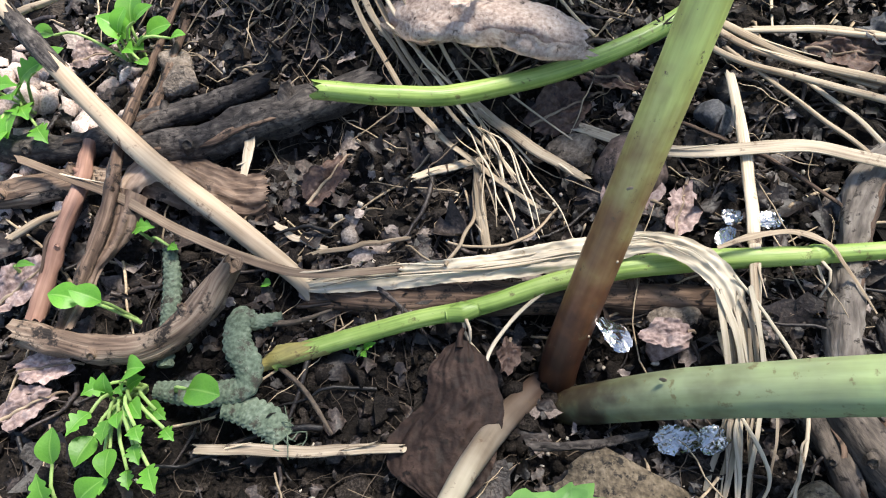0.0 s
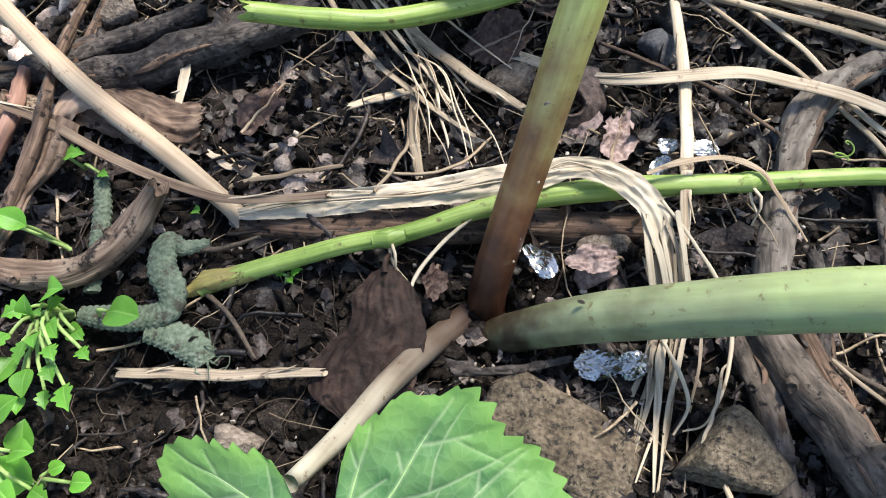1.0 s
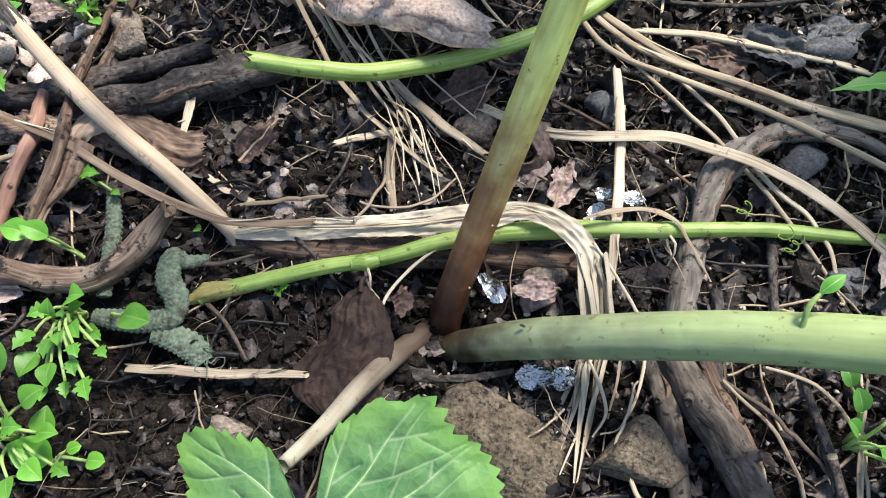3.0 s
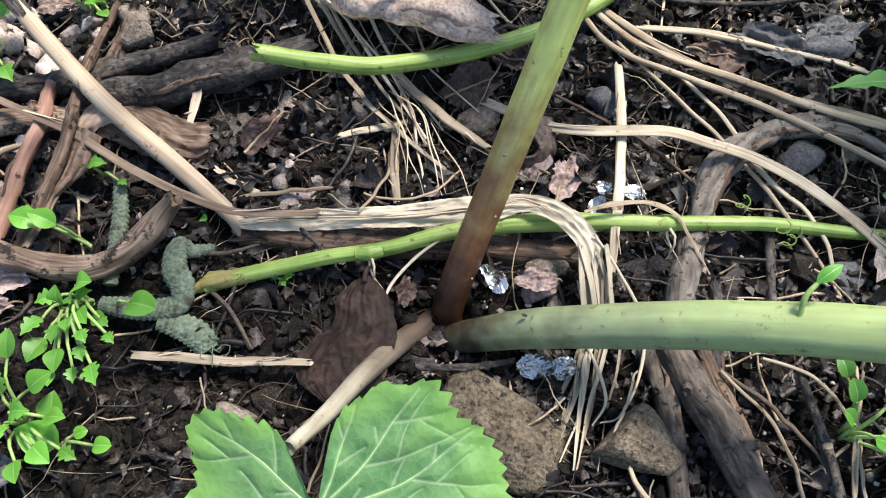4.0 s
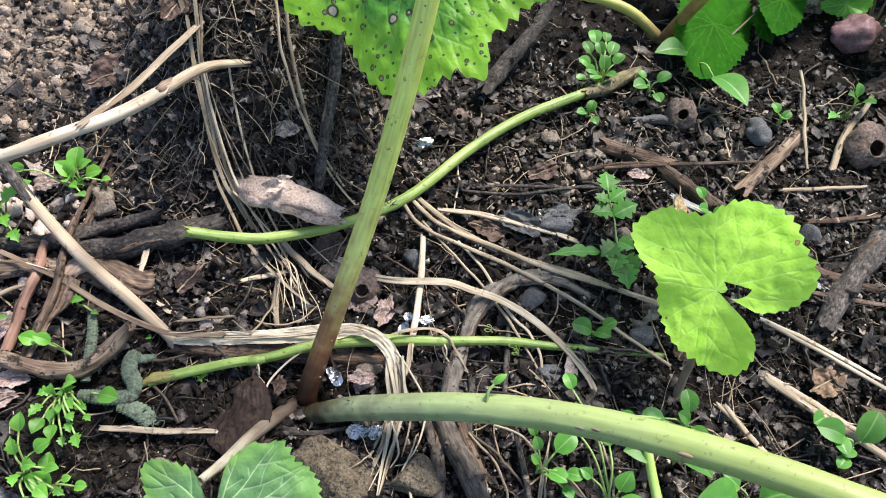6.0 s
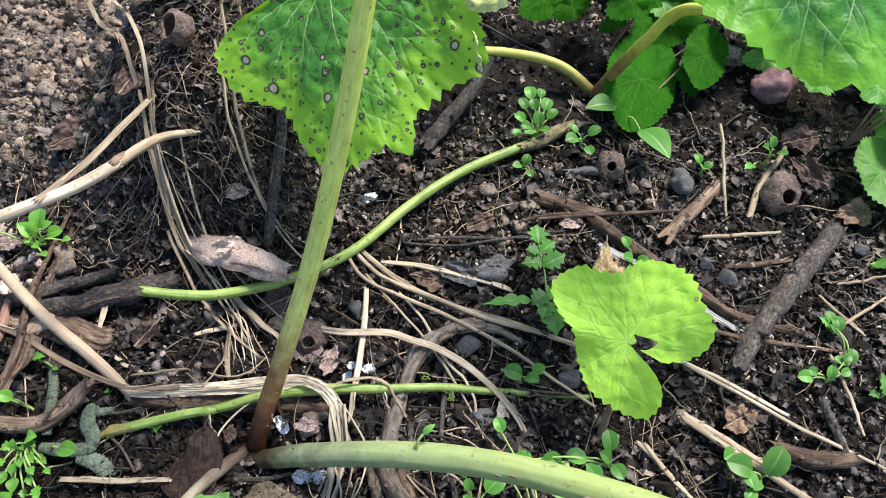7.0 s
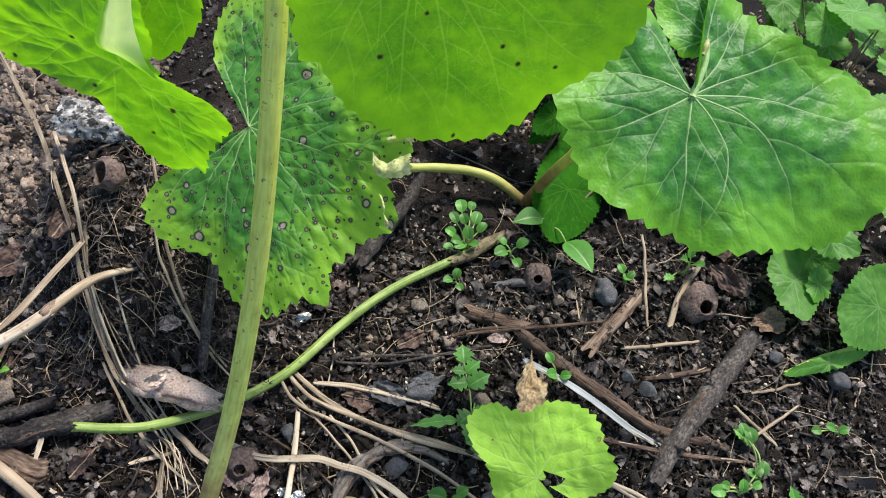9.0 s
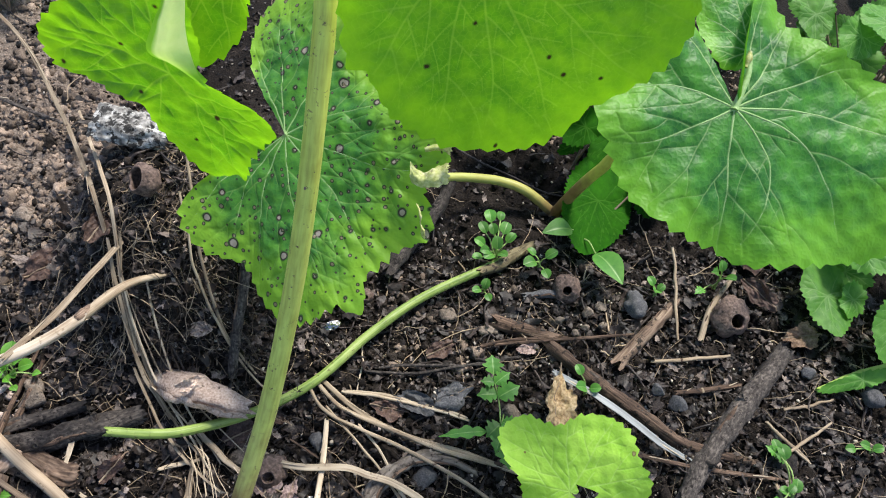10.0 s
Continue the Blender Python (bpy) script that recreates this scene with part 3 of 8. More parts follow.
            l.new(r.outputs["Result"], mx.inputs["Factor"])
            l.new(col, mx.inputs["A"])
            mx.inputs["B"].default_value = (*c, 1)
            col = mx.outputs["Result"]
    if spread:
        info, hs, mr = n.new("ShaderNodeObjectInfo"), n.new("ShaderNodeHueSaturation"), n.new("ShaderNodeMapRange")
        mr.inputs["To Min"].default_value, mr.inputs["To Max"].default_value = 1 - spread, 1 + spread
        l.new(info.outputs["Random"], mr.inputs["Value"])
        l.new(mr.outputs["Result"], hs.inputs["Value"])
        l.new(col, hs.inputs["Color"])
        col = hs.outputs["Color"]
    l.new(col, sh.inputs["Base Color"])
    sh.inputs["Roughness"].default_value, sh.inputs["Specular IOR Level"].default_value = rough, spec
    bp, hsum = n.new("ShaderNodeBump"), n.new("ShaderNodeMath")
    hsum.operation = "MULTIPLY_ADD"
    hsum.inputs[1].default_value = 0.4
    l.new(fine.outputs["Fac"], hsum.inputs[0])
    l.new(cells.outputs["Distance"], hsum.inputs[2])
    bp.inputs["Strength"].default_value, bp.inputs["Distance"].default_value = bump, 0.0006
    ridge = n.new("ShaderNodeMath")
    ridge.operation = "MULTIPLY_ADD"
    ridge.inputs[1].default_value = 0.6
    l.new(vr.outputs["Result"], ridge.inputs[0])
    l.new(hsum.outputs[0], ridge.inputs[2])
    l.new(ridge.outputs[0], bp.inputs["Height"])
    l.new(bp.outputs["Normal"], sh.inputs["Normal"])
    sh.inputs["Sheen Weight"].default_value, sh.inputs["Sheen Roughness"].default_value = sheen, 0.4
    tr, mix, tint = n.new("ShaderNodeBsdfTranslucent"), n.new("ShaderNodeMixShader"), n.new("ShaderNodeMix")
    tint.data_type, tint.blend_type = "RGBA", "MULTIPLY"
    tint.inputs["Factor"].default_value = 1
    l.new(col, tint.inputs["A"])
    tint.inputs["B"].default_value = (*glow, 1)
    l.new(tint.outputs["Result"], tr.inputs["Color"])
    mix.inputs["Fac"].default_value = thin
    l.new(sh.outputs["BSDF"], mix.inputs[1])
    l.new(tr.outputs["BSDF"], mix.inputs[2])
    l.new(mix.outputs["Shader"], out.inputs["Surface"])
    return m


SOIL = surface_material("soil", [(0.0038, 0.003, 0.0025), (0.0085, 0.0066, 0.0054), (0.028, 0.022, 0.018)], 600, 60, 0.8, 1.0, 0.003, spread=0, spec=0.12, dry=((0.05, 0.038, 0.031), (0.26, 0.21, 0.172)))
CRUMB = surface_material("soil_crumb", [(0.005, 0.004, 0.0034), (0.013, 0.0103, 0.0085), (0.047, 0.038, 0.032)], 1500, 200, 0.85, 0.9, 0.001, island=True, spread=0.7, spec=0.12)
DRYSOIL = surface_material("dry_soil_crumb", [(0.06, 0.044, 0.034), (0.175, 0.132, 0.102), (0.33, 0.255, 0.195)], 1500, 200, 0.9, 0.8, 0.0008, island=True, spread=0.7)
SPECK = surface_material("pale_speck", [(0.25, 0.21, 0.17), (0.5, 0.45, 0.38)], 1500, 200, 0.8, 0.4, island=True, spread=0.4)
LITTER = surface_material("leaf_litter", [(0.008, 0.006, 0.0055), (0.020, 0.0148, 0.0128), (0.064, 0.048, 0.041)], 900, 150, 0.5, 0.8, 0.0007, island=True, spread=0.75, spec=0.35)
FLAKE = surface_material("dry_flake", [(0.06, 0.047, 0.04), (0.15, 0.12, 0.105), (0.30, 0.25, 0.22)], 900, 150, 0.7, 0.7, 0.0006, island=True, spread=0.6)
FIBRE = surface_material("root_fibre", [(0.03, 0.022, 0.017), (0.11, 0.083, 0.06)], 900, 150, 0.85, 0.3, island=True, spread=0.6)
STRAWBIT = surface_material("straw_bit", [(0.16, 0.11, 0.07), (0.42, 0.33, 0.22)], 1200, 120, 0.7, 0.3, island=True, spread=0.45)
PEBBLE = surface_material("pebble", [(0.05, 0.042, 0.036), (0.13, 0.105, 0.088), (0.26, 0.22, 0.19)], 1400, 150, 0.85, 0.6, 0.0005, island=True, spread=0.6)
# pinkish pebbles, their colour brightened to imitate a patch of direct sun
SUNPEBBLE = surface_material("sun_patch_pebble", [(0.20, 0.15, 0.125), (0.42, 0.33, 0.285), (0.60, 0.50, 0.44)], 1200, 120, 0.85, 0.6, 0.0005, island=True, spread=0.35)
REDSTEM = surface_material("red_brown_stem", [(0.10, 0.05, 0.036), (0.24, 0.13, 0.092), (0.38, 0.23, 0.17)], uv=(0.3, 6), blotch=70, rough=0.7, bump=0.5)
BLEACHED = surface_material("bleached_white_stem", [(0.26, 0.19, 0.125), (0.45, 0.365, 0.27), (0.60, 0.52, 0.42)], uv=(0.3, 6), blotch=50, rough=0.55, bump=0.4, deep=0.0004, spec=0.3, stain=((0.2, 0.13, 0.08), 0.08, 120))
BLADE = surface_material("brown_dry_blade", [(0.07, 0.044, 0.03), (0.18, 0.125, 0.085), (0.32, 0.24, 0.165)], uv=(0.25, 12), blotch=50, rough=0.7, bump=0.6, deep=0.0005, spec=0.2)
TANSTALK = surface_material("tan_smooth_stalk", [(0.25, 0.18, 0.115), (0.38, 0.29, 0.20), (0.48, 0.385, 0.275)], uv=(0.2, 7), blotch=40, rough=0.75, bump=0.3, deep=0.0003, stain=((0.12, 0.075, 0.05), 0.03, 140), spec=0.3)
STRAW = surface_material("dry_stalk", [(0.14, 0.09, 0.055), (0.27, 0.21, 0.143), (0.41, 0.335, 0.245)], uv=(0.35, 14), blotch=45, rough=0.65, bump=0.8, deep=0.0005, stain=((0.07, 0.043, 0.03), 0.1, 160), spec=0.2)
GREYSTRAW = surface_material("grey_straw", [(0.11, 0.08, 0.055), (0.27, 0.215, 0.155), (0.42, 0.35, 0.265)], uv=(0.35, 14), blotch=45, rough=0.65, bump=0.9, deep=0.0005, stain=((0.06, 0.045, 0.035), 0.25, 110), spec=0.2)
PALE = surface_material("bleached_stalk", [(0.18, 0.13, 0.085), (0.41, 0.33, 0.235), (0.58, 0.50, 0.38)], uv=(0.3, 12), blotch=40, rough=0.6, bump=0.8, deep=0.0005, stain=((0.15, 0.09, 0.055), 0.05, 120), spec=0.2)
RIBBON = surface_material("bleached_ribbon", [(0.33, 0.26, 0.18), (0.49, 0.41, 0.30), (0.62, 0.545, 0.42)], uv=(0.12, 10), blotch=50, rough=0.6, bump=0.5, deep=0.0004, stain=((0.2, 0.14, 0.085), 0.1, 110), spec=0.2, spread=0.1, thin=0.1)
BARK = surface_material("grey_bark", [(0.014, 0.011, 0.010), (0.05, 0.042, 0.037), (0.145, 0.122, 0.105)], uv=(3.2, 6), blotch=80, rough=0.9, bump=1.0, deep=0.0018, stain=((0.012, 0.009, 0.008), 0.4, 350))
WOOD = surface_material("brown_wood", [(0.02, 0.012, 0.008), (0.075, 0.047, 0.032), (0.20, 0.135, 0.095)], uv=(0.5, 8), blotch=70, rough=0.85, bump=1.0, deep=0.0015, stain=((0.014, 0.010, 0.008), 0.35, 240))
ROOTBARK = surface_material("root_bark", [(0.018, 0.014, 0.011), (0.058, 0.046, 0.037), (0.13, 0.105, 0.085)], uv=(1.6, 5), blotch=110, rough=0.9, bump=1.0, deep=0.0015, stain=((0.015, 0.012, 0.010), 0.3, 300))
GREYROOT = surface_material("grey_root", [(0.06, 0.048, 0.04), (0.17, 0.142, 0.118), (0.31, 0.27, 0.23)], uv=(1.2, 5), blotch=110, rough=0.9, bump=1.0, deep=0.0015, stain=((0.03, 0.023, 0.019), 0.35, 220))
LIGHTWOOD = surface_material("tan_wood", [(0.05, 0.03, 0.02), (0.17, 0.115, 0.08), (0.34, 0.26, 0.19)], uv=(0.5, 8), blotch=60, rough=0.8, bump=1.0, deep=0.0015, stain=((0.018, 0.013, 0.010), 0.4, 150))
REDLEAF = surface_material("red_brown_dead_leaf", [(0.010, 0.0056, 0.0043), (0.026, 0.0148, 0.0108), (0.06, 0.036, 0.027)], 260, 110, 0.7, 1.0, 0.0016, thin=0.02, spec=0.2, stain=((0.012, 0.008, 0.006), 0.3, 240))
DEAD = surface_material("dead_leaf", [(0.03, 0.018, 0.014), (0.075, 0.045, 0.035), (0.13, 0.085, 0.065)], 700, 110, 0.6, 0.7, 0.0006, thin=0.12, stain=((0.025, 0.02, 0.022), 0.25, 220))
TAN = surface_material("tan_dead_leaf", [(0.10, 0.06, 0.038), (0.22, 0.14, 0.09), (0.36, 0.25, 0.17)], 600, 100, 0.65, 0.7, 0.0006, thin=0.2)
ROLLED = surface_material("pinkish_papery_leaf", [(0.27, 0.19, 0.15), (0.55, 0.42, 0.345), (0.72, 0.60, 0.51)], 700, 140, 0.65, 0.9, 0.0008, stain=((0.08, 0.055, 0.045), 0.12, 300), thin=0.25)
CURLED = surface_material("curled_brown_leaf", [(0.045, 0.028, 0.020), (0.12, 0.079, 0.055), (0.25, 0.175, 0.125)], uv=(0.8, 5.0), blotch=160, rough=0.65, bump=1.0, deep=0.0015, thin=0.12, stain=((0.03, 0.02, 0.015), 0.25, 170))
# paler copy of CURLED: sun on the fold put into its colour
FOLDLIT = surface_material("sunlit_leaf_fold", [(0.24, 0.15, 0.10), (0.46, 0.33, 0.24), (0.62, 0.48, 0.37)], uv=(0.9, 4.0), blotch=160, rough=0.6, bump=0.8, deep=0.001, thin=0.2)
# brighter copy of TAN, with a spot of sun put into the colour
LITTAN = surface_material("sunlit_tan_dead_leaf", [(0.24, 0.15, 0.075), (0.52, 0.37, 0.20), (0.72, 0.57, 0.36)], 500, 120, 0.6, 0.9, 0.001, thin=0.25)
GREYLEAF = surface_material("grey_dead_leaf", [(0.13, 0.095, 0.08), (0.26, 0.21, 0.185), (0.38, 0.325, 0.29)], 900, 130, 0.6, 0.8, 0.0007, stain=((0.06, 0.045, 0.038), 0.3, 260), thin=0.1)
BLUEBLADE = surface_material("blue_grey_dry_blade", [(0.10, 0.11, 0.11), (0.18, 0.195, 0.20), (0.26, 0.28, 0.29)], uv=(0.3, 7), blotch=60, rough=0.5, bump=0.4, deep=0.0004, spec=0.4)
PINK = surface_material("pink_dry_leaf", [(0.13, 0.085, 0.075), (0.28, 0.20, 0.178), (0.45, 0.35, 0.315)], 700, 160, 0.7, 0.8, 0.0006)
STONE = surface_material("stone", [(0.07, 0.055, 0.043), (0.17, 0.135, 0.105), (0.30, 0.25, 0.205)], 700, 120, 0.85, 1.0, 0.0015, stain=((0.03, 0.024, 0.019), 0.55, 160))
DARKSTONE = surface_material("dark_stone", [(0.03, 0.03, 0.033), (0.075, 0.075, 0.08), (0.15, 0.145, 0.145)], 900, 140, 0.75, 0.7, 0.0006)
RUST = surface_material("brown_stone", [(0.038, 0.028, 0.017), (0.115, 0.088, 0.058), (0.22, 0.175, 0.122)], 700, 110, 0.85, 1.0, 0.0016, stain=((0.018, 0.015, 0.012), 0.4, 420))
SHELL = surface_material("nutshell", [(0.035, 0.024, 0.02), (0.13, 0.088, 0.07), (0.25, 0.18, 0.15)], 500, 200, 0.75, 0.8, 0.0008, stain=((0.025, 0.018, 0.015), 0.35, 200))
FOIL = surface_material("foil", [(0.30, 0.29, 0.28), (0.62, 0.61, 0.59)], 150, 80, 0.22, 0.25, 0.0005, metal=1.0, spread=0, stain=((0.05, 0.042, 0.035), 0.35, 130))
CORD = surface_material("green_knit_cord", [(0.04, 0.055, 0.036), (0.10, 0.128, 0.088), (0.18, 0.215, 0.158)], 700, 90, 0.95, 0.15, 0.0004, spread=0, stain=((0.05, 0.046, 0.034), 0.4, 180))
GREENSTEM = surface_material("green_stem", [(0.24, 0.36, 0.07), (0.35, 0.49, 0.11), (0.47, 0.60, 0.19)], uv=(0.25, 6), blotch=50, rough=0.42, bump=0.25, deep=0.0003, spread=0.06, thin=0.12, spec=0.45, stain=((0.13, 0.13, 0.03), 0.03, 280))
LIMESTEM = surface_material("lime_stem", [(0.10, 0.175, 0.03), (0.25, 0.35, 0.08), (0.40, 0.48, 0.16)], uv=(0.2, 9), blotch=70, rough=0.45, bump=0.7, deep=0.0005, spread=0.06, thin=0.12, spec=0.4, stain=((0.12, 0.12, 0.035), 0.16, 240))
WITHERED = surface_material("withered_stem_end", [(0.03, 0.024, 0.012), (0.13, 0.105, 0.055), (0.27, 0.235, 0.14)], uv=(0.5, 4), blotch=160, rough=0.75, bump=1.0, deep=0.001, stain=((0.025, 0.017, 0.012), 0.4, 200))
BROWNEND = surface_material("browned_stem_end", [(0.10, 0.085, 0.03), (0.22, 0.185, 0.06), (0.33, 0.31, 0.11)], uv=(0.4, 8), blotch=120, rough=0.6, bump=0.8, deep=0.0006, stain=((0.09, 0.05, 0.025), 0.3, 260))
MAINSTEM = surface_material("squash_stem", [(0.66, 0.61, 0.48), (0.86, 0.84, 0.72), (1.0, 1.0, 0.95)], uv=(0.7, 7), blotch=90, rough=0.42, bump=0.4, deep=0.0003, spread=0.0, thin=0.08, spec=0.45,
                            stain=((0.13, 0.08, 0.04), 0.03, 260), along=[(0.0, (0.035, 0.014, 0.010)), (0.06, (0.095, 0.036, 0.020)), (0.115, (0.21, 0.085, 0.040)), (0.17, (0.32, 0.175, 0.078)), (0.235, (0.50, 0.40, 0.155)), (0.31, (0.66, 0.66, 0.21)), (0.44, (0.72, 0.80, 0.21)), (1.0, (0.78, 0.86, 0.17))])
PETIOLE = surface_material("squash_petiole", [(0.74, 0.73, 0.62), (0.84, 0.84, 0.75), (0.94, 0.94, 0.9)], uv=(0.5, 5), blotch=110, rough=0.45, bump=0.4, deep=0.0004, spread=0.0, thin=0.1, spec=0.45, stain=((0.15, 0.135, 0.06), 0.10, 230),
                           along=[(0.0, (0.04, 0.025, 0.016)), (0.04, (0.075, 0.06, 0.038)), (0.09, (0.17, 0.18, 0.11)), (0.17, (0.28, 0.325, 0.19)), (0.3, (0.33, 0.405, 0.19)), (0.6, (0.34, 0.42, 0.145)), (1.0, (0.34, 0.42, 0.11))])
YELLOWPET = surface_material("yellow_green_petiole", [(0.80, 0.78, 0.62), (0.92, 0.92, 0.80), (1.0, 1.0, 0.97)], uv=(0.8, 7), blotch=90, rough=0.45, bump=0.4, deep=0.0004, spread=0.0, thin=0.1, spec=0.4, along=[(0.0, (0.12, 0.075, 0.035)), (0.06, (0.24, 0.19, 0.07)), (0.2, (0.40, 0.38, 0.11)), (1.0, (0.42, 0.47, 0.13))])
# yellower than YELLOWPET, and brightened to offset the leaf's shade on this stalk
BRIGHTPET = surface_material("brightened_lime_petiole", [(0.80, 0.78, 0.62), (0.92, 0.92, 0.80), (1.0, 1.0, 0.97)], uv=(0.8, 7), blotch=90, rough=0.45, bump=0.4, deep=0.0004, spread=0.0, thin=0.12, spec=0.4, along=[(0.0, (0.16, 0.085, 0.035)), (0.14, (0.30, 0.20, 0.07)), (0.27, (0.58, 0.58, 0.10)), (1.0, (0.58, 0.64, 0.13))])
BROWNPET = surface_material("brown_petiole", [(0.14, 0.09, 0.06), (0.21, 0.155, 0.108), (0.30, 0.24, 0.165)], uv=(0.3, 6), blotch=60, rough=0.6, bump=0.4, spread=0.1)
GREYPET = surface_material("grey_tan_petiole", [(0.55, 0.5, 0.45), (0.8, 0.78, 0.74), (1.0, 1.0, 0.98)], uv=(0.25, 5), blotch=90, rough=0.6, bump=0.5, deep=0.0004, stain=((0.12, 0.08, 0.05), 0.12, 200), along=[(0.0, (0.09, 0.055, 0.04)), (0.3, (0.19, 0.148, 0.115)), (0.5, (0.31, 0.265, 0.205)), (1.0, (0.44, 0.41, 0.33))])
VEIN = surface_material("leaf_vein", [(0.27, 0.46, 0.14), (0.42, 0.60, 0.27)], 600, 80, 0.55, 0.1, spread=0.0, thin=0.3, spec=0.3)
LEAF_YOUNG = leaf_material("young_leaf", (0.38, 0.74, 0.06), (0.54, 0.88, 0.12), (0.72, 0.92, 0.34), (1.3, 1.2, 0.5), 0.34, rough=0.5, bump=0.3, lines=0.3, spec=0.35, spots=((0.3, 0.03, (0.25, 0.18, 0.05), (0.5, 0.42, 0.2), 0.7),))
LEAF_BIG = leaf_material("squash_leaf", (0.022, 0.14, 0.026), (0.08, 0.315, 0.03), (0.36, 0.54, 0.22), (1.5, 1.5, 0.4), 0.38, rough=0.48, spec=0.4, bump=0.4, lines=0.5, sheen=0.055, rim=((0.22, 0.52, 0.02), 0.55, 0.7, 0.95))
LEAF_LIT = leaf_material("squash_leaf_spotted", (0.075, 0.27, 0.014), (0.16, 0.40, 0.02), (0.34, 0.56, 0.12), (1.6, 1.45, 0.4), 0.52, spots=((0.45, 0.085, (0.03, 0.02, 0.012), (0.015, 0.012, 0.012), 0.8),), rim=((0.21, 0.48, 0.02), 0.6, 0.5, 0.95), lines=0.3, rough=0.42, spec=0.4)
LEAF_SPOT = leaf_material("squash_leaf_blotched", (0.035, 0.17, 0.03), (0.11, 0.34, 0.03), (0.26, 0.44, 0.12), (1.5, 1.5, 0.4), 0.38, spots=((0.95, 0.26, (0.035, 0.02, 0.014), (0.34, 0.30, 0.27), 0.45), (2.1, 0.28, (0.03, 0.018, 0.012), (0.22, 0.18, 0.13), 0.5)), rim=((0.26, 0.50, 0.03), 0.75, 0.7, 0.95), sheen=0.05, rough=0.5, spec=0.4, bump=0.4, lines=0.55)
LEAF_PALE = leaf_material("dull_leaf", (0.06, 0.16, 0.055), (0.13, 0.25, 0.085), (0.32, 0.40, 0.24), (1.2, 1.2, 0.6), 0.2, rough=0.6, bump=0.3, spec=0.3, lines=0.5, sheen=0.08, rim=((0.17, 0.34, 0.06), 0.7, 0.5, 0.95))
# pale green: sky sheen on the bent leaf put into colour
LEAF_SHEEN = leaf_material("leaf_sheen_patch", (0.60, 0.76, 0.34), (0.72, 0.84, 0.45), (0.76, 0.84, 0.52), (1.1, 1.1, 0.6), 0.45, rough=0.6, spec=0.2, lines=0.2, rim=((0.20, 0.46, 0.02), 0.95, 0.2, 0.55))
LEAF_WEED = leaf_material("fresh_weed_leaf", (0.06, 0.20, 0.025), (0.13, 0.33, 0.045), (0.22, 0.40, 0.12), (1.4, 1.4, 0.5), 0.35, net=1.6, bump=0.2, rough=0.55, spec=0.3)
YELLOWED = surface_material("yellowed_leaf_edge", [(0.30, 0.34, 0.08), (0.55, 0.58, 0.22), (0.75, 0.74, 0.42)], 500, 90, 0.55, 0.5, spread=0.1, thin=0.35, stain=((0.14, 0.08, 0.04), 0.1, 200))
# toothed weed leaf, darkened to stand for the shade under the large leaves
LEAF_SHADED = leaf_material("shaded_nettle_leaf", (0.010, 0.066, 0.003), (0.024, 0.118, 0.004), (0.05, 0.15, 0.014), (1.2, 1.3, 0.3), 0.25, net=1.6, bump=0.15, rough=0.75, spec=0.06)
SEEDLING = leaf_material("seedling_leaf", (0.05, 0.18, 0.025), (0.105, 0.28, 0.04), (0.26, 0.44, 0.12), (1.3, 1.3, 0.5), 0.28, spread=0.3, net=2.5, bump=0.12)
WEEDLEAF = leaf_material("weed_leaf", (0.075, 0.235, 0.022), (0.145, 0.355, 0.04), (0.26, 0.46, 0.11), (1.3, 1.3, 0.5), 0.28, spread=0.25, net=2.5, bump=0.12)
SEEDSTALK = surface_material("seedling_stalk", [(0.22, 0.36, 0.09), (0.38, 0.50, 0.18)], 800, 120, 0.5, 0.1, thin=0.2)

# ---- the ground ----
def bank(x, y):
    """The heap of soil and roots that rises beyond the rolled leaf."""
    q = ((x + 4.8) / 8.3) ** 2 + ((y - 31.5) / 10.2) ** 2
    return 11.5 * math.exp(-(q**1.5))


def ground_height(x, y):
    p = Vector((x * 0.12, y * 0.12, 0.3))
    away = math.hypot(max(-24 - x, 0, x - 50), max(-5 - y, 0, y - 48))
    fade = 1 / (1 + (away / 5) ** 2)
    h = 0.55 * noise.noise(p) + 0.30 * noise.noise(p * 3.1) + 0.40 * noise.noise(p * 8.3) + 0.32 * noise.noise(p * 17.0) + 0.14 * noise.noise(p * 29.0)
    return -0.75 + bank(x, y) + h * fade - 0.9 * math.exp(-((x - 1.2) ** 2 + (y - 6.8) ** 2) / 7.0)


def spaced(lo, hi, step, far):
    mid = list(np.arange(lo, hi, step))
    out, s, x = [], step, hi
    while x < far:
        s *= 1.35
        x += s
        out.append(x)
    low, s, x = [], step, lo
    while x > -far:
        s *= 1.35
        x -= s
        low.append(x)
    return np.array(low[::-1] + mid + out)


def make_ground():
    xs, ys = spaced(-24, 50, 0.21, 6000), spaced(-5, 48, 0.21, 6000)
    v = [(x, y, ground_height(x, y)) for y in ys for x in xs]
    k = len(xs)
    f = [(j * k + i, j * k + i + 1, (j + 1) * k + i + 1, (j + 1) * k + i) for j in range(len(ys) - 1) for i in range(k - 1)]
    # the heap is also lightened a little, to offset shade on its near side
    dry = [max(0.12 * min(1, bank(x, y)), min(1.0, 0.5 + 0.35 * min(-11.5 - x, y - 25.0, 0.4 * (26.0 - math.hypot(x + 30.0, y - 48.0))) + 1.4 * noise.noise(Vector((x * 0.25, y * 0.25, 5.0))))) for x, y, _ in v]
    ob = new("ground", mesh("ground", v, f, SOIL, attrs={"dry": dry}))
    tagged(ob, "dark crumbly garden soil, uneven and littered", "ground", kind="structure")


make_ground()


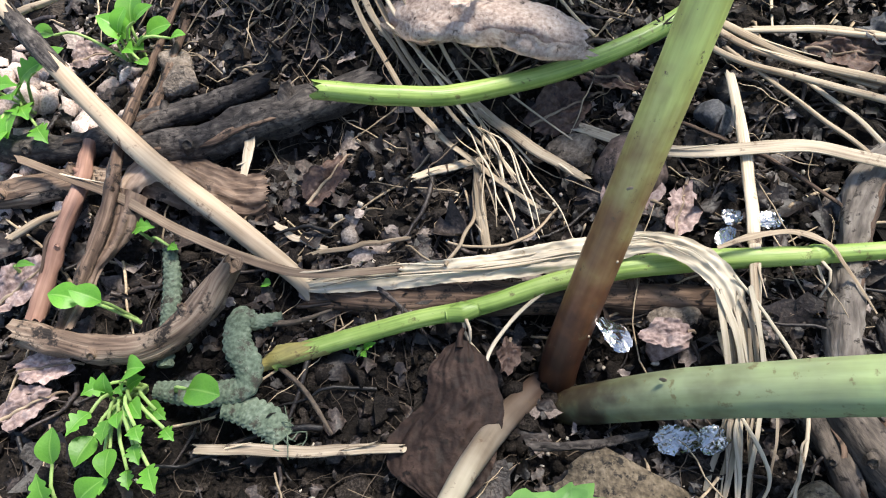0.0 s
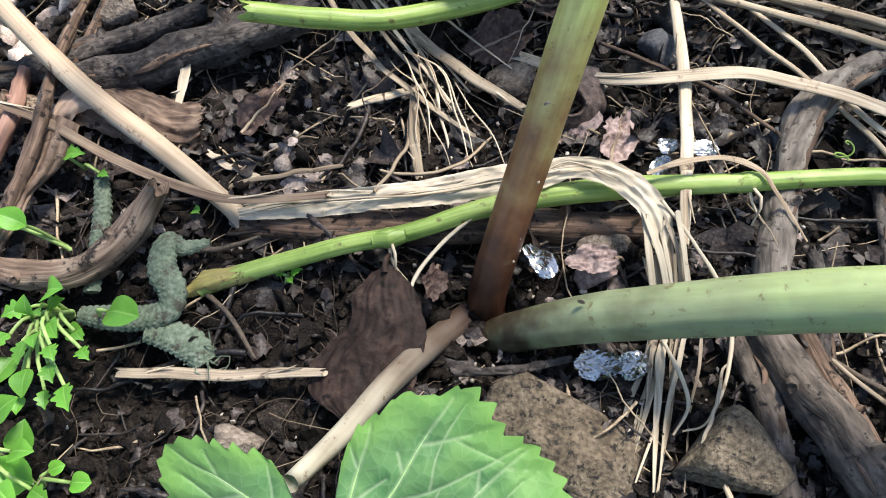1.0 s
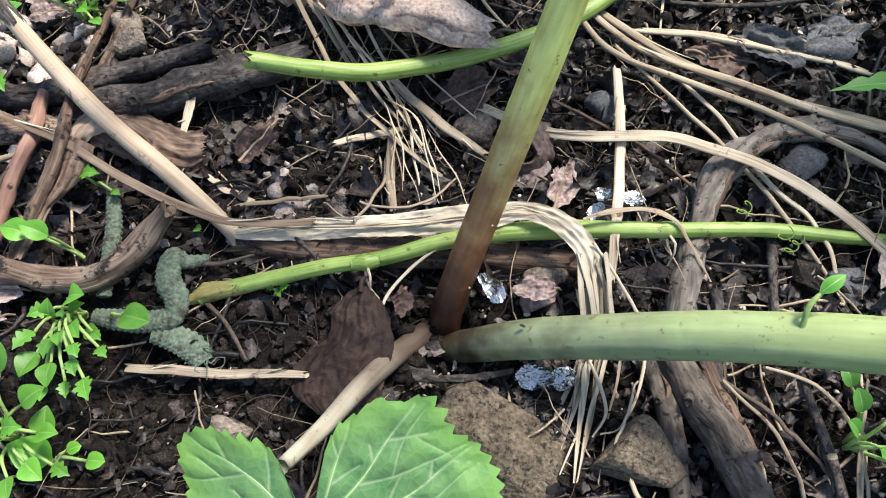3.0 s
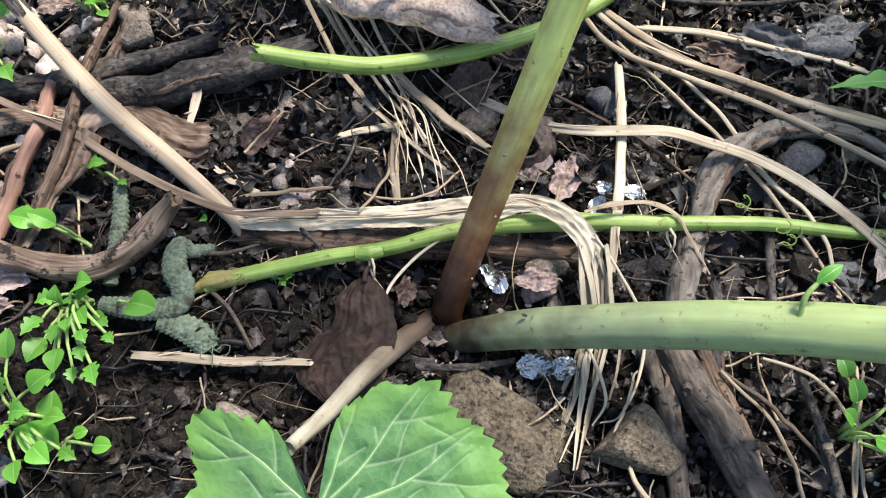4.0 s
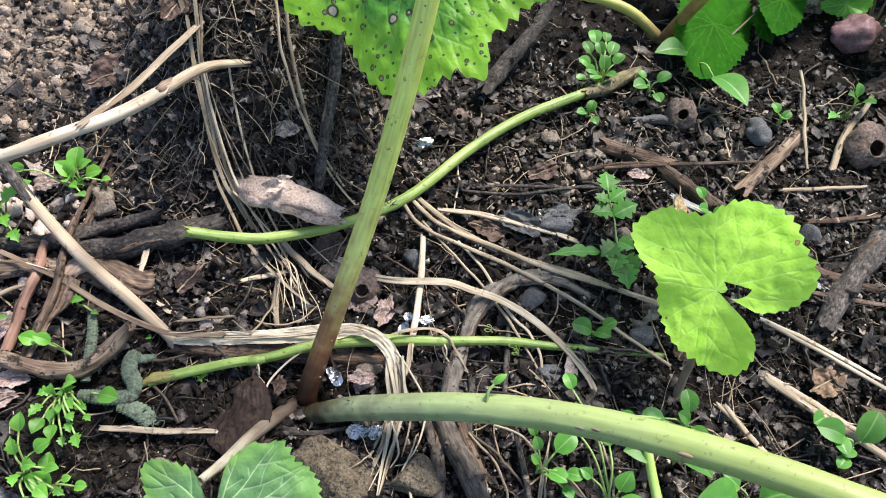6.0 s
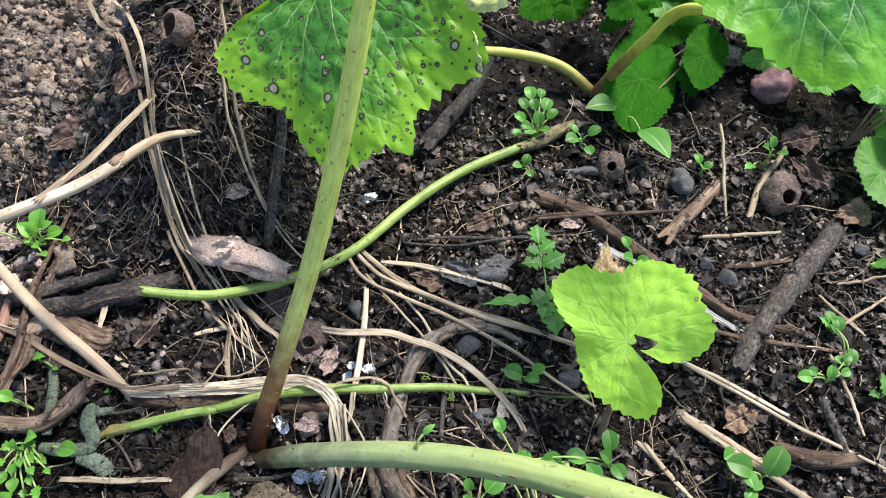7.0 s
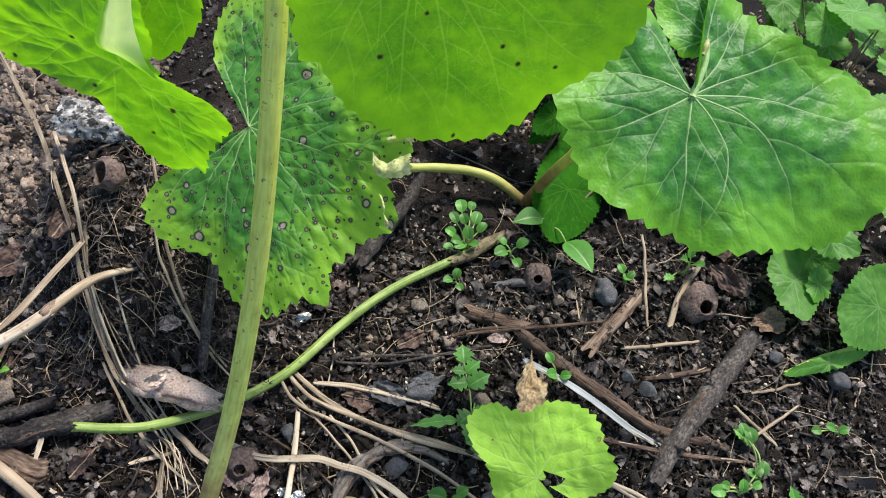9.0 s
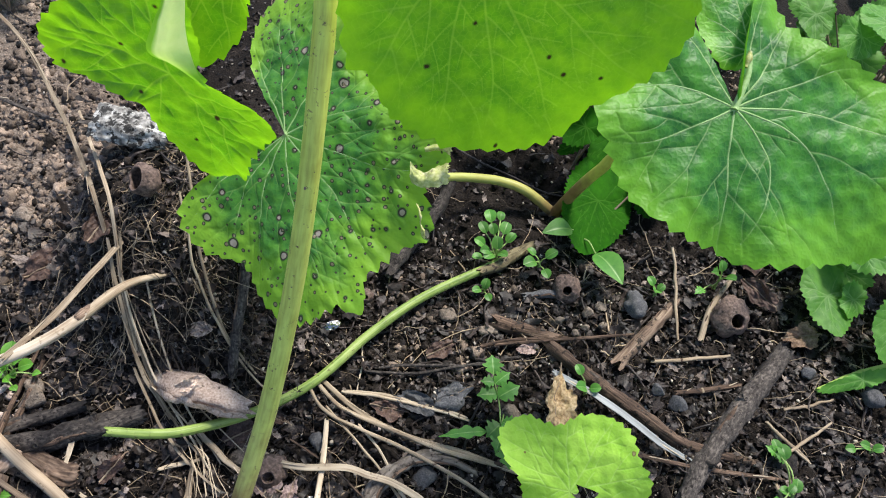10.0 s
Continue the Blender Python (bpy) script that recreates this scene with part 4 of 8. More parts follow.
def scatter(n, lo=(-27, -3), hi=(58, 62)):
    """n places, the denser the nearer to the plant's foot."""
    far = rng.uniform(lo, hi, (n, 2))
    near = rng.uniform((-20, -2), (50, 34), (n, 2))
    heap = rng.uniform((-14, 18), (6, 36), (n, 2))
    pick = rng.random((n, 1))
    return np.where(pick < 0.56, near, np.where(pick < 0.70, heap, far))


def off_shaded(at):
    """Leaves out three of four places on the wet black soil before the stalk, to imitate the shade there too."""
    wet = (at[:, 1] < 7.5) & (at[:, 0] < 0) & (rng.random(len(at)) < 0.78)
    return at[~wet]


def many(name, geos_verts, faces, material, label, category, smooth=False):
    """One mesh of a great many small pieces: verts (pieces, points, 3)."""
    k, m, _ = geos_verts.shape
    f = (np.array(faces)[None] + (np.arange(k) * m)[:, None, None]).reshape(-1, len(faces[0]))
    ob = new(name, mesh(name, geos_verts.reshape(-1, 3), f.tolist(), material, smooth=smooth))
    return tagged(ob, label, category, kind="stuff")


def turned(n, flat=1.0):
    """n random turns as matrices; flat under 1 keeps them lying."""
    a, b, c = rng.uniform(0, TAU, n), rng.uniform(-1, 1, n) * math.pi * flat, rng.uniform(-1, 1, n) * math.pi * flat
    z, o = np.zeros(n), np.ones(n)
    Z = np.stack([np.cos(a), -np.sin(a), z, np.sin(a), np.cos(a), z, z, z, o], 1).reshape(-1, 3, 3)
    X = np.stack([o, z, z, z, np.cos(b), -np.sin(b), z, np.sin(b), np.cos(b)], 1).reshape(-1, 3, 3)
    Y = np.stack([np.cos(c), z, np.sin(c), z, o, z, -np.sin(c), z, np.cos(c)], 1).reshape(-1, 3, 3)
    return Z @ X @ Y


def lumps(name, at, size, material, label, category, rough=0.25, sink=0.2, level=1):
    v, f = ICO[level]
    n = len(at)
    s = size[:, None] * rng.uniform(0.55, 1.3, (n, 3))
    p = v[None] * (1 + rng.normal(0, rough, (n, len(v), 1))).clip(0.4, 1.7) * s[:, None]
    p = p + 0.5 * rough * s[:, None] * np.sin(v[None] * rng.uniform(3, 6, (n, 1, 3)) + rng.uniform(0, 6, (n, 1, 3)))
    p = np.einsum("nij,nkj->nki", turned(n), p)
    h = np.array([ground_height(x, y) for x, y in at])
    p += np.c_[at, h + size * (0.5 - sink)][:, None]
    return many(name, p, f, material, label, category, True)


def clods(name, at, size, material, label, category, smooth=False):
    """Rough clods from a few knobbly forms, each turned and scaled its own way."""
    forms = []
    for k in range(7):
        v, f = ICO[2]
        q = np.array([1 + 0.8 * noise.noise(Vector(p) * 1.6 + Vector((k * 9, 0, 0))) + 0.75 * noise.noise(Vector(p) * 3.7 + Vector((0, k * 9, 0))) + 0.3 * noise.noise(Vector(p) * 8 + Vector((0, k * 9, 0))) for p in v])
        forms.append(v * q[:, None])
    n = len(at)
    p = np.array(forms)[rng.integers(0, 7, n)] * (size[:, None] * rng.uniform(0.6, 1.2, (n, 3)))[:, None]
    p = np.einsum("nij,nkj->nki", turned(n), p)
    h = np.array([ground_height(x, y) for x, y in at])
    p += np.c_[at, h - 0.1 * size][:, None]
    return many(name, p, ICO[2][1], material, label, category, smooth)


def make_litter():
    at = scatter(28000)
    lumps("soil_crumbs", at, np.exp(rng.normal(-2.2, 0.55, len(at))).clip(0.05, 0.36), CRUMB, "loose dark soil crumbs of many sizes", "soil", 0.38)
    at = scatter(2200)
    clods("soil_clods", at, np.exp(rng.normal(-1.35, 0.45, len(at))).clip(0.12, 0.7), CRUMB, "knobbly dark clods of soil", "soil")
    at = np.r_[rng.uniform((-34, 24), (-12, 62), (5200, 2)), rng.uniform((-14, 26), (-9, 60), (500, 2)), rng.uniform((8, 44), (60, 64), (1400, 2)), rng.uniform((10, 22), (24, 30), (260, 2))]
    clods("dry_soil_crumbs", at, np.exp(rng.normal(-1.95, 0.6, len(at))).clip(0.06, 0.6), DRYSOIL, "drier light brown crumbly soil", "soil", True)
    at = off_shaded(scatter(1500))
    lumps("small_pebbles", at, np.exp(rng.normal(-2.0, 0.5, len(at))).clip(0.06, 0.36), PEBBLE, "small dull grey and tan pebbles in the soil", "pebbles", 0.2)
    at = off_shaded(scatter(6000))
    lumps("pale_specks", at, np.exp(rng.normal(-2.7, 0.4, len(at))).clip(0.03, 0.14), SPECK, "tiny pale grit specks on the soil", "grit", 0.35, -0.6)
    spot = np.array(((-18.5, 17.5), (-17.0, 15.0), (-20.5, 19.0), (-16.5, 19.0), (-15.5, 17.0), (-19.5, 15.0)))
    at = spot[rng.integers(0, 6, 260)] + rng.normal(0, 1.1, (260, 2))
    lumps("pale_pebbles", at, np.exp(rng.normal(-1.5, 0.5, 260)).clip(0.1, 0.6), SUNPEBBLE, "pale pinkish pebbles and dry crumbs, brightened to stand for sun", "pebbles", 0.2, 0.0, 2)
    # scraps of rotting leaf
    n, m = 15500, 5
    at = scatter(n)
    size = np.exp(rng.normal(-0.95, 0.55, n)).clip(0.12, 1.7)
    g = np.linspace(-1, 1, m)
    X, Y = np.meshgrid(g, g)
    x, y = (X * np.sqrt(1 - Y**2 / 2)).ravel()[None] * (1 + rng.normal(0, 0.3, (n, m * m))), (Y * np.sqrt(1 - X**2 / 2.6)).ravel()[None] * (1 + rng.normal(0, 0.3, (n, m * m)))
    bend, dip = rng.normal(0, 0.45, (n, 1)), rng.normal(0, 0.3, (n, 1))
    z = bend * x * x + dip * y * x + rng.normal(0, 0.09, (n, m * m))
    p = np.stack([x, y * rng.uniform(0.4, 1, (n, 1)), z], -1) * size[:, None, None] * 0.5
    p = np.einsum("nij,nkj->nki", turned(n, 0.16), p)
    h = np.array([ground_height(a, b) for a, b in at])
    p += np.c_[at, h + 0.1 + 0.3 * rng.random(n)][:, None]
    f = [(j * m + i, j * m + i + 1, (j + 1) * m + i + 1, (j + 1) * m + i) for j in range(m - 1) for i in range(m - 1)]
    # pale flakes and litter thinned at the front left, so bare soil imitates shade
    pale = (rng.random(n) < 0.13) & ~((at[:, 1] < 7.5) & (at[:, 0] < 0))
    many("pale_flakes", p[pale] * 1.0, f, FLAKE, "curled grey and tan flakes of dry leaf and bark", "leaf litter", True)
    wet = (at[:, 1] < 7.5) & (at[:, 0] < -2) & (rng.random(n) < 0.6)
    p = p[~pale & ~wet]
    many("leaf_litter", p, f, LITTER, "dark brown torn scraps of rotting leaves", "leaf litter", True)


def strands(name, at, length, radius, material, label, category, wander=0.35, lift=0.25, seg=5, n=9):
    """Thin lying strands, each bent its own way."""
    k = len(at)
    head = rng.uniform(0, TAU, k)[:, None] + np.cumsum(rng.normal(0, wander, (k, n)), 1)
    step = (length / n)[:, None]
    x, y = at[:, :1] + np.cumsum(np.cos(head) * step, 1), at[:, 1:] + np.cumsum(np.sin(head) * step, 1)
    h = np.array([[ground_height(a, b) for a, b in zip(p, q)] for p, q in zip(x, y)])
    h = (h + np.roll(h, 1, 1)) / 2
    z = h + radius[:, None] + lift * rng.random((k, 1)) + 0.1 * np.sin(np.linspace(0, 3, n))[None] * rng.random((k, 1))
    c = np.stack([x, y, z], -1)
    d = np.gradient(c, axis=1)
    d /= np.linalg.norm(d, axis=-1, keepdims=True)
    side = np.cross(d, (0, 0, 1.0))
    up = np.cross(side, d)
    a = np.arange(seg) * TAU / seg
    r = radius[:, None] * np.linspace(1.1, 0.55, n)[None]
    p = c[:, :, None] + r[..., None, None] * (np.cos(a)[None, None, :, None] * side[:, :, None] + np.sin(a)[None, None, :, None] * up[:, :, None])
    f = [(i * seg + j, i * seg + (j + 1) % seg, (i + 1) * seg + (j + 1) % seg, (i + 1) * seg + j) for i in range(n - 1) for j in range(seg)]
    many(name, p.reshape(k, n * seg, 3), f, material, label, category, True)


make_litter()
strands("root_fibres", scatter(4200), np.exp(rng.normal(0.7, 0.6, 4200)), rng.uniform(0.007, 0.028, 4200), FIBRE, "thin brown rootlets lying on the soil", "roots", 0.5)
bits = off_shaded(scatter(700))
strands("straw_bits", bits, np.exp(rng.normal(0.4, 0.6, len(bits))), rng.uniform(0.02, 0.075, len(bits)), STRAWBIT, "short broken bits of dry straw", "straw", 0.08, 0.4)
heap = rng.normal((-4.0, 27.0), (5.5, 5.0), (420, 2))
strands("pale_rootlets", heap, np.exp(rng.normal(0.9, 0.5, 420)), rng.uniform(0.012, 0.03, 420), STRAWBIT, "tangled thin pale rootlets on the soil heap", "roots", 0.45, 0.5, n=12)
strands("twig_bits", scatter(1500), np.exp(rng.normal(0.6, 0.6, 1500)), rng.uniform(0.03, 0.13, 1500), LITTER, "short dark broken twigs", "twigs", 0.16, 0.4)
strands("dry_grass_strands", scatter(280), np.exp(rng.normal(1.5, 0.45, 280)), rng.uniform(0.018, 0.05, 280), STRAWBIT, "long thin pale strands of dry grass", "dry grass", 0.12, 0.8, n=14)

# ---- the squash plant in the middle ----
def squash_plant():
    plant = thing("squash_plant", (1.1, 7.0, -1.6), "large squash plant with thick green leaf stalks and broad leaves", "plant")
    stem = [(1.0, 6.9, -2.0), (1.3, 7.7, 0.0), (2.9, 10.6, 4.6), (5.1, 14.4, 11.6), (7.1, 18.4, 20.4), (8.4, 22.3, 29.0), (8.7, 23.6, 31.8)]
    part("stalk", tube(stem, [0.58, 0.54, 0.52, 0.5, 0.47, 0.46, 0.46], 28, ribs=10, rib=0.05, lump=0.03, grain=0.5), MAINSTEM, plant, "upright stalk, dark brown at its foot and pale green above")
    c, w = smooth_path(stem, 120)
    for g, r in ((24, 0.26), (40, 0.15), (57, 0.17), (75, 0.13), (92, 0.14), (31, 0.1)):
        at = c[g] + 0.45 * np.array((0.15 * math.sin(g), -0.82, 0.5))
        part("scar", stone(at, (r * 0.55, 0.06, r), g, 2, 0.25), BROWNPET, plant, "brown oval scar")
    a = np.linspace(0, TAU, 26)
    mid = np.array((4.05, 12.6, 8.1)) + 0.46 * np.array((-0.1, -0.75, 0.6))
    ring = mid + np.outer(0.2 * np.cos(a), (0.93, -0.3, 0.0)) + np.outer(0.42 * np.sin(a), (0.28, 0.45, 0.85))
    part("scar", tube(ring, [0.035, 0.05, 0.035], 6, n=40, lump=0.3), BROWNPET, plant, "brown oval ring scar")
    for k in range(16):
        h = rng.uniform(0.0, 4.5)
        part("fleck", stone((1.5 + 0.33 * h + rng.uniform(-0.3, 0.3), 8.05 + 0.62 * h - 0.62, h + 0.3), (0.05, 0.05, 0.06), k, 1), PALE, plant, "pale fleck on the stalk")
    arm = [(1.0, 6.3, -2.0), (2.1, 6.15, -0.7), (3.3, 6.05, 0.45), (5.2, 5.93, 1.65), (9.7, 5.5, 4.15), (14.4, 4.7, 6.3), (19.5, 3.15, 8.45), (25.4, 0.75, 10.65), (33, -3, 13)]
    part("stalk", tube(arm, [0.55, 0.66, 0.70, 0.72, 0.73, 0.71, 0.67, 0.65, 0.6], 28, ribs=9, rib=0.055, lump=0.035, grain=0.6), PETIOLE, plant, "thick pale green arching leaf stalk")
    for at, r in (((19.16, 2.51, 9.20), 0.34), ((15.69, 3.77, 7.70), 0.2), ((14.90, 3.70, 8.00), 0.2), ((3.77, 6.18, 1.80), 0.1)):
        part("scar", stone(at, (r, r * 0.32, 0.16), 3, 2, 0.2, -14), BROWNPET, plant, "brown scar")
    low = [(0.5, 6.9, -1.5), (-0.5, 5.6, -0.6), (-1.3, 3.9, 1.2), (-1.9, 2.2, 3.0), (-2.4, 0.9, 4.6)]
    part("stalk", tube(low, [0.42, 0.38, 0.32, 0.26, 0.2], 18, ribs=7, rib=0.06, lump=0.03), GREYPET, plant, "short greyish tan leaf stalk")
    f = leaf_shape((-1.29, -0.62, 4.93), (1.00, 0.08, -0.02), (-0.07, 0.93, 0.36), [(-247, 0.3), (-245, 1.2), (-245, 1.9), (-241, 2.5), (-231, 3.1), (-222, 3.8), (-212, 4.0), (-200, 3.5), (-190, 3.25), (-184, 3.5), (-180, 4.1), (-173, 4.3), (-167, 4.75), (-158, 4.65), (-148, 4.95), (-139, 5.2), (-122, 5.2), (-104, 5.2), (-88, 5.0), (-69, 4.7), (-49, 4.4), (-39, 4.45), (-29, 4.65), (-22, 5.1), (-16, 5.4), (-8, 5.3), (-2, 5.2), (7, 4.85), (17, 4.85), (28, 4.6), (35, 4.3), (43, 4.45), (50, 4.4), (55, 3.9), (64, 3.65), (69, 3.1), (76, 2.7), (81, 2.0), (82, 1.2), (83, 0.3)], teeth=0.22, pitch=0.42, bulge=0.25, wave=0.22, quilt=0.08, seed=3)
    leaf(plant, f, ((-221, 4), (-186, 8), (-158, 10), (-118, 6), (-82, -8), (-42, -14), (-12, 6), (14, 14), (44, 8), (66, 6)), LEAF_PALE, VEIN, seed=3, thick=0.045, gap=1.3, puff=0.07, label="dull green toothed leaf blade with a deep notch")
    d = leaf_shape((14.15, 23.84, 34.57), (0.98, 0.19, 0.02), (-0.06, 0.22, 0.97), [(-182, 5.6), (-149, 5.9), (-135, 7.1), (-126, 7.1), (-115, 8.2), (-105, 8.9), (-94, 9.7), (-88, 10.0), (-77, 10.6), (-66, 10.6), (-57, 9.9), (-48, 10.1), (-36, 10.6), (-26, 10.5), (-19, 9.9), (-9, 8.4), (-3, 6.9), (10, 5.8), (36, 3.8), (87, 2.6), (144, 3.4)], teeth=0.36, pitch=1.0, wave=0.25, quilt=0.03, seed=5)
    leaf(plant, d, (-128, -99, -78, -64, -45, -18), LEAF_LIT, VEIN, seed=5, raised=False, label="bright green drooping blade with small dark spots")
    e = leaf_shape((1.92, 22.53, 27.71), (0.98, -0.17, 0.08), (-0.06, 0.13, 0.99), [(-309, 2.75), (-298, 4.1), (-290, 5.2), (-282, 5.4), (-261, 5.0), (-236, 4.9), (-217, 4.9), (-200, 5.4), (-189, 5.4), (-180, 5.1), (-171, 3.9), (-158, 3.2), (-132, 2.5), (-117, 3.6), (-103, 4.6), (-95, 5.6), (-88, 6.4), (-78, 6.15), (-72, 6.4), (-62, 5.4), (-47, 5.0), (-32, 5.0), (-24, 4.3), (-17, 3.0), (-8, 2.0), (8, 1.6), (21, 1.5), (36, 2.0), (51, 2.75)], teeth=0.3, pitch=0.75, wave=0.16, quilt=0.1, bend=(0.015, -0.012, 0.01), seed=8)
    leaf(plant, e, ((95, -6), (-64, 14), (-150, 10), (-205, 8)), LEAF_LIT, VEIN, seed=8, raised=False, puff=0.05, label="bright green drooping blade, folded at its edge")
    e = leaf_shape((3.96, 26.10, 30.77), (0.99, -0.11, 0.08), (-0.06, 0.19, 0.98), [(-151, 3.0), (-123, 4.2), (-115, 5.3), (-107, 5.2), (-99, 4.5), (-86, 3.4), (-72, 2.2), (-26, 1.5)], teeth=0.34, pitch=0.9, wave=0.4, quilt=0.03, seed=12)
    leaf(plant, e, (-80, -100, -120), LEAF_LIT, VEIN, seed=12, raised=False, label="yellow-green lower edge of the blade")
    # strip added before the blade, towards the camera; its pale colour imitates sheen
    flap = [[(4.06, 20.86, 34.80), (4.38, 20.56, 34.88), (4.64, 20.76, 34.91)], [(3.35, 20.76, 32.94), (3.83, 20.41, 33.08), (4.26, 20.61, 33.13)], [(2.76, 20.76, 31.89), (3.43, 20.28, 31.98), (4.04, 20.51, 32.04)],
            [(2.24, 20.70, 30.63), (3.18, 20.21, 30.88), (3.98, 20.41, 31.04)], [(2.98, 20.53, 30.23), (3.53, 20.24, 30.28), (4.06, 20.31, 30.16)], [(3.68, 20.36, 29.75), (4.03, 20.21, 29.68), (4.31, 20.21, 29.46)], [(4.33, 20.21, 29.30), (4.48, 20.16, 29.24), (4.63, 20.14, 29.18)]]
    turned = sheet(flap, 60, 24, 0.05, seed=4)
    way, over = np.repeat(np.linspace(0, 1, 60), 24), np.tile(np.linspace(1, -1, 24), 60)
    turned[3]["out"] = np.maximum(way**1.6, over)
    part("turned_edge", turned, LEAF_SHEEN, plant, "pale added strip that imitates sheen on the bent leaf")


squash_plant()


def second_plant():
    plant = thing("squash_plant", (23.0, 32.8, 0.0), "squash plant behind, with blotched and smooth broad leaves", "plant")
    b = leaf_shape((4.48, 29.03, 16.83), (0.94, -0.11, 0.33), (-0.05, 0.90, 0.44), [(-158, 1.8), (-152, 7.0), (-145, 8.4), (-131, 8.8), (-114, 8.3), (-102, 10.0), (-93, 11.0), (-83, 11.2), (-72, 10.8), (-66, 11.6), (-60, 9.9), (-56, 9.9), (-46, 9.8), (-36, 10.8), (-28, 10.1), (-21, 9.3), (-14, 10.6), (-9, 10.3), (4, 8.0), (24, 7.3), (47, 7.6), (70, 9.5), (88, 9.8), (105, 9.4), (115, 7.3), (121, 5.1)], teeth=0.42, pitch=0.9, wave=0.7, quilt=0.14, bend=(0, -0.012, 0), seed=2)
    leaf(plant, b, ((-150, 8), (-136, 16), (-118, 16), (-86, 16), (-48, -8), (-24, 6), (20, -12), (60, -8), (98, 0), (114, 2)), LEAF_SPOT, VEIN, rings=110, seed=2, thick=0.045, gap=1.7, puff=0.07, label="dark green blade with brown blotches and yellowed edge")
    for k, (rows, label) in enumerate((([[(12.02, 25.73, 19.00), (12.06, 25.03, 18.94), (12.08, 24.76, 18.54)], [(12.42, 25.18, 19.02), (12.45, 24.61, 19.01), (12.47, 24.40, 18.64)], [(12.86, 24.95, 18.96), (12.88, 24.46, 18.99), (12.90, 24.28, 18.63)], [(13.27, 25.11, 19.34), (13.30, 24.45, 19.29), (13.33, 24.13, 18.87)], [(13.68, 25.27, 19.46), (13.71, 24.53, 19.37), (13.75, 24.18, 18.94)], [(14.10, 25.17, 19.72), (14.12, 24.54, 19.68), (14.15, 24.17, 19.24)]], "pale yellow dried torn edge"),
                                      ([[(12.78, 26.25, 19.58), (12.79, 25.98, 19.72), (12.80, 26.03, 19.48)], [(13.47, 26.32, 20.03), (13.48, 25.90, 20.10), (13.49, 25.92, 19.84)], [(13.91, 26.56, 20.21), (13.92, 26.06, 20.24), (13.95, 25.80, 19.84)], [(14.19, 26.23, 20.29), (14.20, 25.73, 20.32), (14.22, 25.56, 19.97)]], "yellow-green rim of the blade"),
                                      ([[(12.49, 23.64, 18.03), (12.50, 23.43, 18.20), (12.50, 23.53, 17.97)], [(12.73, 23.20, 18.03), (12.74, 22.83, 18.13), (12.76, 22.70, 17.79)], [(12.79, 22.71, 17.68), (12.80, 22.34, 17.77), (12.82, 22.21, 17.43)], [(13.03, 22.16, 17.63), (13.04, 21.80, 17.73), (13.05, 21.72, 17.42)]], "pale withered edge"))):
        part("dry_edge", sheet(rows, 50, 22, 0.16, seed=k + 31, fray=1.8, grain=1.5), YELLOWED, plant, label)
    c = leaf_shape((28.22, 26.38, 23.86), (1.00, 0.07, -0.02), (-0.05, 0.88, 0.47), [(-254, 0.5), (-253.5, 1.6), (-253, 2.6), (-252, 3.6), (-250, 5.0), (-243, 5.9), (-230, 6.2), (-210, 6.4), (-191, 6.6), (-177, 7.3), (-160, 6.9), (-142, 7.0), (-127, 7.1), (-115, 7.0), (-97, 7.1), (-89, 7.8), (-67, 8.6), (-54, 9.6), (-44, 10.9), (-30, 11.8), (-15, 12.1), (-1, 10.9), (12, 8.3), (27, 6.4), (45, 5.6), (62, 6.2), (73, 7.1), (78, 6.4), (79, 5.0), (79.5, 3.6), (80, 2.2), (80.5, 0.5)], teeth=0.4, pitch=1.05, wave=0.5, waves=7, quilt=0.09, bend=(-0.002, -0.012, 0.003), seed=4)
    leaf(plant, c, ((118, 4), (152, 24), (208, -12), (262, 4), (316, -48), (344, -38), (360, -14), (384, -6), (408, 8), (430, 4)), LEAF_BIG, VEIN, rings=110, seed=4, thick=0.07, gap=2.7, puff=0.05, label="large smooth mid-green blade with pale veins")
    c = leaf_shape((29.36, 29.53, 24.80), (1.00, 0.07, -0.02), (-0.05, 0.88, 0.47), [(-300, 2.2), (-285, 2.9), (-274, 4.3), (-257, 4.7), (-235, 4.4), (-217, 3.4), (-195, 2.6), (-170, 2.1), (-147, 1.7), (-135, 1.3), (-115, 0.9), (-60, 0.7), (-20, 1.0), (30, 1.6), (60, 2.2)], teeth=0.2, pitch=0.8, wave=0.15, quilt=0.06, bend=(-0.03, -0.02, 0), seed=17)
    leaf(plant, c, ((-226, 6), (-196, 10), (-168, 8), (-255, 0)), LEAF_BIG, VEIN, rings=50, segs=300, seed=17, thick=0.05, gap=0.9, label="shaded lobe curled under beside the notch")
    part("stalk", tube([(28.20, 26.30, 23.85), (28.58, 27.17, 24.35), (28.89, 27.97, 24.70), (29.05, 28.89, 25.05)], [0.2, 0.17, 0.15, 0.12], 12, lump=0.1), VEIN, plant, "pale thick vein along the notch")
    part("withered_tip", tube([(28.75, 28.3, 24.85), (28.95, 28.75, 25.1), (29.02, 29.1, 25.2)], [0.1, 0.2, 0.08], 10, lump=0.4), YELLOWED, plant, "small withered yellow tip")
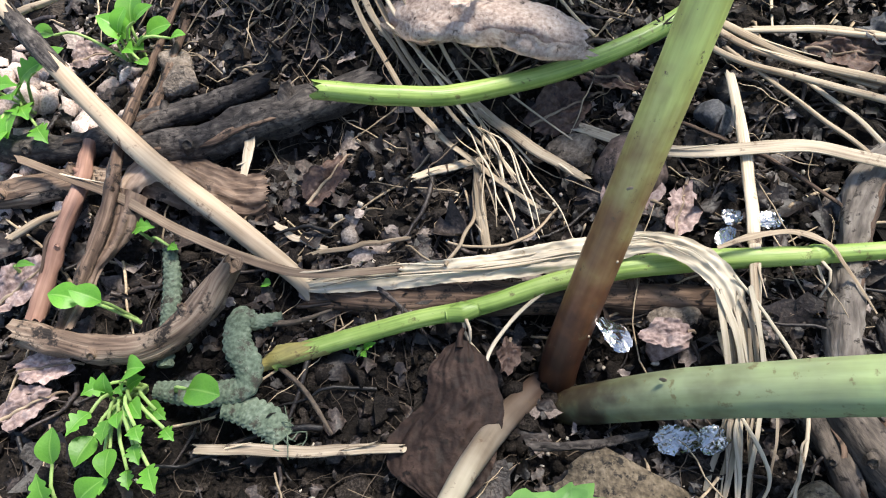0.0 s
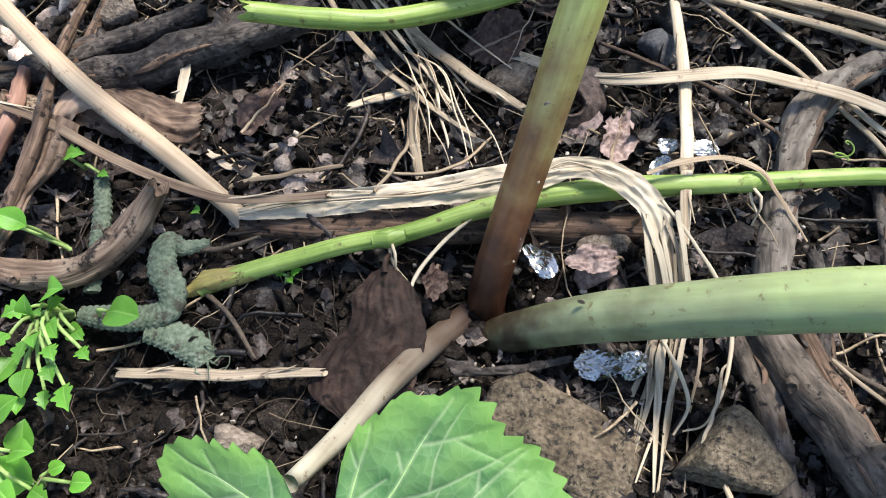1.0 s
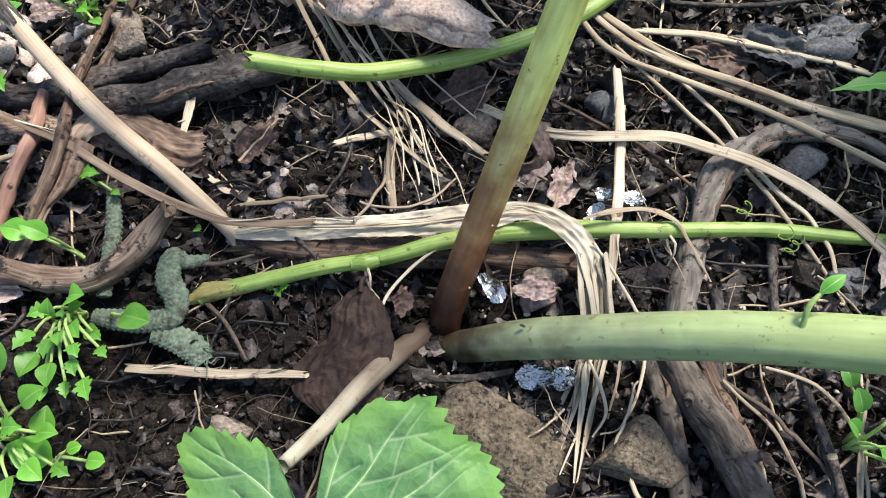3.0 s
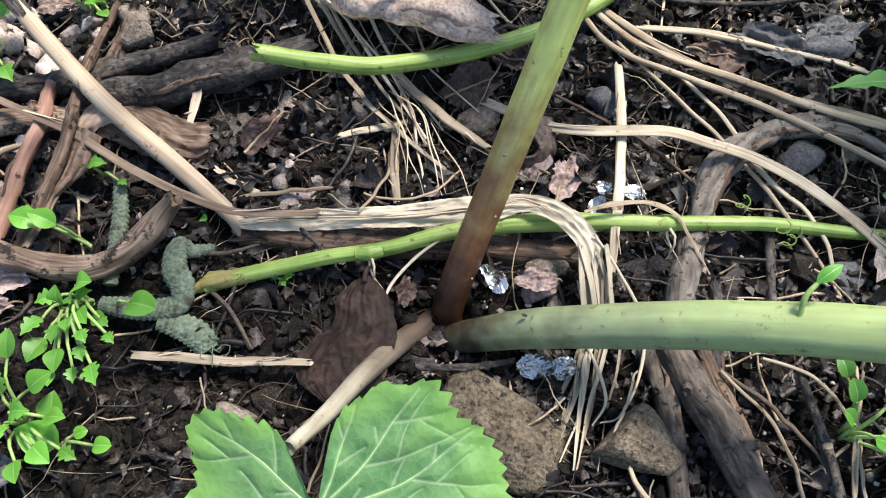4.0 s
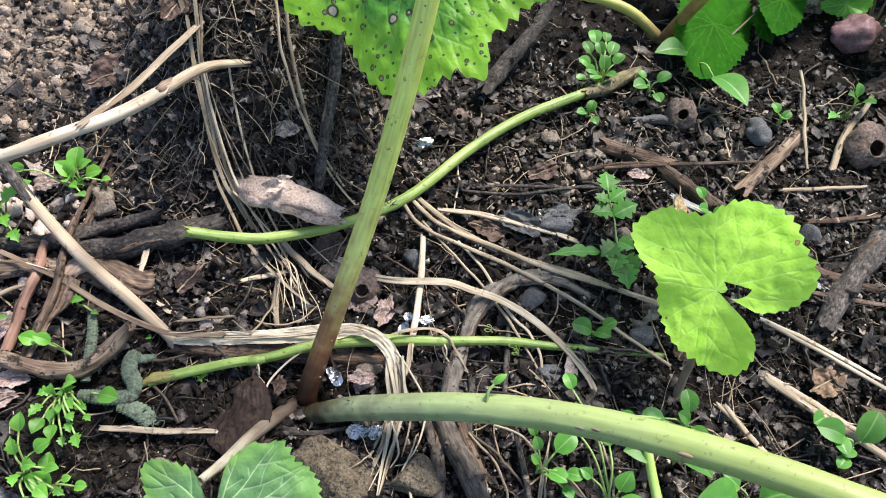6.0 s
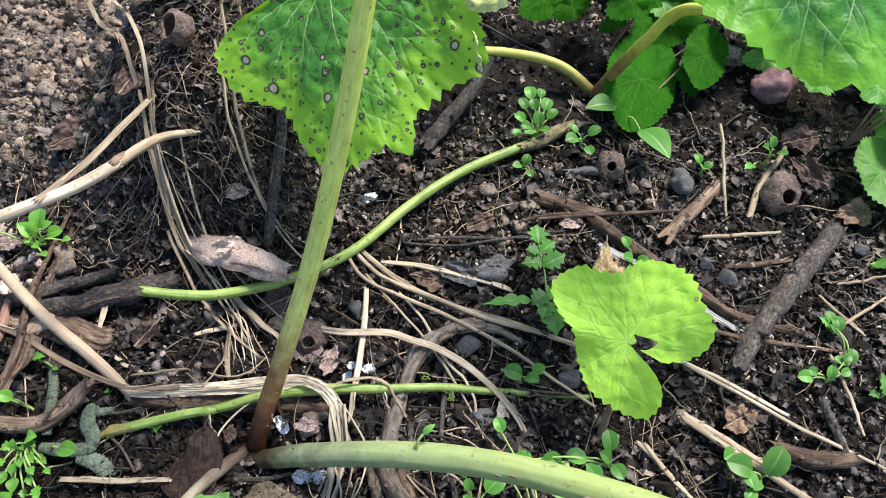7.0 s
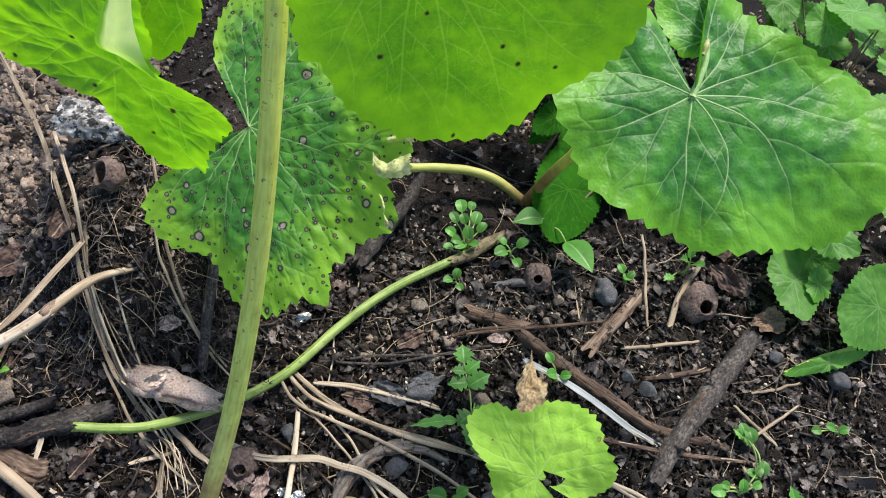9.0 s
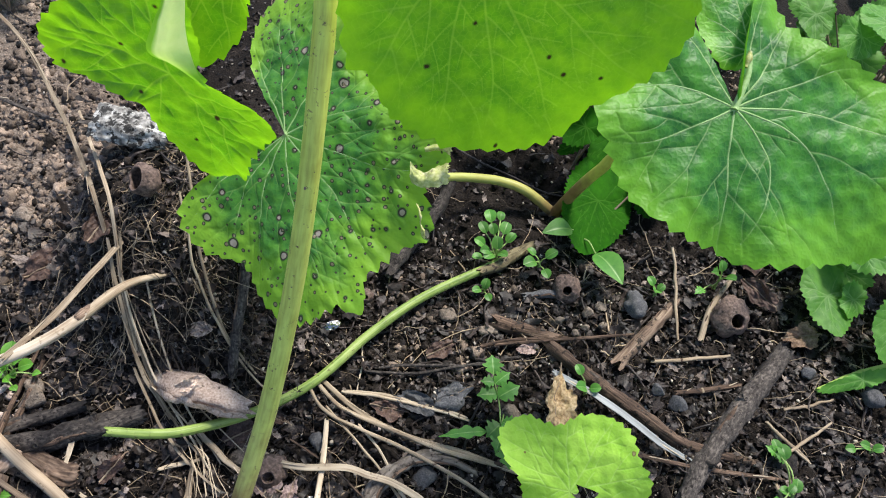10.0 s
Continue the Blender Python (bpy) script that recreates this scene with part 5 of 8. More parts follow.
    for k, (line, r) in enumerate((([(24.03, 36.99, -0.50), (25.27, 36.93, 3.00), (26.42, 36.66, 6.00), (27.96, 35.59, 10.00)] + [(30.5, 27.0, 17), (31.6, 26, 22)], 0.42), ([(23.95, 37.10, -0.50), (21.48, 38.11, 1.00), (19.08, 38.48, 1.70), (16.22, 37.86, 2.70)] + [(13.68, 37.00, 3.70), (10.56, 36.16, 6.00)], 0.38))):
        part("stalk", tube(line, [r * 1.1, r, r * 0.9, r * 0.8], 18, ribs=8, rib=0.06), YELLOWPET if k else BRIGHTPET, plant)


second_plant()


def young_plant():
    plant = thing("young_squash", (22.39, 8.59, -0.50), "young squash seedling with one bright lime leaf", "plant")
    part("stalk", tube([*[(22.38, 8.49, -0.50), (22.45, 9.20, 1.00), (22.48, 9.76, 2.50)], (21.8, 10.5, 5.8), (22.1, 11.2, 7.1)], [0.24, 0.22, 0.2, 0.18], 12, ribs=6, rib=0.08), BROWNPET, plant)
    a = leaf_shape((22.21, 11.43, 7.53), (0.92, -0.17, 0.35), (-0.07, 0.82, 0.57), [(-29, 2.2), (-17, 3.2), (-2, 4.2), (13, 4.7), (31, 4.6), (47, 5.0), (63, 4.9), (81, 4.6), (98, 3.9), (114, 4.3), (121, 4.9), (144, 5.3), (155, 4.4), (170, 3.0), (213, 3.2), (249, 3.7), (281, 4.5), (298, 3.9), (308, 3.1), (315, 2.1)], teeth=0.26, pitch=0.6, wave=0.3, quilt=0.07, bulge=0.3, seed=6)
    leaf(plant, a, (-12, 22, 60, 95, 130, 175, 215, 260), LEAF_YOUNG, VEIN, seed=6, puff=0.03, holes=((-16, 0.23, 0.13),), raised=False, label="lime green toothed blade")


young_plant()

# ---- stems and straws lying about ----
def lying(name, line, radius, material, label, category, group="", **shape):
    label = label if len(label.split()) > 3 else label + " on the soil"
    return single(name, tube(line, radius, **shape), material, label, category, group)


def cut_stem():
    line = [(-6.46, 15.10, 3.10)] + [(-4.07, 15.28, 2.50), (-1.95, 15.80, 1.90), (1.81, 17.39, 1.30), (5.72, 20.05, 0.80), (9.49, 24.20, 0.70), (13.23, 27.63, 0.50), (18.43, 30.87, 0.30)] + [(20.46, 32.27, 0.00)]
    ob = thing("cut_stem", line[-1], "cut lime green squash stem arching over the litter", "stem")
    part("stem", tube(line, [0.29, 0.31, 0.31, 0.31, 0.32, 0.33, 0.32, 0.31, 0.27], 20, ribs=8, rib=0.13, lump=0.06, hollow=0.2, ragged=0.8), LIMESTEM, ob)
    part("withered_end", tube([(17.70, 30.21, 0.40), (19.04, 30.93, 0.30), (20.42, 32.11, 0.20), (21.97, 33.38, -0.10)], [0.33, 0.4, 0.48, 0.28], 20, ribs=8, rib=0.12, lump=0.3, ragged=0.8), WITHERED, ob, "withered brown end")
    for k, (at, turn) in enumerate((((4.80, 19.24, 1.10), 20), ((-6.32, 15.07, 2.90), 70))):
        part("node_hair", joined([tube([at, np.array(at) + (0.5 * math.sin(a), 0.3 * math.cos(a), 0.35 + 0.2 * math.sin(3 * a))], [0.05, 0.01], 5, n=4)[:3] for a in np.linspace(0, 5, 6)]), FIBRE, ob)


cut_stem()


def runner():
    line = [(-7.72, 7.05, -0.10), (-6.35, 7.47, 0.10), (-4.74, 7.89, 0.30), (-3.15, 8.30, 0.50), (-1.70, 8.62, 0.50)] + [(-0.72, 8.88, 0.60), (1.31, 9.57, 0.70), (4.45, 10.15, 0.70), (8.59, 10.47, 0.60), (12.22, 10.87, 0.30)] + [(14.99, 10.86, 0.10), (18.67, 10.95, -0.20), (21.86, 10.93, -0.40)]
    ob = thing("vine_runner", line[0], "thin green vine runner with swollen joints", "vine")
    part("stem", tube(line, [0.28, 0.25, 0.24, 0.24, 0.27, 0.31, 0.27, 0.24, 0.23, 0.22, 0.2, 0.17, 0.15], 18, ribs=7, rib=0.2, lump=0.04), LIMESTEM, ob)
    for at in ((-1.78, 8.50, 0.60), (8.64, 10.47, 0.60)):
        part("joint", tube([np.array(at) - (0.5, 0.12, 0.0), at, np.array(at) + (0.5, 0.12, 0.0)], [0.2, 0.31, 0.2], 16, n=18, ribs=7, rib=0.12, lump=0.1), LIMESTEM, ob, "pale swollen joint")
        part("wisp", joined([tube([at, np.array(at) + (0.3 * math.sin(a), -0.7, -0.2 + 0.2 * a), np.array(at) + (0.55 * math.sin(a + 1), -1.1, -0.6)], [0.07, 0.03], 5, n=6, flat=0.4)[:3] for a in (0.4, 1.9)]), PALE, ob, "dry wisp at the joint")
    part("browned_end", tube([(-7.95, 6.92, -0.10), (-7.4, 7.18, 0.00), (-6.9, 7.33, 0.05), (-6.3, 7.49, 0.1)], [0.16, 0.34, 0.31, 0.26], 16, ribs=7, rib=0.15, lump=0.3, ragged=0.9), BROWNEND, ob, "brown cut end")


runner()


def tendrils():
    for at, r, turns in (((11.25, 11.22, 0.90), 0.26, 1.6), ((12.89, 10.08, 0.40), 0.22, 2.2), ((12.73, 10.53, 0.50), 0.28, 1.3)):
        a = np.linspace(0, turns * TAU, 26)
        line = np.array(at) + np.stack([r * np.cos(a) * (1 - a / a[-1] * 0.5), 0.6 * r * np.sin(a), 0.10 * a - 0.3], 1)
        single("tendril", tube(line, [0.032, 0.02], 6, n=60), LIMESTEM, "curled thin green vine tendril", "tendril", "tendrils")
    hook = thing("sprout", (10.80, 4.94, 5.00), "thin pale green sprout on the thick stalk", "sprout")
    part("stalk", tube([(10.80, 4.94, 5.00), (10.90, 5.46, 5.50), (10.95, 5.86, 5.90), (11.30, 6.26, 6.10)], [0.07, 0.08, 0.08, 0.06], 8), SEEDSTALK, hook)
    part("leaf", small_leaf((11.17, 6.16, 6.10), (11.80, 6.64, 6.30), 0.4), SEEDLING, hook)


tendrils()


def bent_stalk():
    ob = thing("dry_stalk", (-7.06, 9.64, -0.50), "pale tan dry stalk, sharply folded and shredded along its flattened part", "dry stalk")
    part("upper", tube([(-19.2, 19.35, 3.1), (-18.7, 18.9, 3.0), (-15.9, 16.3, 2.0), (-13.0, 13.9, 1.0), (-9.9, 11.8, 0.25), (-7.5, 10.0, 0.05), (-6.96, 9.52, -0.15)], [0.31, 0.33, 0.35, 0.38, 0.38, 0.37, 0.3], 18, ragged=0.9, lump=0.03, grain=0.4, flat=0.85), TANSTALK, ob, "smooth round tan upper length")
    part("burnt_end", tube([(-18.6, 18.8, 2.98), (-17.9, 18.15, 2.72), (-17.2, 17.5, 2.46)], [0.345, 0.37, 0.355], 18, n=12, lump=0.08, flat=0.88, ragged=1.8), BARK, ob, "dark burnt patch")
    ribbon = [[(-7.05, 9.62, 0.15), (-6.95, 9.36, 0.05)], [(-6.4, 9.78, 0.3), (-6.3, 9.28, 0.15)], [(-5.5, 9.96, 0.4), (-5.37, 9.3, 0.2)], [(-4.02, 10.16, 0.5), (-3.77, 9.42, 0.3)], [(-2.56, 10.24, 0.6), (-2.37, 9.55, 0.4)], [(-1.14, 10.43, 0.7), (-1.04, 9.61, 0.5)],
              [(0.26, 10.61, 0.9), (0.35, 9.75, 0.6)], [(1.46, 10.74, 1.1), (1.63, 9.85, 0.8)], [(2.3, 10.8, 1.2), (2.54, 9.92, 1.0)], [(3.27, 10.8, 1.5), (3.42, 10.15, 1.3)], [(4.23, 10.69, 1.6), (3.97, 10.1, 1.4)],
              [(5.08, 10.37, 1.6), (4.74, 9.74, 1.4)], [(5.78, 9.84, 1.5), (5.34, 9.16, 1.3)], [(6.27, 9.17, 1.3), (5.67, 8.55, 1.1)], [(6.38, 8.6, 1.0), (5.85, 8.15, 0.8)]]
    part("strip", sheet(ribbon, 180, 36, 0.24, 3.2, 0.06, 3, 1.0), RIBBON, ob, "flattened pale fibrous length, draped behind the green stalk")
    spine = np.array([0.5 * (np.array(a) + np.array(b)) for a, b in ribbon])
    for k in range(6):
        a, b = int(rng.integers(0, 7)), int(rng.integers(8, 14))
        off = rng.uniform(-0.42, 0.42)
        s = spine[a:b] + np.outer(1 + 0 * spine[a:b, 0], (0.1 * off, off, 0.14)) + 0.05 * rng.normal(size=spine[a:b].shape)
        part("fibre", tube(s, [0.015, 0.035, 0.03, 0.012], 5, flat=0.6), RIBBON if k % 3 else STRAW, ob)
    part("wisp", tube([(5.69, 10.34, 1.3), (6.65, 10.66, 1.4), (7.85, 10.93, 1.2), (8.88, 10.65, 1.0), (9.32, 10.05, 0.8), (9.87, 9.33, 0.4), (10.23, 8.83, 0.1)], [0.06, 0.11, 0.08, 0.1, 0.07, 0.05, 0.03], 10, flat=0.3, cup=0.3, lump=0.3), STRAW, ob, "thin curled wisp over the vine")
    for k in range(13):
        s = np.array([(5.95, 8.95, 1.25), (6.14, 7.92, 0.90), (6.33, 6.71, 0.10), (6.10, 5.31, -0.20), (5.76, 3.90, -0.30), (5.34, 1.88, -0.30)]) + np.array([0.45 * math.sin(k * 2.4), 0, 0.12 * math.cos(k)])
        s[:, 0] += np.linspace(0, 1, 6) * 0.35 * rng.normal() + 0.1 * np.sin(np.arange(6) * 1.7 + k)
        s = s[int(k % 3 == 1):6 - int(rng.integers(0, 3)) * (k % 2)]
        r = rng.uniform(0.05, 0.13)
        part("frayed_strand", tube(s + 0.07 * rng.normal(size=s.shape), [r * 0.8, r, r * 0.9, r * 0.35], 8, flat=0.22, cup=0.3, lump=0.25, seed=k, twist=[0, rng.uniform(-70, 70)], ragged=1.0), (RIBBON, STRAW, RIBBON, GREYSTRAW)[k % 4], ob)
    for s in ([(5.99, 9.40, 1.50), (6.94, 8.35, 0.90), (7.91, 6.81, 0.10), (7.79, 5.05, -0.10), (7.17, 3.65, -0.20), (6.50, 3.35, -0.20)], [(6.06, 5.77, 0.10), (6.54, 4.54, 0.20), (6.64, 3.91, 0.00), (6.25, 3.24, -0.20)], [(1.13, 9.52, 0.90), (-0.12, 8.51, 0.50), (-0.95, 7.31, 0.40), (-1.02, 6.18, 0.30), (-0.53, 5.31, 0.20)]):
        part("loose_strand", tube(s, [0.05, 0.07, 0.06, 0.03], 7, flat=0.5, lump=0.3), RIBBON, ob)


bent_stalk()

# long dry blades and straws
STRAWS = []
STRAWS.append(([(-17.97, 13.95, 1.10), (-16.58, 13.51, 0.90), (-13.86, 12.52, 0.80), (-11.16, 11.20, 0.70), (-8.88, 10.30, 0.60), (-6.67, 9.70, 0.70), (-3.89, 9.84, 0.80)], 0.22, 0.3, BLADE, "narrow brown dry grass blade, dark along its middle"))
STRAWS.append(([(1.91, 15.59, 0.10), (4.10, 14.41, 0.50), (5.94, 14.04, 0.80), (8.78, 14.07, 1.00), (10.61, 13.51, 1.00)] + [(11.58, 13.39, 0.80), (13.61, 12.47, 0.60), (15.61, 10.92, 0.30), (17.23, 9.01, 0.00), (17.85, 7.61, -0.20)], 0.3, 0.3, PALE, "long pale flat dry blade with fine streaks"))
STRAWS.append(([(6.99, 17.36, 0.50), (7.06, 14.98, 0.60), (7.03, 12.60, 0.70), (6.86, 10.39, 0.80), (6.74, 8.50, 0.50)], 0.25, 0.5, PALE, "straight bleached straw with a brown joint"))
STRAWS.append(([(5.58, 19.67, 0.70), (6.94, 17.94, 0.80), (9.78, 16.75, 0.80), (13.26, 15.36, 0.60), (17.01, 13.52, 0.30), (19.31, 11.95, 0.10), (22.03, 10.28, -0.10)], 0.17, 0.8, STRAW, "thin long tan straw curving from a bundle"))
STRAWS.append(([(5.88, 20.40, 0.50), (7.97, 18.37, 0.60), (11.52, 17.01, 0.60), (15.01, 15.81, 0.40), (18.45, 15.03, 0.20), (21.86, 14.25, 0.00)], 0.2, 0.6, STRAW, "tan straw in a loose bundle"))
STRAWS.append(([(6.03, 20.78, 0.30), (9.04, 18.38, 0.40), (12.61, 16.68, 0.30), (16.76, 15.68, 0.20), (20.82, 14.39, 0.10), (22.83, 13.76, 0.00)], 0.26, 0.5, STRAW, "broad brown straw in a loose bundle"))
STRAWS.append(([(7.91, 19.76, 0.10), (10.80, 19.42, 0.20), (13.68, 18.96, 0.10), (16.88, 18.12, 0.00)], 0.15, 0.8, PALE, "thin pale straw"))
STRAWS.append(([(6.91, 18.36, 0.80), (9.87, 15.39, 0.40), (12.34, 12.27, 0.20), (14.20, 9.51, -0.10), (15.02, 7.94, -0.30)], 0.11, 0.8, STRAW, "thin tan stem lying across others"))
STRAWS.append(([(27.99, 13.56, 0.10), (30.06, 12.66, 0.00), (32.23, 11.60, -0.10), (34.57, 10.30, -0.10)], 0.19, 0.7, PALE, "pale straw lying on the soil"))
STRAWS.append(([(28.28, 13.28, 0.20), (31.56, 11.54, 0.10), (35.28, 9.53, -0.10), (38.51, 7.95, -0.10), (41.42, 6.63, -0.20)], 0.17, 0.7, PALE, "long pale straw lying on the soil"))
STRAWS.append(([(27.64, 9.70, 0.10), (29.95, 8.22, 0.00), (32.52, 6.61, -0.10), (35.03, 5.05, -0.20), (36.80, 3.82, -0.20)], 0.3, 0.6, STRAW, "thick tan straw with split fibres"))
STRAWS.append(([(24.62, 8.01, 0.00), (25.90, 6.71, -0.10), (27.42, 4.95, -0.20)], 0.2, 0.7, STRAW, "short tan straw"))
STRAWS.append(([(-6.10, 19.67, 2.82), (-5.32, 18.39, 1.83), (-3.98, 16.40, 0.96), (-2.64, 14.94, 0.50), (-1.25, 13.71, 0.40), (0.47, 12.47, 0.10)], 0.13, 0.4, STRAW, "limp tan straw with frayed fibres"))
STRAWS.append(([(-6.56, 25.97, 9.95), (-6.45, 23.58, 7.39), (-5.79, 20.98, 4.23), (-4.65, 18.66, 2.04), (-2.87, 16.40, 0.83), (-1.37, 14.79, 0.20)], 0.12, 0.5, STRAW, "limp tan straw lying towards the stalk"))
STRAWS.append(([(-6.54, 23.74, 7.75), (-5.43, 20.76, 4.21), (-3.94, 18.28, 1.95), (-2.16, 16.09, 0.71), (-0.35, 13.70, 0.20)], 0.1, 0.5, PALE, "limp pale straw lying towards the stalk"))
STRAWS.append(([(-4.76, 18.56, 2.37), (-3.11, 17.35, 1.47), (-2.06, 16.38, 0.86), (-1.18, 15.06, 0.40), (-0.74, 13.67, 0.30), (-0.29, 11.93, 0.10), (0.08, 11.10, 0.00)], 0.07, 0.7, PALE, "thin pale drooping straw"))
STRAWS.append(([(-2.13, 16.78, 0.58), (-0.59, 15.41, 0.30), (0.75, 14.34, 0.30), (2.02, 13.55, 0.10)], 0.26, 0.45, STRAW, "short flat tan straw with a split end"))
STRAWS.append(([(-3.73, 13.74, 0.00), (-2.82, 14.07, 0.00), (-1.26, 14.47, 0.10)], 0.2, 0.5, PALE, "short broken pale straw"))
STRAWS.append(([(-9.54, 4.26, -0.10), (-7.68, 4.29, 0.00), (-5.62, 4.36, 0.00), (-3.48, 4.46, 0.10)], 0.22, 0.35, GREYSTRAW, "flat grey-tan straw with dark bands"))
STRAWS.append(([(-7.50, 10.54, 0.00), (-5.91, 10.98, 0.00), (-3.77, 11.31, 0.10)], 0.12, 0.6, STRAW, "thin broken grey straw"))
STRAWS.append(([(4.61, 16.12, 0.10), (6.63, 14.95, 0.20), (8.37, 13.83, 0.20), (10.23, 12.15, 0.00)], 0.1, 0.9, WOOD, "thin dark dry stem"))
STRAWS.append(([(8.13, 19.83, 0.10), (10.76, 19.67, 0.10), (13.25, 19.28, 0.00), (16.79, 18.34, -0.10)], 0.16, 0.6, PALE, "thin pale straw"))
STRAWS.append(([(9.27, 17.24, 0.50), (10.94, 15.39, 0.40), (12.44, 12.85, 0.30), (13.76, 11.46, 0.20), (14.41, 10.10, 0.10), (14.57, 8.81, -0.10)], 0.12, 0.7, PALE, "thin pale bent straw"))
STRAWS.append(([(-26.50, 52.24, 5.00), (-23.06, 49.43, 3.90), (-19.13, 44.03, 2.10), (-16.51, 39.86, 1.26), (-9.12, 29.14, 10.38), (-7.77, 26.31, 9.35)], 0.24, 0.3, STRAW, "tall dry grass blade leaning over the soil"))
STRAWS.append(([(-25.92, 45.55, 1.00), (-22.86, 44.59, 0.50), (-19.20, 43.38, 0.10)], 0.24, 0.7, BARK, "grey dry twig"))
STRAWS.append(([(-10.46, 16.87, 10.30), (-8.85, 19.52, 10.00), (-7.58, 22.85, 9.60), (-6.12, 26.86, 9.00)], 0.3, 0.4, STRAW, "frayed tan dry stem"))
STRAWS.append(([(-2.74, 28.02, 11.83), (-2.24, 26.44, 10.35), (-1.90, 24.52, 7.93), (-0.65, 22.35, 4.16), (0.89, 20.64, 1.58), (2.45, 19.51, 0.43)], 0.11, 0.7, STRAW, "thin long bent dry stem"))
STRAWS.append(([(-7.36, 25.60, 9.46), (-6.98, 23.64, 7.41), (-6.36, 21.35, 4.65), (-5.59, 19.44, 2.57), (-3.63, 17.01, 0.76)], 0.16, 0.4, STRAW, "limp tan straw, frayed"))
STRAWS.append(([(23.31, 21.85, 0.40), (25.91, 20.45, 0.40), (28.25, 18.86, 0.30), (30.53, 17.10, 0.10), (32.93, 15.82, -0.20)], 0.33, 0.16, BLUEBLADE, "bluish-grey flat dry blade"))
STRAWS.append(([(33.01, 32.63, 1.70), (33.11, 29.95, 0.90), (33.02, 25.49, -0.10)], 0.16, 0.8, STRAW, "upright dry stem stuck in the soil"))
STRAWS.append(([(28.07, 16.41, 0.00), (32.74, 15.52, 0.00), (38.85, 14.96, -0.10)], 0.2, 0.5, WOOD, "thin brown dry stem"))
STRAWS.append(([(30.79, 23.47, -0.10), (33.64, 23.82, -0.10), (36.77, 24.27, -0.10)], 0.18, 0.7, STRAW, "short grey straw"))
STRAWS.append(([(32.38, 21.07, -0.10), (34.55, 21.41, -0.10), (37.19, 21.90, -0.10)], 0.25, 0.5, WOOD, "flat splinter of brown wood"))
STRAWS.append(([(38.71, 19.02, -0.10), (39.85, 17.61, -0.10), (41.06, 16.48, -0.20)], 0.16, 0.7, STRAW, "short dry stem"))
STRAWS.append(([(38.90, 16.32, 0.00), (40.83, 17.63, 0.00), (43.30, 19.21, 0.00)], 0.14, 0.7, STRAW, "short dry stem"))
STRAWS.append(([(40.22, 20.16, -0.10), (42.00, 20.56, -0.10), (44.06, 21.10, -0.10)], 0.14, 0.7, STRAW, "short dry stem"))
STRAWS.append(([(19.01, 24.17, 0.00), (22.44, 24.55, 0.10), (25.93, 25.08, 0.10), (29.49, 25.62, 0.00)], 0.17, 0.9, WOOD, "thin reddish-brown twig"))
STRAWS.append(([(8.20, 21.56, -0.10), (12.34, 21.56, -0.10), (16.47, 22.42, 0.00), (20.71, 23.29, -0.10)], 0.14, 0.9, BARK, "thin grey twig"))
STRAWS.append(([(8.80, 24.11, -0.10), (8.97, 22.23, 0.00), (8.85, 20.02, 0.00)], 0.08, 0.9, PALE, "thin pale fibre"))
STRAWS.append(([(10.37, 21.82, 0.00), (13.69, 22.20, 0.00), (18.51, 22.52, 0.00)], 0.15, 0.9, BARK, "thin grey twig"))
STRAWS.append(([(13.11, 5.79, -0.20), (13.58, 3.34, -0.20), (14.17, 0.20, -0.20)], 0.16, 0.8, BARK, "thin grey-brown dry stem"))
STRAWS.append(([(14.97, 5.93, -0.20), (14.61, 3.10, -0.10), (14.75, 0.24, -0.20)], 0.08, 0.8, PALE, "thin pale fibre"))
STRAWS.append(([(10.31, 5.55, -0.10), (11.88, 4.42, -0.10), (13.73, 2.46, -0.20)], 0.1, 0.8, FIBRE, "thin curving root"))
STRAWS.append(([(25.06, 7.89, 0.10), (26.41, 6.08, 0.00), (27.76, 4.65, -0.10)], 0.2, 0.6, STRAW, "tan straw with split fibres"))
STRAWS.append(([(27.75, 9.95, 0.10), (29.98, 8.63, 0.00), (32.77, 6.90, -0.10)], 0.25, 0.5, STRAW, "broad tan straw on the soil"))
STRAWS.append(([(-2.38, 10.07, 0.70), (-1.66, 11.75, 0.30), (-1.70, 13.58, 0.00)], 0.08, 0.9, STRAW, "thin curved straw"))
STRAWS.append(([(-1.18, 11.04, 0.00), (-1.33, 12.00, 0.30), (-1.61, 13.94, 0.20)], 0.22, 0.5, STRAW, "short split straw"))
STRAWS.append(([(-2.40, 11.14, 0.10), (-1.17, 10.78, 0.40), (0.08, 11.13, 0.50), (1.07, 12.33, 0.20)], 0.07, 0.9, STRAW, "thin curved straw"))
STRAWS.append(([(-8.43, 11.89, -0.10), (-7.78, 11.56, -0.10), (-6.65, 11.07, -0.20)], 0.16, 0.4, PALE, "pale curled shred"))
STRAWS.append(([(-10.06, 16.10, 0.65), (-9.84, 14.96, 0.40), (-9.90, 13.84, 0.10)], 0.25, 0.3, PALE, "pale torn shred standing up"))
STRAWS.append(([(-2.62, 30.35, 12.43), (-1.81, 27.41, 10.78), (-1.39, 24.81, 7.85), (-0.30, 22.21, 3.76), (1.65, 20.47, 1.04)], 0.13, 0.7, STRAW, "thin bent dry stem"))
STRAWS.append(([(-17.99, 44.62, 0.40), (-8.51, 29.95, 11.20), (-6.89, 26.42, 10.39), (-6.61, 23.51, 7.23), (-5.90, 20.59, 3.64)], 0.16, 0.4, STRAW, "dry flattened grass stem"))
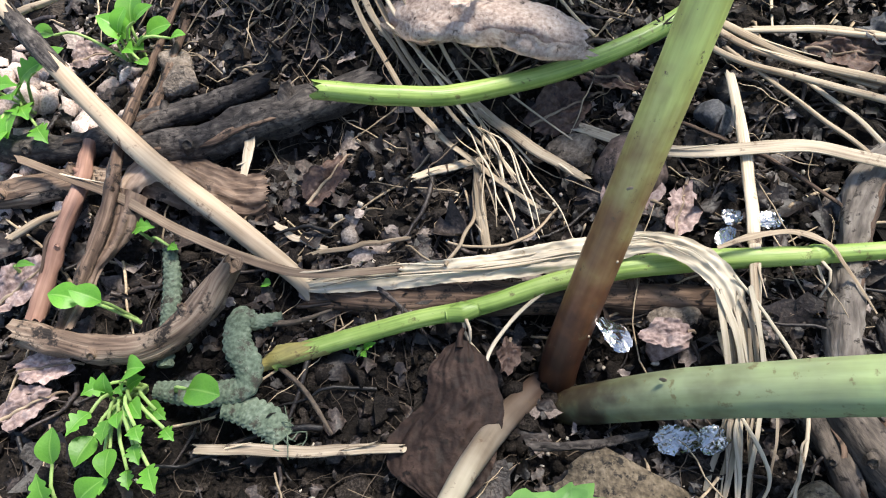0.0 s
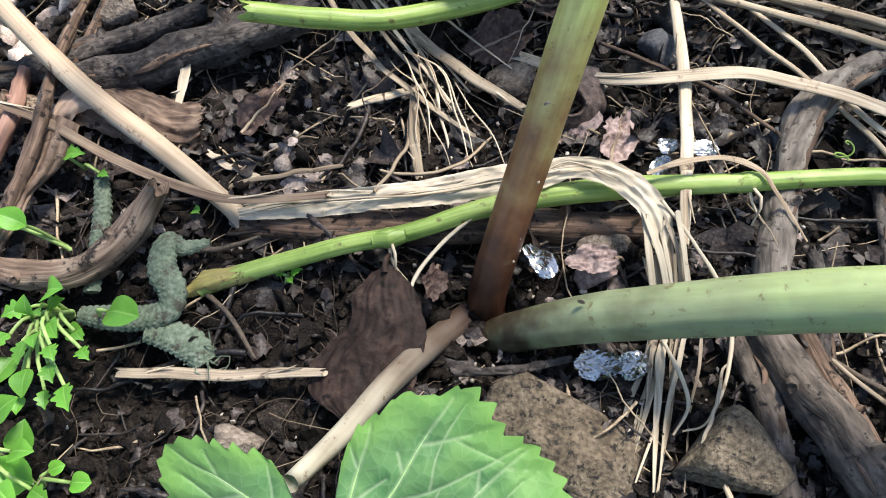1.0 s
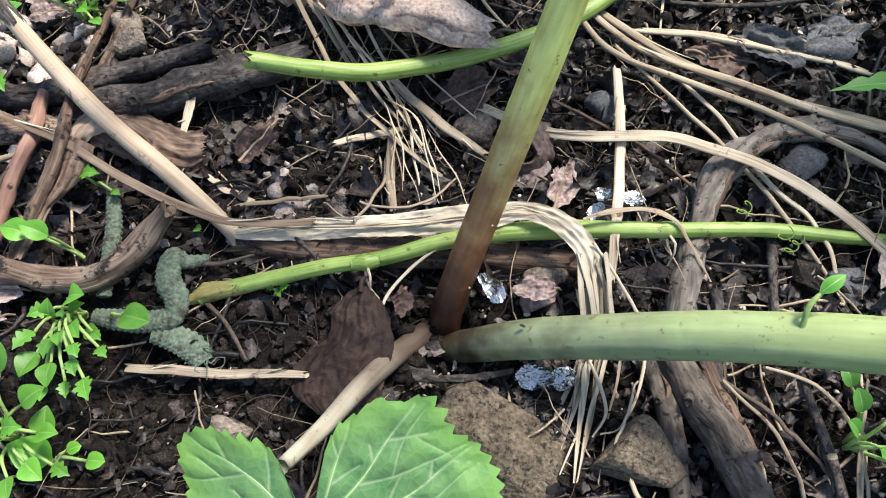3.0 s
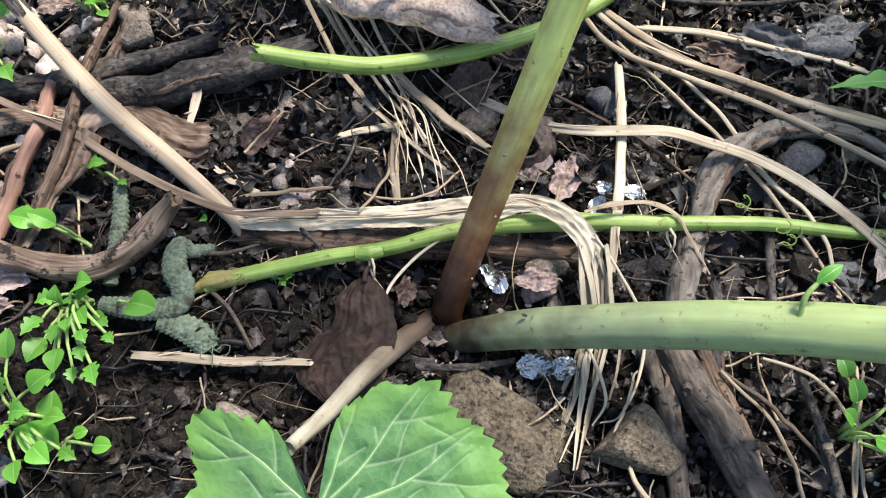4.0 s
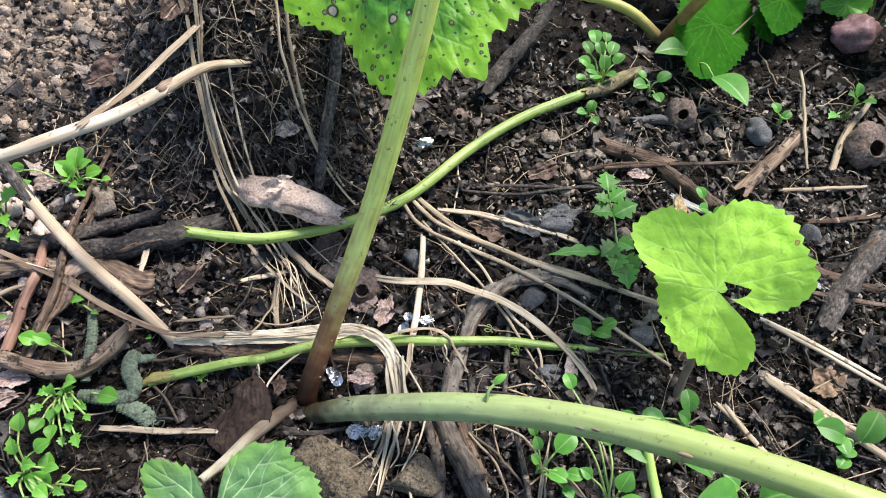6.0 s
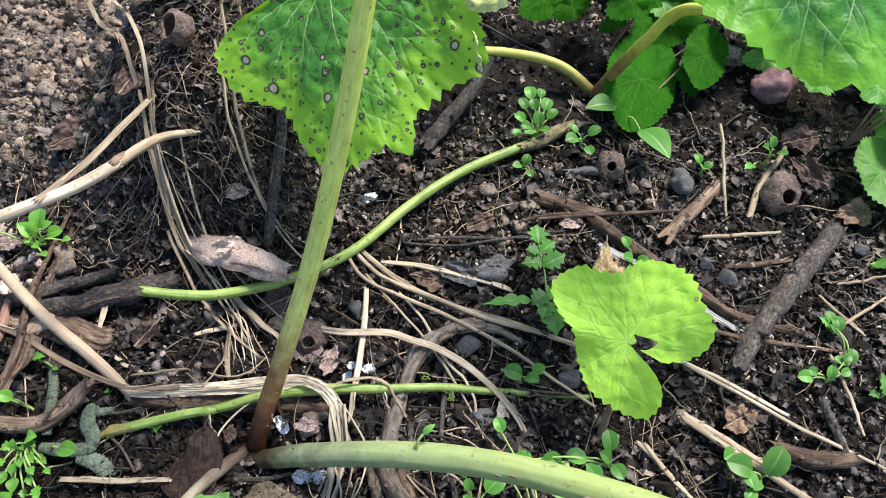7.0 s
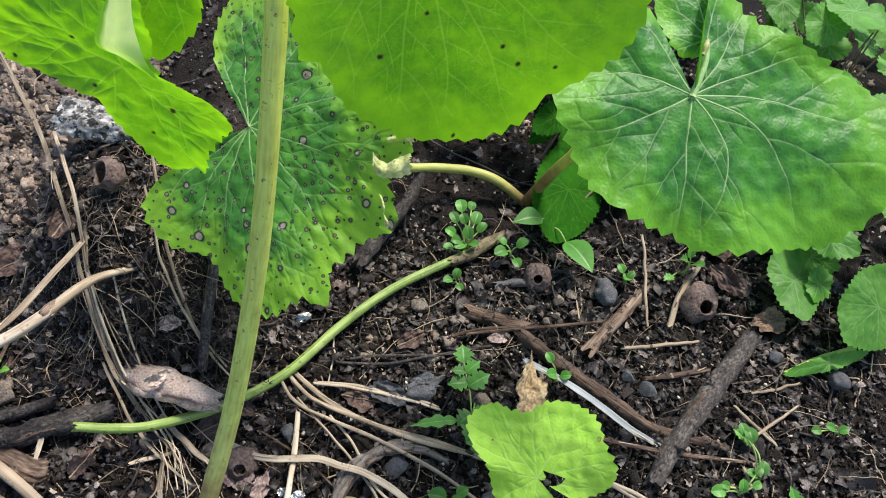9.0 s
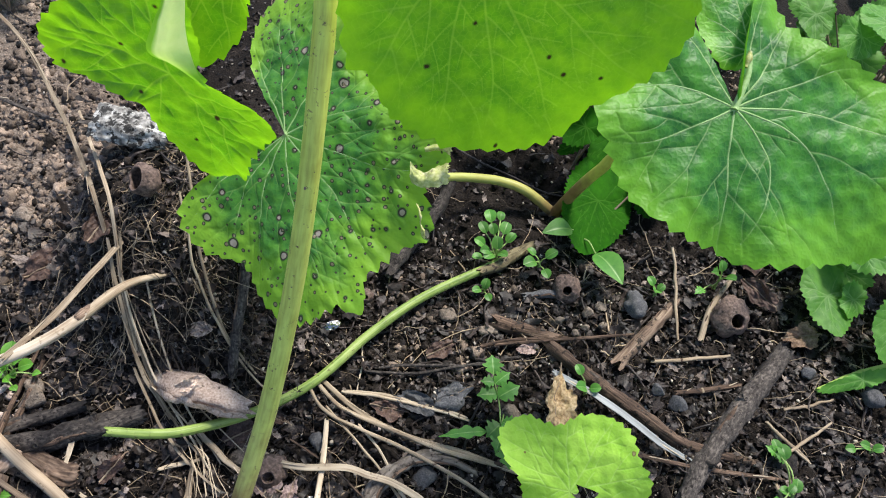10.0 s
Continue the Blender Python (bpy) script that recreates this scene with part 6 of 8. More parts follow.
STRAWS.append(([(38.55, 19.08, 0.00), (39.86, 17.66, -0.10), (41.08, 16.23, -0.10)], 0.13, 0.8, STRAW, "short dry stem"))
STRAWS.append(([(38.28, 14.62, 0.00), (38.84, 12.27, 0.00), (39.24, 9.33, -0.10)], 0.16, 0.6, STRAW, "dry stem lying on the soil"))
STRAWS.append(([(7.45, 1.91, 0.00), (8.53, 0.40, 0.00), (9.86, -0.89, 0.00), (11.14, -1.59, -0.10)], 0.11249999999999999, 0.8, STRAW, "thin curling pale root"))
STRAWS.append(([(10.45, 5.33, 0.10), (11.96, 3.88, 0.10), (12.69, 1.87, 0.00), (12.97, -0.64, -0.10)], 0.08750000000000001, 0.8, STRAW, "thin curling pale root"))
STRAWS.append(([(11.79, 5.87, 0.20), (13.28, 5.47, 0.30), (14.47, 3.77, 0.10), (14.14, 1.14, -0.10)], 0.08750000000000001, 0.8, GREYSTRAW, "thin wavy grey root"))
STRAWS.append(([(14.96, 5.64, 0.20), (14.45, 3.16, 0.10), (14.26, 0.84, 0.00), (14.63, -1.33, -0.10)], 0.075, 0.8, STRAW, "thin straight pale straw"))
STRAWS.append(([(13.02, 5.52, 0.10), (13.57, 3.10, 0.10), (13.99, 0.84, -0.10), (14.11, -0.81, -0.20)], 0.19999999999999998, 0.7, BARK, "grey dead stem under the stalk"))
STRAWS.append(([(6.82, 2.58, 0.10), (7.34, 3.80, 0.20), (7.63, 5.04, 0.30)], 0.0625, 0.8, PALE, "thin pale fibre by the rock"))
STRAWS.append(([(10.78, 3.82, 0.00), (11.53, 2.37, 0.00), (11.39, 0.91, 0.00), (12.12, -0.15, -0.10)], 0.0625, 0.9, PALE, "hair-thin curling pale fibre"))
STRAWS.append(([(15.05, 4.09, 0.20), (16.59, 2.71, 0.20), (17.69, 1.10, 0.00), (18.32, -0.23, -0.10)], 0.075, 0.8, STRAW, "thin pale straw among seedlings"))
STRAWS.append(([(17.52, 5.83, 0.20), (18.09, 3.41, 0.20), (18.18, 1.14, 0.00)], 0.08750000000000001, 0.8, GREYSTRAW, "thin grey straw among seedlings"))
for k, (line, r, flat, material, label) in enumerate(STRAWS):
    r = r * 0.8
    c, w = smooth_path(line, 14)
    sway = np.cumsum(rng.normal(0, 1, (14, 3)), 0)
    sway -= np.linspace(sway[0], sway[-1], 14)
    line = c + sway * np.array([0.075, 0.075, 0.03]) * (0.5 if r < 0.13 else 0.22)
    label = label if len(label.split()) > 3 else label + " on the soil"
    shape = dict(flat=flat, lump=0.11, grain=0.6, seg=12, ragged=1.2, seed=k, cup=0.25 if flat < 0.45 else 0)
    if r < 0.13:
        lying("dry_straw", line, [r * 0.85, r, r, r * 0.7], material, label, "straw", "dry straws", **shape)
        continue
    ob = thing("dry_straw", np.array(line).mean(0), label, "straw", "dry straws")
    part("stem", tube(line, [r * 0.85, r, r, r * 0.7], **shape), material, ob)
    c, w = smooth_path(line, 60)
    for g in (18 + k % 9, 41 + k % 7)[: (1 + (w[-1] > 7)) * (flat > 0.45 and k % 3 > 0)]:
        part("joint", tube(c[g - 1:g + 2], [r * 1.0, r * 1.12, r * 1.0], 12, n=6, flat=flat, cup=shape["cup"]), WOOD if k % 2 else STRAW, ob, "darker joint ring")
    for way in ((1, -1) if r > 0.16 else ()):
        s = c[44:56] if way > 0 else c[4:16]
        s = s + np.outer(np.linspace(0, 1, 12) ** 1.5, (0.25 * math.sin(k * way), 0.25 * math.cos(k), 0.25))
        part("split_fibre", tube(s, [r * 0.3, r * 0.22, r * 0.08], 5, n=10, flat=0.5), PALE, ob)

# drooping thin fibres by the limp straws
for k in range(10):
    s = np.array([(-2.00, 15.25, 0.80), (-1.12, 13.76, 0.70), (-0.60, 12.38, 0.50), (-0.01, 11.27, 0.30), (0.61, 10.68, 0.00)])
    j = rng.normal(size=6)
    s, w = smooth_path(s, 16)
    u = np.linspace(0, 1, 16)
    s = s + np.outer(0.4 + 0.6 * u, (0.7 * j[0], 0.45 * j[1], 0.12 * j[5])) + np.outer(np.sin(u * (4 + j[3]) + j[4]), (0.25, 0.14, 0.08)) + np.outer(np.sin(u * 13 + 3 * j[4]), (0.07, 0.05, 0.03))
    s = s[int(rng.integers(0, 6)): 16 - int(rng.integers(0, 6))]
    lying("straw_fibre", s, [0.02, 0.035, 0.03, 0.012], PALE if k % 2 else STRAW, "hair-thin pale straw fibre", "straw", "straw fibres", seg=5, n=24, flat=0.5)

# a loose sheaf of limp straws running towards the stalk
sheaf = np.array([(-7.44, 26.42, 9.87), (-6.77, 23.62, 7.49), (-5.42, 20.77, 4.23), (-3.24, 17.63, 1.32), (-0.22, 14.62, 0.20), (2.44, 12.18, 0.00)])
for k in range(4):
    j, cross = rng.normal(size=5), rng.normal(size=3)
    s, w = smooth_path(sheaf, 18)
    u = np.linspace(0, 1, 18)
    s = s + np.outer(1 - 0.3 * u, (0.75 * j[0], 0.5 * j[1], 0.12 * j[2])) + np.outer(np.sin(u * (4 + j[3]) + 3 * j[4]), (0.35, 0.2, 0.1)) + np.outer(u - 0.5, (1.3, 0.9, 0.2) * cross)
    s = s[int(rng.integers(0, 7)): 18 - int(rng.integers(0, 7))]
    r = rng.uniform(0.03, 0.085)
    lying("dry_straw", s, [r * 0.7, r, r, r * 0.5], (PALE, STRAW, GREYSTRAW)[k % 3], "limp pale straw in a loose sheaf", "straw", "dry straws", seg=8, n=30, flat=0.5, lump=0.1, seed=k)

# ---- sticks and roots ----
STICKS = []
STICKS.append(([(-21.44, 15.53, 0.10), (-18.94, 15.17, 0.10), (-16.44, 15.30, 0.10), (-14.34, 16.14, 0.20), (-12.06, 16.95, 0.20), (-9.58, 17.71, 0.60)], [0.55, 0.55, 0.5, 0.45, 0.4], BARK, "dark grey rough stick"))
STICKS.append(([(-14.45, 14.82, 0.20), (-11.85, 15.20, 0.30), (-9.74, 15.91, 0.55), (-7.82, 16.43, 0.76), (-5.72, 17.16, 0.93)], [0.6, 0.72, 0.75, 0.75, 0.6], BARK, "thick dark grey branch with rough bark"))
# tan wood on this brown stick, so its colour imitates the sun
STICKS.append(([(-20.61, 13.17, 0.00), (-18.59, 13.28, 0.00), (-16.48, 13.74, 0.00), (-14.80, 13.91, -0.10)], [0.5, 0.55, 0.55, 0.45], LIGHTWOOD, "weathered brown stick in the sun"))
STICKS.append(([(-15.77, 7.50, 0.80), (-14.59, 7.30, 0.60), (-13.03, 7.15, 0.40), (-11.48, 7.43, 0.40), (-10.30, 8.27, 0.60), (-9.59, 9.12, 1.00), (-9.08, 9.59, 1.40)], [0.42, 0.44, 0.48, 0.5, 0.5, 0.46, 0.36], LIGHTWOOD, "thick curved brown stem, split along its side"))
STICKS.append(([(-16.12, 8.32, 0.20), (-15.99, 9.89, 0.40), (-15.94, 11.58, 0.50), (-15.79, 13.18, 0.50), (-16.17, 15.54, 0.30)], [0.28, 0.3, 0.3, 0.26], REDSTEM, "reddish-brown dry stem"))
STICKS.append(([(-14.95, 7.71, 0.30), (-14.43, 9.76, 0.70), (-14.09, 11.96, 1.00), (-14.55, 15.15, 0.80), (-14.47, 18.55, 0.50), (-13.85, 22.10, 0.85)], [0.24, 0.24, 0.2, 0.16, 0.13], WOOD, "long thin brown stem leaning across"))
STICKS.append(([(-18.15, 11.39, 0.00), (-17.20, 12.03, 0.10), (-16.44, 12.37, 0.10)], [0.14, 0.15, 0.1], STRAW, "short pale dry stem"))
STICKS.append(([(-6.77, 9.39, -0.40), (-4.06, 9.27, -0.30), (-1.27, 9.38, -0.30), (1.66, 9.47, -0.30), (3.97, 9.41, -0.20), (5.70, 9.34, -0.20)], [0.45, 0.52, 0.55, 0.55, 0.52, 0.5], WOOD, "dark split piece of wood"))
STICKS.append(([(9.12, 6.98, -0.20), (9.40, 8.66, 0.00), (9.93, 10.89, 0.10), (10.70, 12.83, 0.20), (11.83, 14.19, 0.30), (13.30, 15.21, 0.20), (14.98, 15.70, 0.00), (16.43, 15.77, -0.20)], [0.5, 0.5, 0.45, 0.45, 0.45, 0.42, 0.4, 0.3], GREYROOT, "twisted grey woody root"))
STICKS.append(([(8.79, 6.19, -0.10), (9.55, 4.82, -0.10), (10.37, 3.70, -0.10), (11.10, 2.15, -0.10), (11.64, 1.14, -0.20)], [0.55, 0.62, 0.66, 0.66, 0.5], ROOTBARK, "thick grey-brown root running outward"))
STICKS.append(([(8.13, 6.02, -0.30), (8.66, 4.46, -0.30), (8.96, 2.64, -0.30), (9.03, 1.24, -0.30)], [0.36, 0.4, 0.36, 0.3], ROOTBARK, "dark brown root"))
STICKS.append(([(10.44, 8.56, -0.10), (10.49, 7.04, -0.10), (10.25, 4.89, -0.20), (10.35, 2.75, -0.30)], [0.2, 0.22, 0.2, 0.16], BARK, "thin grey root"))
STICKS.append(([(12.60, 12.70, -0.20), (12.48, 10.29, -0.10), (12.38, 7.91, -0.10)], [0.16, 0.18, 0.14], BARK, "thin grey dead stem"))
STICKS.append(([(-17.52, 21.0, 2.1), (-19.05, 20.0, 2.3), (-20.72, 18.78, 2.4), (-22.52, 17.77, 2.3), (-24.3, 16.78, 2.2)], [0.1, 0.15, 0.17, 0.18, 0.18], GREYSTRAW, "thin split grey twig across the stalk end"))
STICKS.append(([(0.88, 27.87, 7.60), (0.80, 24.97, 5.46), (0.41, 22.43, 3.42), (0.19, 20.05, 1.53)], [0.34, 0.36, 0.36, 0.3], BARK, "upright-lying purple-grey dead stem"))
STICKS.append(([(40.92, 24.45, 0.00), (38.31, 21.52, 0.10), (35.65, 18.59, 0.10), (33.13, 15.46, 0.00), (31.87, 13.50, -0.10)], [0.72, 0.78, 0.78, 0.72, 0.6], BARK, "thick grey-brown stick with dark flecks"))
STICKS.append(([(23.11, 24.35, -0.10), (26.14, 21.77, -0.10), (29.24, 19.39, -0.10), (32.27, 17.28, -0.20), (36.97, 16.12, -0.30)], [0.5, 0.56, 0.5, 0.42, 0.3], WOOD, "long brown buried stick"))
STICKS.append(([(28.15, 23.19, 0.00), (29.83, 24.97, 0.10), (31.58, 26.76, 0.10), (33.22, 28.67, 0.00)], [0.5, 0.48, 0.44, 0.36], LIGHTWOOD, "short tan-brown stick"))
STICKS.append(([(19.04, 26.13, -0.10), (21.21, 25.53, -0.10), (23.59, 25.00, -0.20)], [0.55, 0.55, 0.4], WOOD, "short brown bark piece"))
STICKS.append(([(10.51, 30.07, 0.50), (12.37, 32.74, 1.10), (14.07, 35.08, 1.90), (15.11, 37.43, 2.70)], [0.6, 0.6, 0.5, 0.4], BARK, "dark rotten stem leaning behind the leaf"))
STICKS.append(([(21.32, 28.57, -0.20), (22.88, 28.86, -0.10), (24.48, 28.91, -0.20)], [0.3, 0.34, 0.26], DARKSTONE, "short dark charred stick"))
STICKS.append(([(43.18, 21.86, -0.10), (46.05, 23.10, 0.00), (48.77, 23.90, 0.10)], [0.2, 0.26, 0.3], GREENSTEM, "pale green limp stem at the edge"))
STICKS.append(([(34.80, 25.59, -0.10), (35.79, 28.04, 0.50), (37.27, 29.97, 1.30), (37.72, 30.80, 1.70)], [0.24, 0.24, 0.2, 0.16], STRAW, "thick tan dead stalk with new shoots"))
STICKS.append(([(42.57, 29.72, 0.50), (45.85, 31.15, 1.10), (49.28, 33.71, 2.10), (51.32, 35.39, 2.70)], [0.14, 0.16, 0.14, 0.1], WOOD, "thin curved brown stem"))
STICKS.append(([(-14.54, 14.74, 0.10), (-13.88, 17.47, 0.30), (-13.47, 20.75, 0.57)], [0.2, 0.2, 0.14], WOOD, "thin brown stick"))
STICKS.append(([(37.01, 11.46, -0.10), (37.58, 9.27, -0.10), (38.10, 6.85, -0.20)], [0.25, 0.28, 0.22], BARK, "dark grey bark strip"))
STICKS.append(([(33.37, 8.21, -0.10), (35.51, 7.56, 0.00), (38.27, 7.69, -0.10)], [0.5, 0.55, 0.45], WOOD, "short reddish-brown rotten log"))
STICKS.append(([(10.12, 12.15, 0.00), (10.76, 13.64, 0.20), (12.92, 14.90, 0.30), (15.54, 15.20, 0.10), (17.44, 14.53, -0.20)], [0.3, 0.36, 0.36, 0.32, 0.2], GREYROOT, "looped grey root"))
STICKS.append(([(0.34, 4.76, -0.30), (1.96, 4.85, -0.20), (3.55, 5.20, -0.10)], [0.13, 0.14, 0.1], BARK, "thin grey twig"))
STICKS.append(([(-7.55, 6.89, -0.10), (-6.56, 6.12, 0.00), (-5.57, 4.87, -0.10)], [0.08, 0.08, 0.05], FIBRE, "thin brown root"))
STICKS.append(([(-9.11, 8.36, -0.10), (-7.38, 8.27, 0.10), (-6.03, 8.68, 0.20)], [0.1, 0.09, 0.05], FIBRE, "forked grey twig"))
STICKS.append(([(17.82, 23.97, 0.00), (20.11, 24.59, 0.00), (24.31, 25.09, 0.00)], [0.14, 0.15, 0.1], WOOD, "thin brown twig"))
STICKS.append(([(9.25, 8.18, -0.30), (10.16, 5.57, -0.20), (11.33, 2.88, -0.20)], [0.3, 0.34, 0.3], WOOD, "dark brown root"))
for k, (line, r, material, label) in enumerate(STICKS):
    line = [(x, y, z - 0.3 * min(r) * (z < 1.0)) for x, y, z in line]
    label = label if len(label.split()) > 3 else label + " on the soil"
    ob = thing("stick", np.array(line).mean(0), label, "stick", "sticks and roots")
    part("wood", tube(line, r, lump=0.1 if material in (PALE, STRAW, GREENSTEM, BLEACHED) else 0.34, grain=1.7, seg=20, seed=k, ragged=0.8), material, ob)
    if max(r) < 0.18:
        continue
    c, w = smooth_path(line, 50)
    d, side, lift = frames(c)
    rr = knots(r, 50)
    for g, way in ((12 + k % 8, 1), (33 + k % 9, -1)):
        at = c[g] + 0.75 * rr[g] * (0.6 * way * side[g] + 0.8 * lift[g])
        if material in (PALE, GREENSTEM, BLEACHED):
            continue
        part("knot", tube([at, at + rr[g] * (0.35 * way * side[g] + 0.45 * lift[g] + 0.15 * d[g])], [rr[g] * 0.5, rr[g] * 0.36, rr[g] * 0.22], 12, n=6, lump=0.3, ragged=0.5), material, ob)
    s = c[6:44] + 0.93 * rr[6:44, None] * (math.sin(k) * side[6:44] * 0.7 + 0.75 * lift[6:44])
    part("bark_strip", tube(s[::6] + 0.06 * rng.normal(size=s[::6].shape), [rr[20] * 0.08, rr[20] * 0.3, rr[20] * 0.26, rr[20] * 0.06], 8, flat=0.3, lump=0.4, seed=k), BARK if material is WOOD else WOOD, ob, "loose strip of bark")

# matted hair roots beside the straws
for k in range(70):
    c = np.array((-3.4, 22.6, 0.2)) + rng.normal(size=3) * np.array([2.6, 2.4, 0.35])
    n, a = 6, rng.uniform(0, TAU)
    h = a + np.cumsum(rng.normal(0, 0.7, n))
    s = np.stack([c[0] + np.cumsum(np.cos(h)) * 0.6, c[1] + np.cumsum(np.sin(h)) * 0.6, c[2] + rng.normal(0, 0.25, n)], 1)
    s[:, 2] += [bank(a, b) for a, b in s[:, :2]]
    lying("hair_root", s, [0.02, 0.03, 0.012], FIBRE if k % 3 else GREYSTRAW, "thin brown hair root in a mat", "root", "hair roots", seg=5, n=16)

# ---- dead leaves, stones, scraps ----
DEADLEAVES = []
DEADLEAVES.append(((-6.94, 13.61, 0.00), (1.0, 0.75), 60, 10, 0.6, DEAD, "dark torn dead leaf"))
DEADLEAVES.append(((1.23, 16.39, 0.10), (1.25, 0.95), 30, 15, 0.5, DEAD, "dark purple-brown torn dead leaf"))
DEADLEAVES.append(((2.91, 17.79, 0.16), (1.1, 0.8), -20, 0, 0.6, DEAD, "brown dead leaf under the stem"))
DEADLEAVES.append(((3.55, 13.41, -0.10), (1.3, 1.1), 80, 0, 0.4, PINK, "pinkish-brown dry leaf"))
DEADLEAVES.append(((5.01, 12.34, 0.00), (1.0, 0.6), 75, 20, 0.8, PINK, "pale pink dry curled leaf"))
DEADLEAVES.append(((-0.42, 7.35, 0.10), (0.6, 0.4), 80, 35, 0.5, DEAD, "small dark leaf scrap on edge"))
DEADLEAVES.append(((23.08, 19.34, 0.90), (2.2, 1.5), 80, 30, 1.1, LITTAN, "tan crumpled dead leaf standing up"))
DEADLEAVES.append(((42.71, 26.08, 0.30), (1.5, 1.1), 10, 20, 0.7, TAN, "brown torn dead leaf"))
DEADLEAVES.append(((40.07, 29.63, 0.40), (1.7, 1.0), -50, 30, 0.8, DEAD, "dark reddish dead leaf"))
DEADLEAVES.append(((40.08, 32.89, 0.30), (1.6, 1.2), 20, 10, 0.6, DEAD, "dark brown dead leaf in the shade"))
DEADLEAVES.append(((-14.99, 28.07, 1.53), (1.9, 1.3), 35, 10, 0.6, DEAD, "large dark purple dead leaf"))
DEADLEAVES.append(((-8.18, 26.64, 9.49), (1.3, 0.9), 70, 20, 0.9, DEAD, "dark folded dead leaf"))
DEADLEAVES.append(((15.37, 19.69, -0.10), (1.3, 0.9), 10, 0, 0.5, DARKSTONE, "black wet dead leaf"))
DEADLEAVES.append(((11.29, 18.80, -0.10), (1.3, 0.8), -10, 8, 0.6, DEAD, "black wet dead leaf"))
DEADLEAVES.append(((14.75, 23.54, 0.00), (1.2, 0.7), 30, 18, 0.9, DEAD, "curled dark dead leaf"))
DEADLEAVES.append(((-1.78, 21.99, 4.40), (0.8, 0.6), 20, 10, 0.6, GREYLEAF, "grey lacy dead leaf"))
DEADLEAVES.append(((-14.05, -0.53, 0.10), (1.6, 1.3), 30, 5, 0.4, DARKSTONE, "dull dark leaf in the shade"))
DEADLEAVES.append(((19.59, 0.31, 0.00), (1.3, 1.0), -40, 10, 0.6, DEAD, "dark purple dead leaf"))
DEADLEAVES.append(((-17.11, 9.64, 0.00), (1.1, 0.9), 50, 10, 0.5, PINK, "pinkish dry leaf scrap in the sun"))
DEADLEAVES.append(((-17.64, 19.77, -0.10), (0.9, 0.7), 20, 5, 0.5, PINK, "pale dry leaf scrap in the sun"))
DEADLEAVES.append(((-15.29, 6.66, 0.00), (1.1, 0.6), 10, 10, 0.7, PINK, "pinkish dry leaf scrap"))
DEADLEAVES.append(((-15.62, 5.38, -0.10), (1.0, 0.7), 30, 0, 0.6, PINK, "pale pink bark scrap"))
DEADLEAVES.append(((16.34, 0.39, 0.50), (1.0, 0.5), 30, 30, 1.2, GREYLEAF, "pale grey-blue dry folded leaf"))
DEADLEAVES.append(((13.86, 0.00, 0.10), (1.0, 0.4), -35, 10, 0.9, GREYLEAF, "pale grey dry leaf strip"))
DEADLEAVES.append(((31.35, 9.92, -0.10), (1.2, 0.9), 30, 5, 0.7, TAN, "lacy tan dead leaf"))
DEADLEAVES.append(((23.14, 11.55, 0.10), (1.0, 0.9), 60, 15, 0.5, DEAD, "dark purple dead leaf by the young stem"))
DEADLEAVES.append(((21.34, 23.99, -0.10), (0.8, 0.5), 10, 5, 0.5, PINK, "pink dry leaf scrap"))
DEADLEAVES.append(((4.24, 8.01, 0.40), (0.8, 0.5), 10, 0, 0.4, PINK, "pink dry flake"))
DEADLEAVES.append(((13.20, 19.13, 0.10), (1.7, 0.8), -15, 5, 0.7, DARKSTONE, "black wet folded leaf"))
DEADLEAVES.append(((15.73, 19.96, 0.00), (1.4, 0.8), 30, 0, 0.6, DARKSTONE, "black wet dead leaf"))
for k, (at, size, turn, tilt, curl, material, label) in enumerate(DEADLEAVES):
    label = label if len(label.split()) > 3 else label + " on the soil"
    ob = thing("dead_leaf", at, label, "dead leaf", "dead leaves")
    v, f, uv = crumpled(at, size, k + 2, turn, tilt, curl, 0.35, 0.16)
    part("blade", (v, f, uv), material, ob)
    foot, out = v[1 + 15 * 68], v[1 + 15 * 68] - v[0]
    part("leaf_stalk", tube([foot - 0.1 * out, foot + 0.12 * out, foot + (0.3 * out[0], 0.3 * out[1], -0.25)], [0.06, 0.05, 0.04], 6, n=8), BROWNPET, ob, "short dry leaf stalk")
    if max(size) < 0.9:
        continue
    ring, rows = 68, (15, 12, 9, 6, 3)
    rib = [v[1 + i * ring] for i in rows] + [v[0]] + [v[1 + i * ring + ring // 2] for i in rows[::-1]]
    part("midrib", tube(np.array(rib) + (0, 0, 0.02), [0.02, 0.04, 0.06, 0.07], 6, n=22), BROWNPET if k % 3 else STRAW, ob, "thin raised midrib")


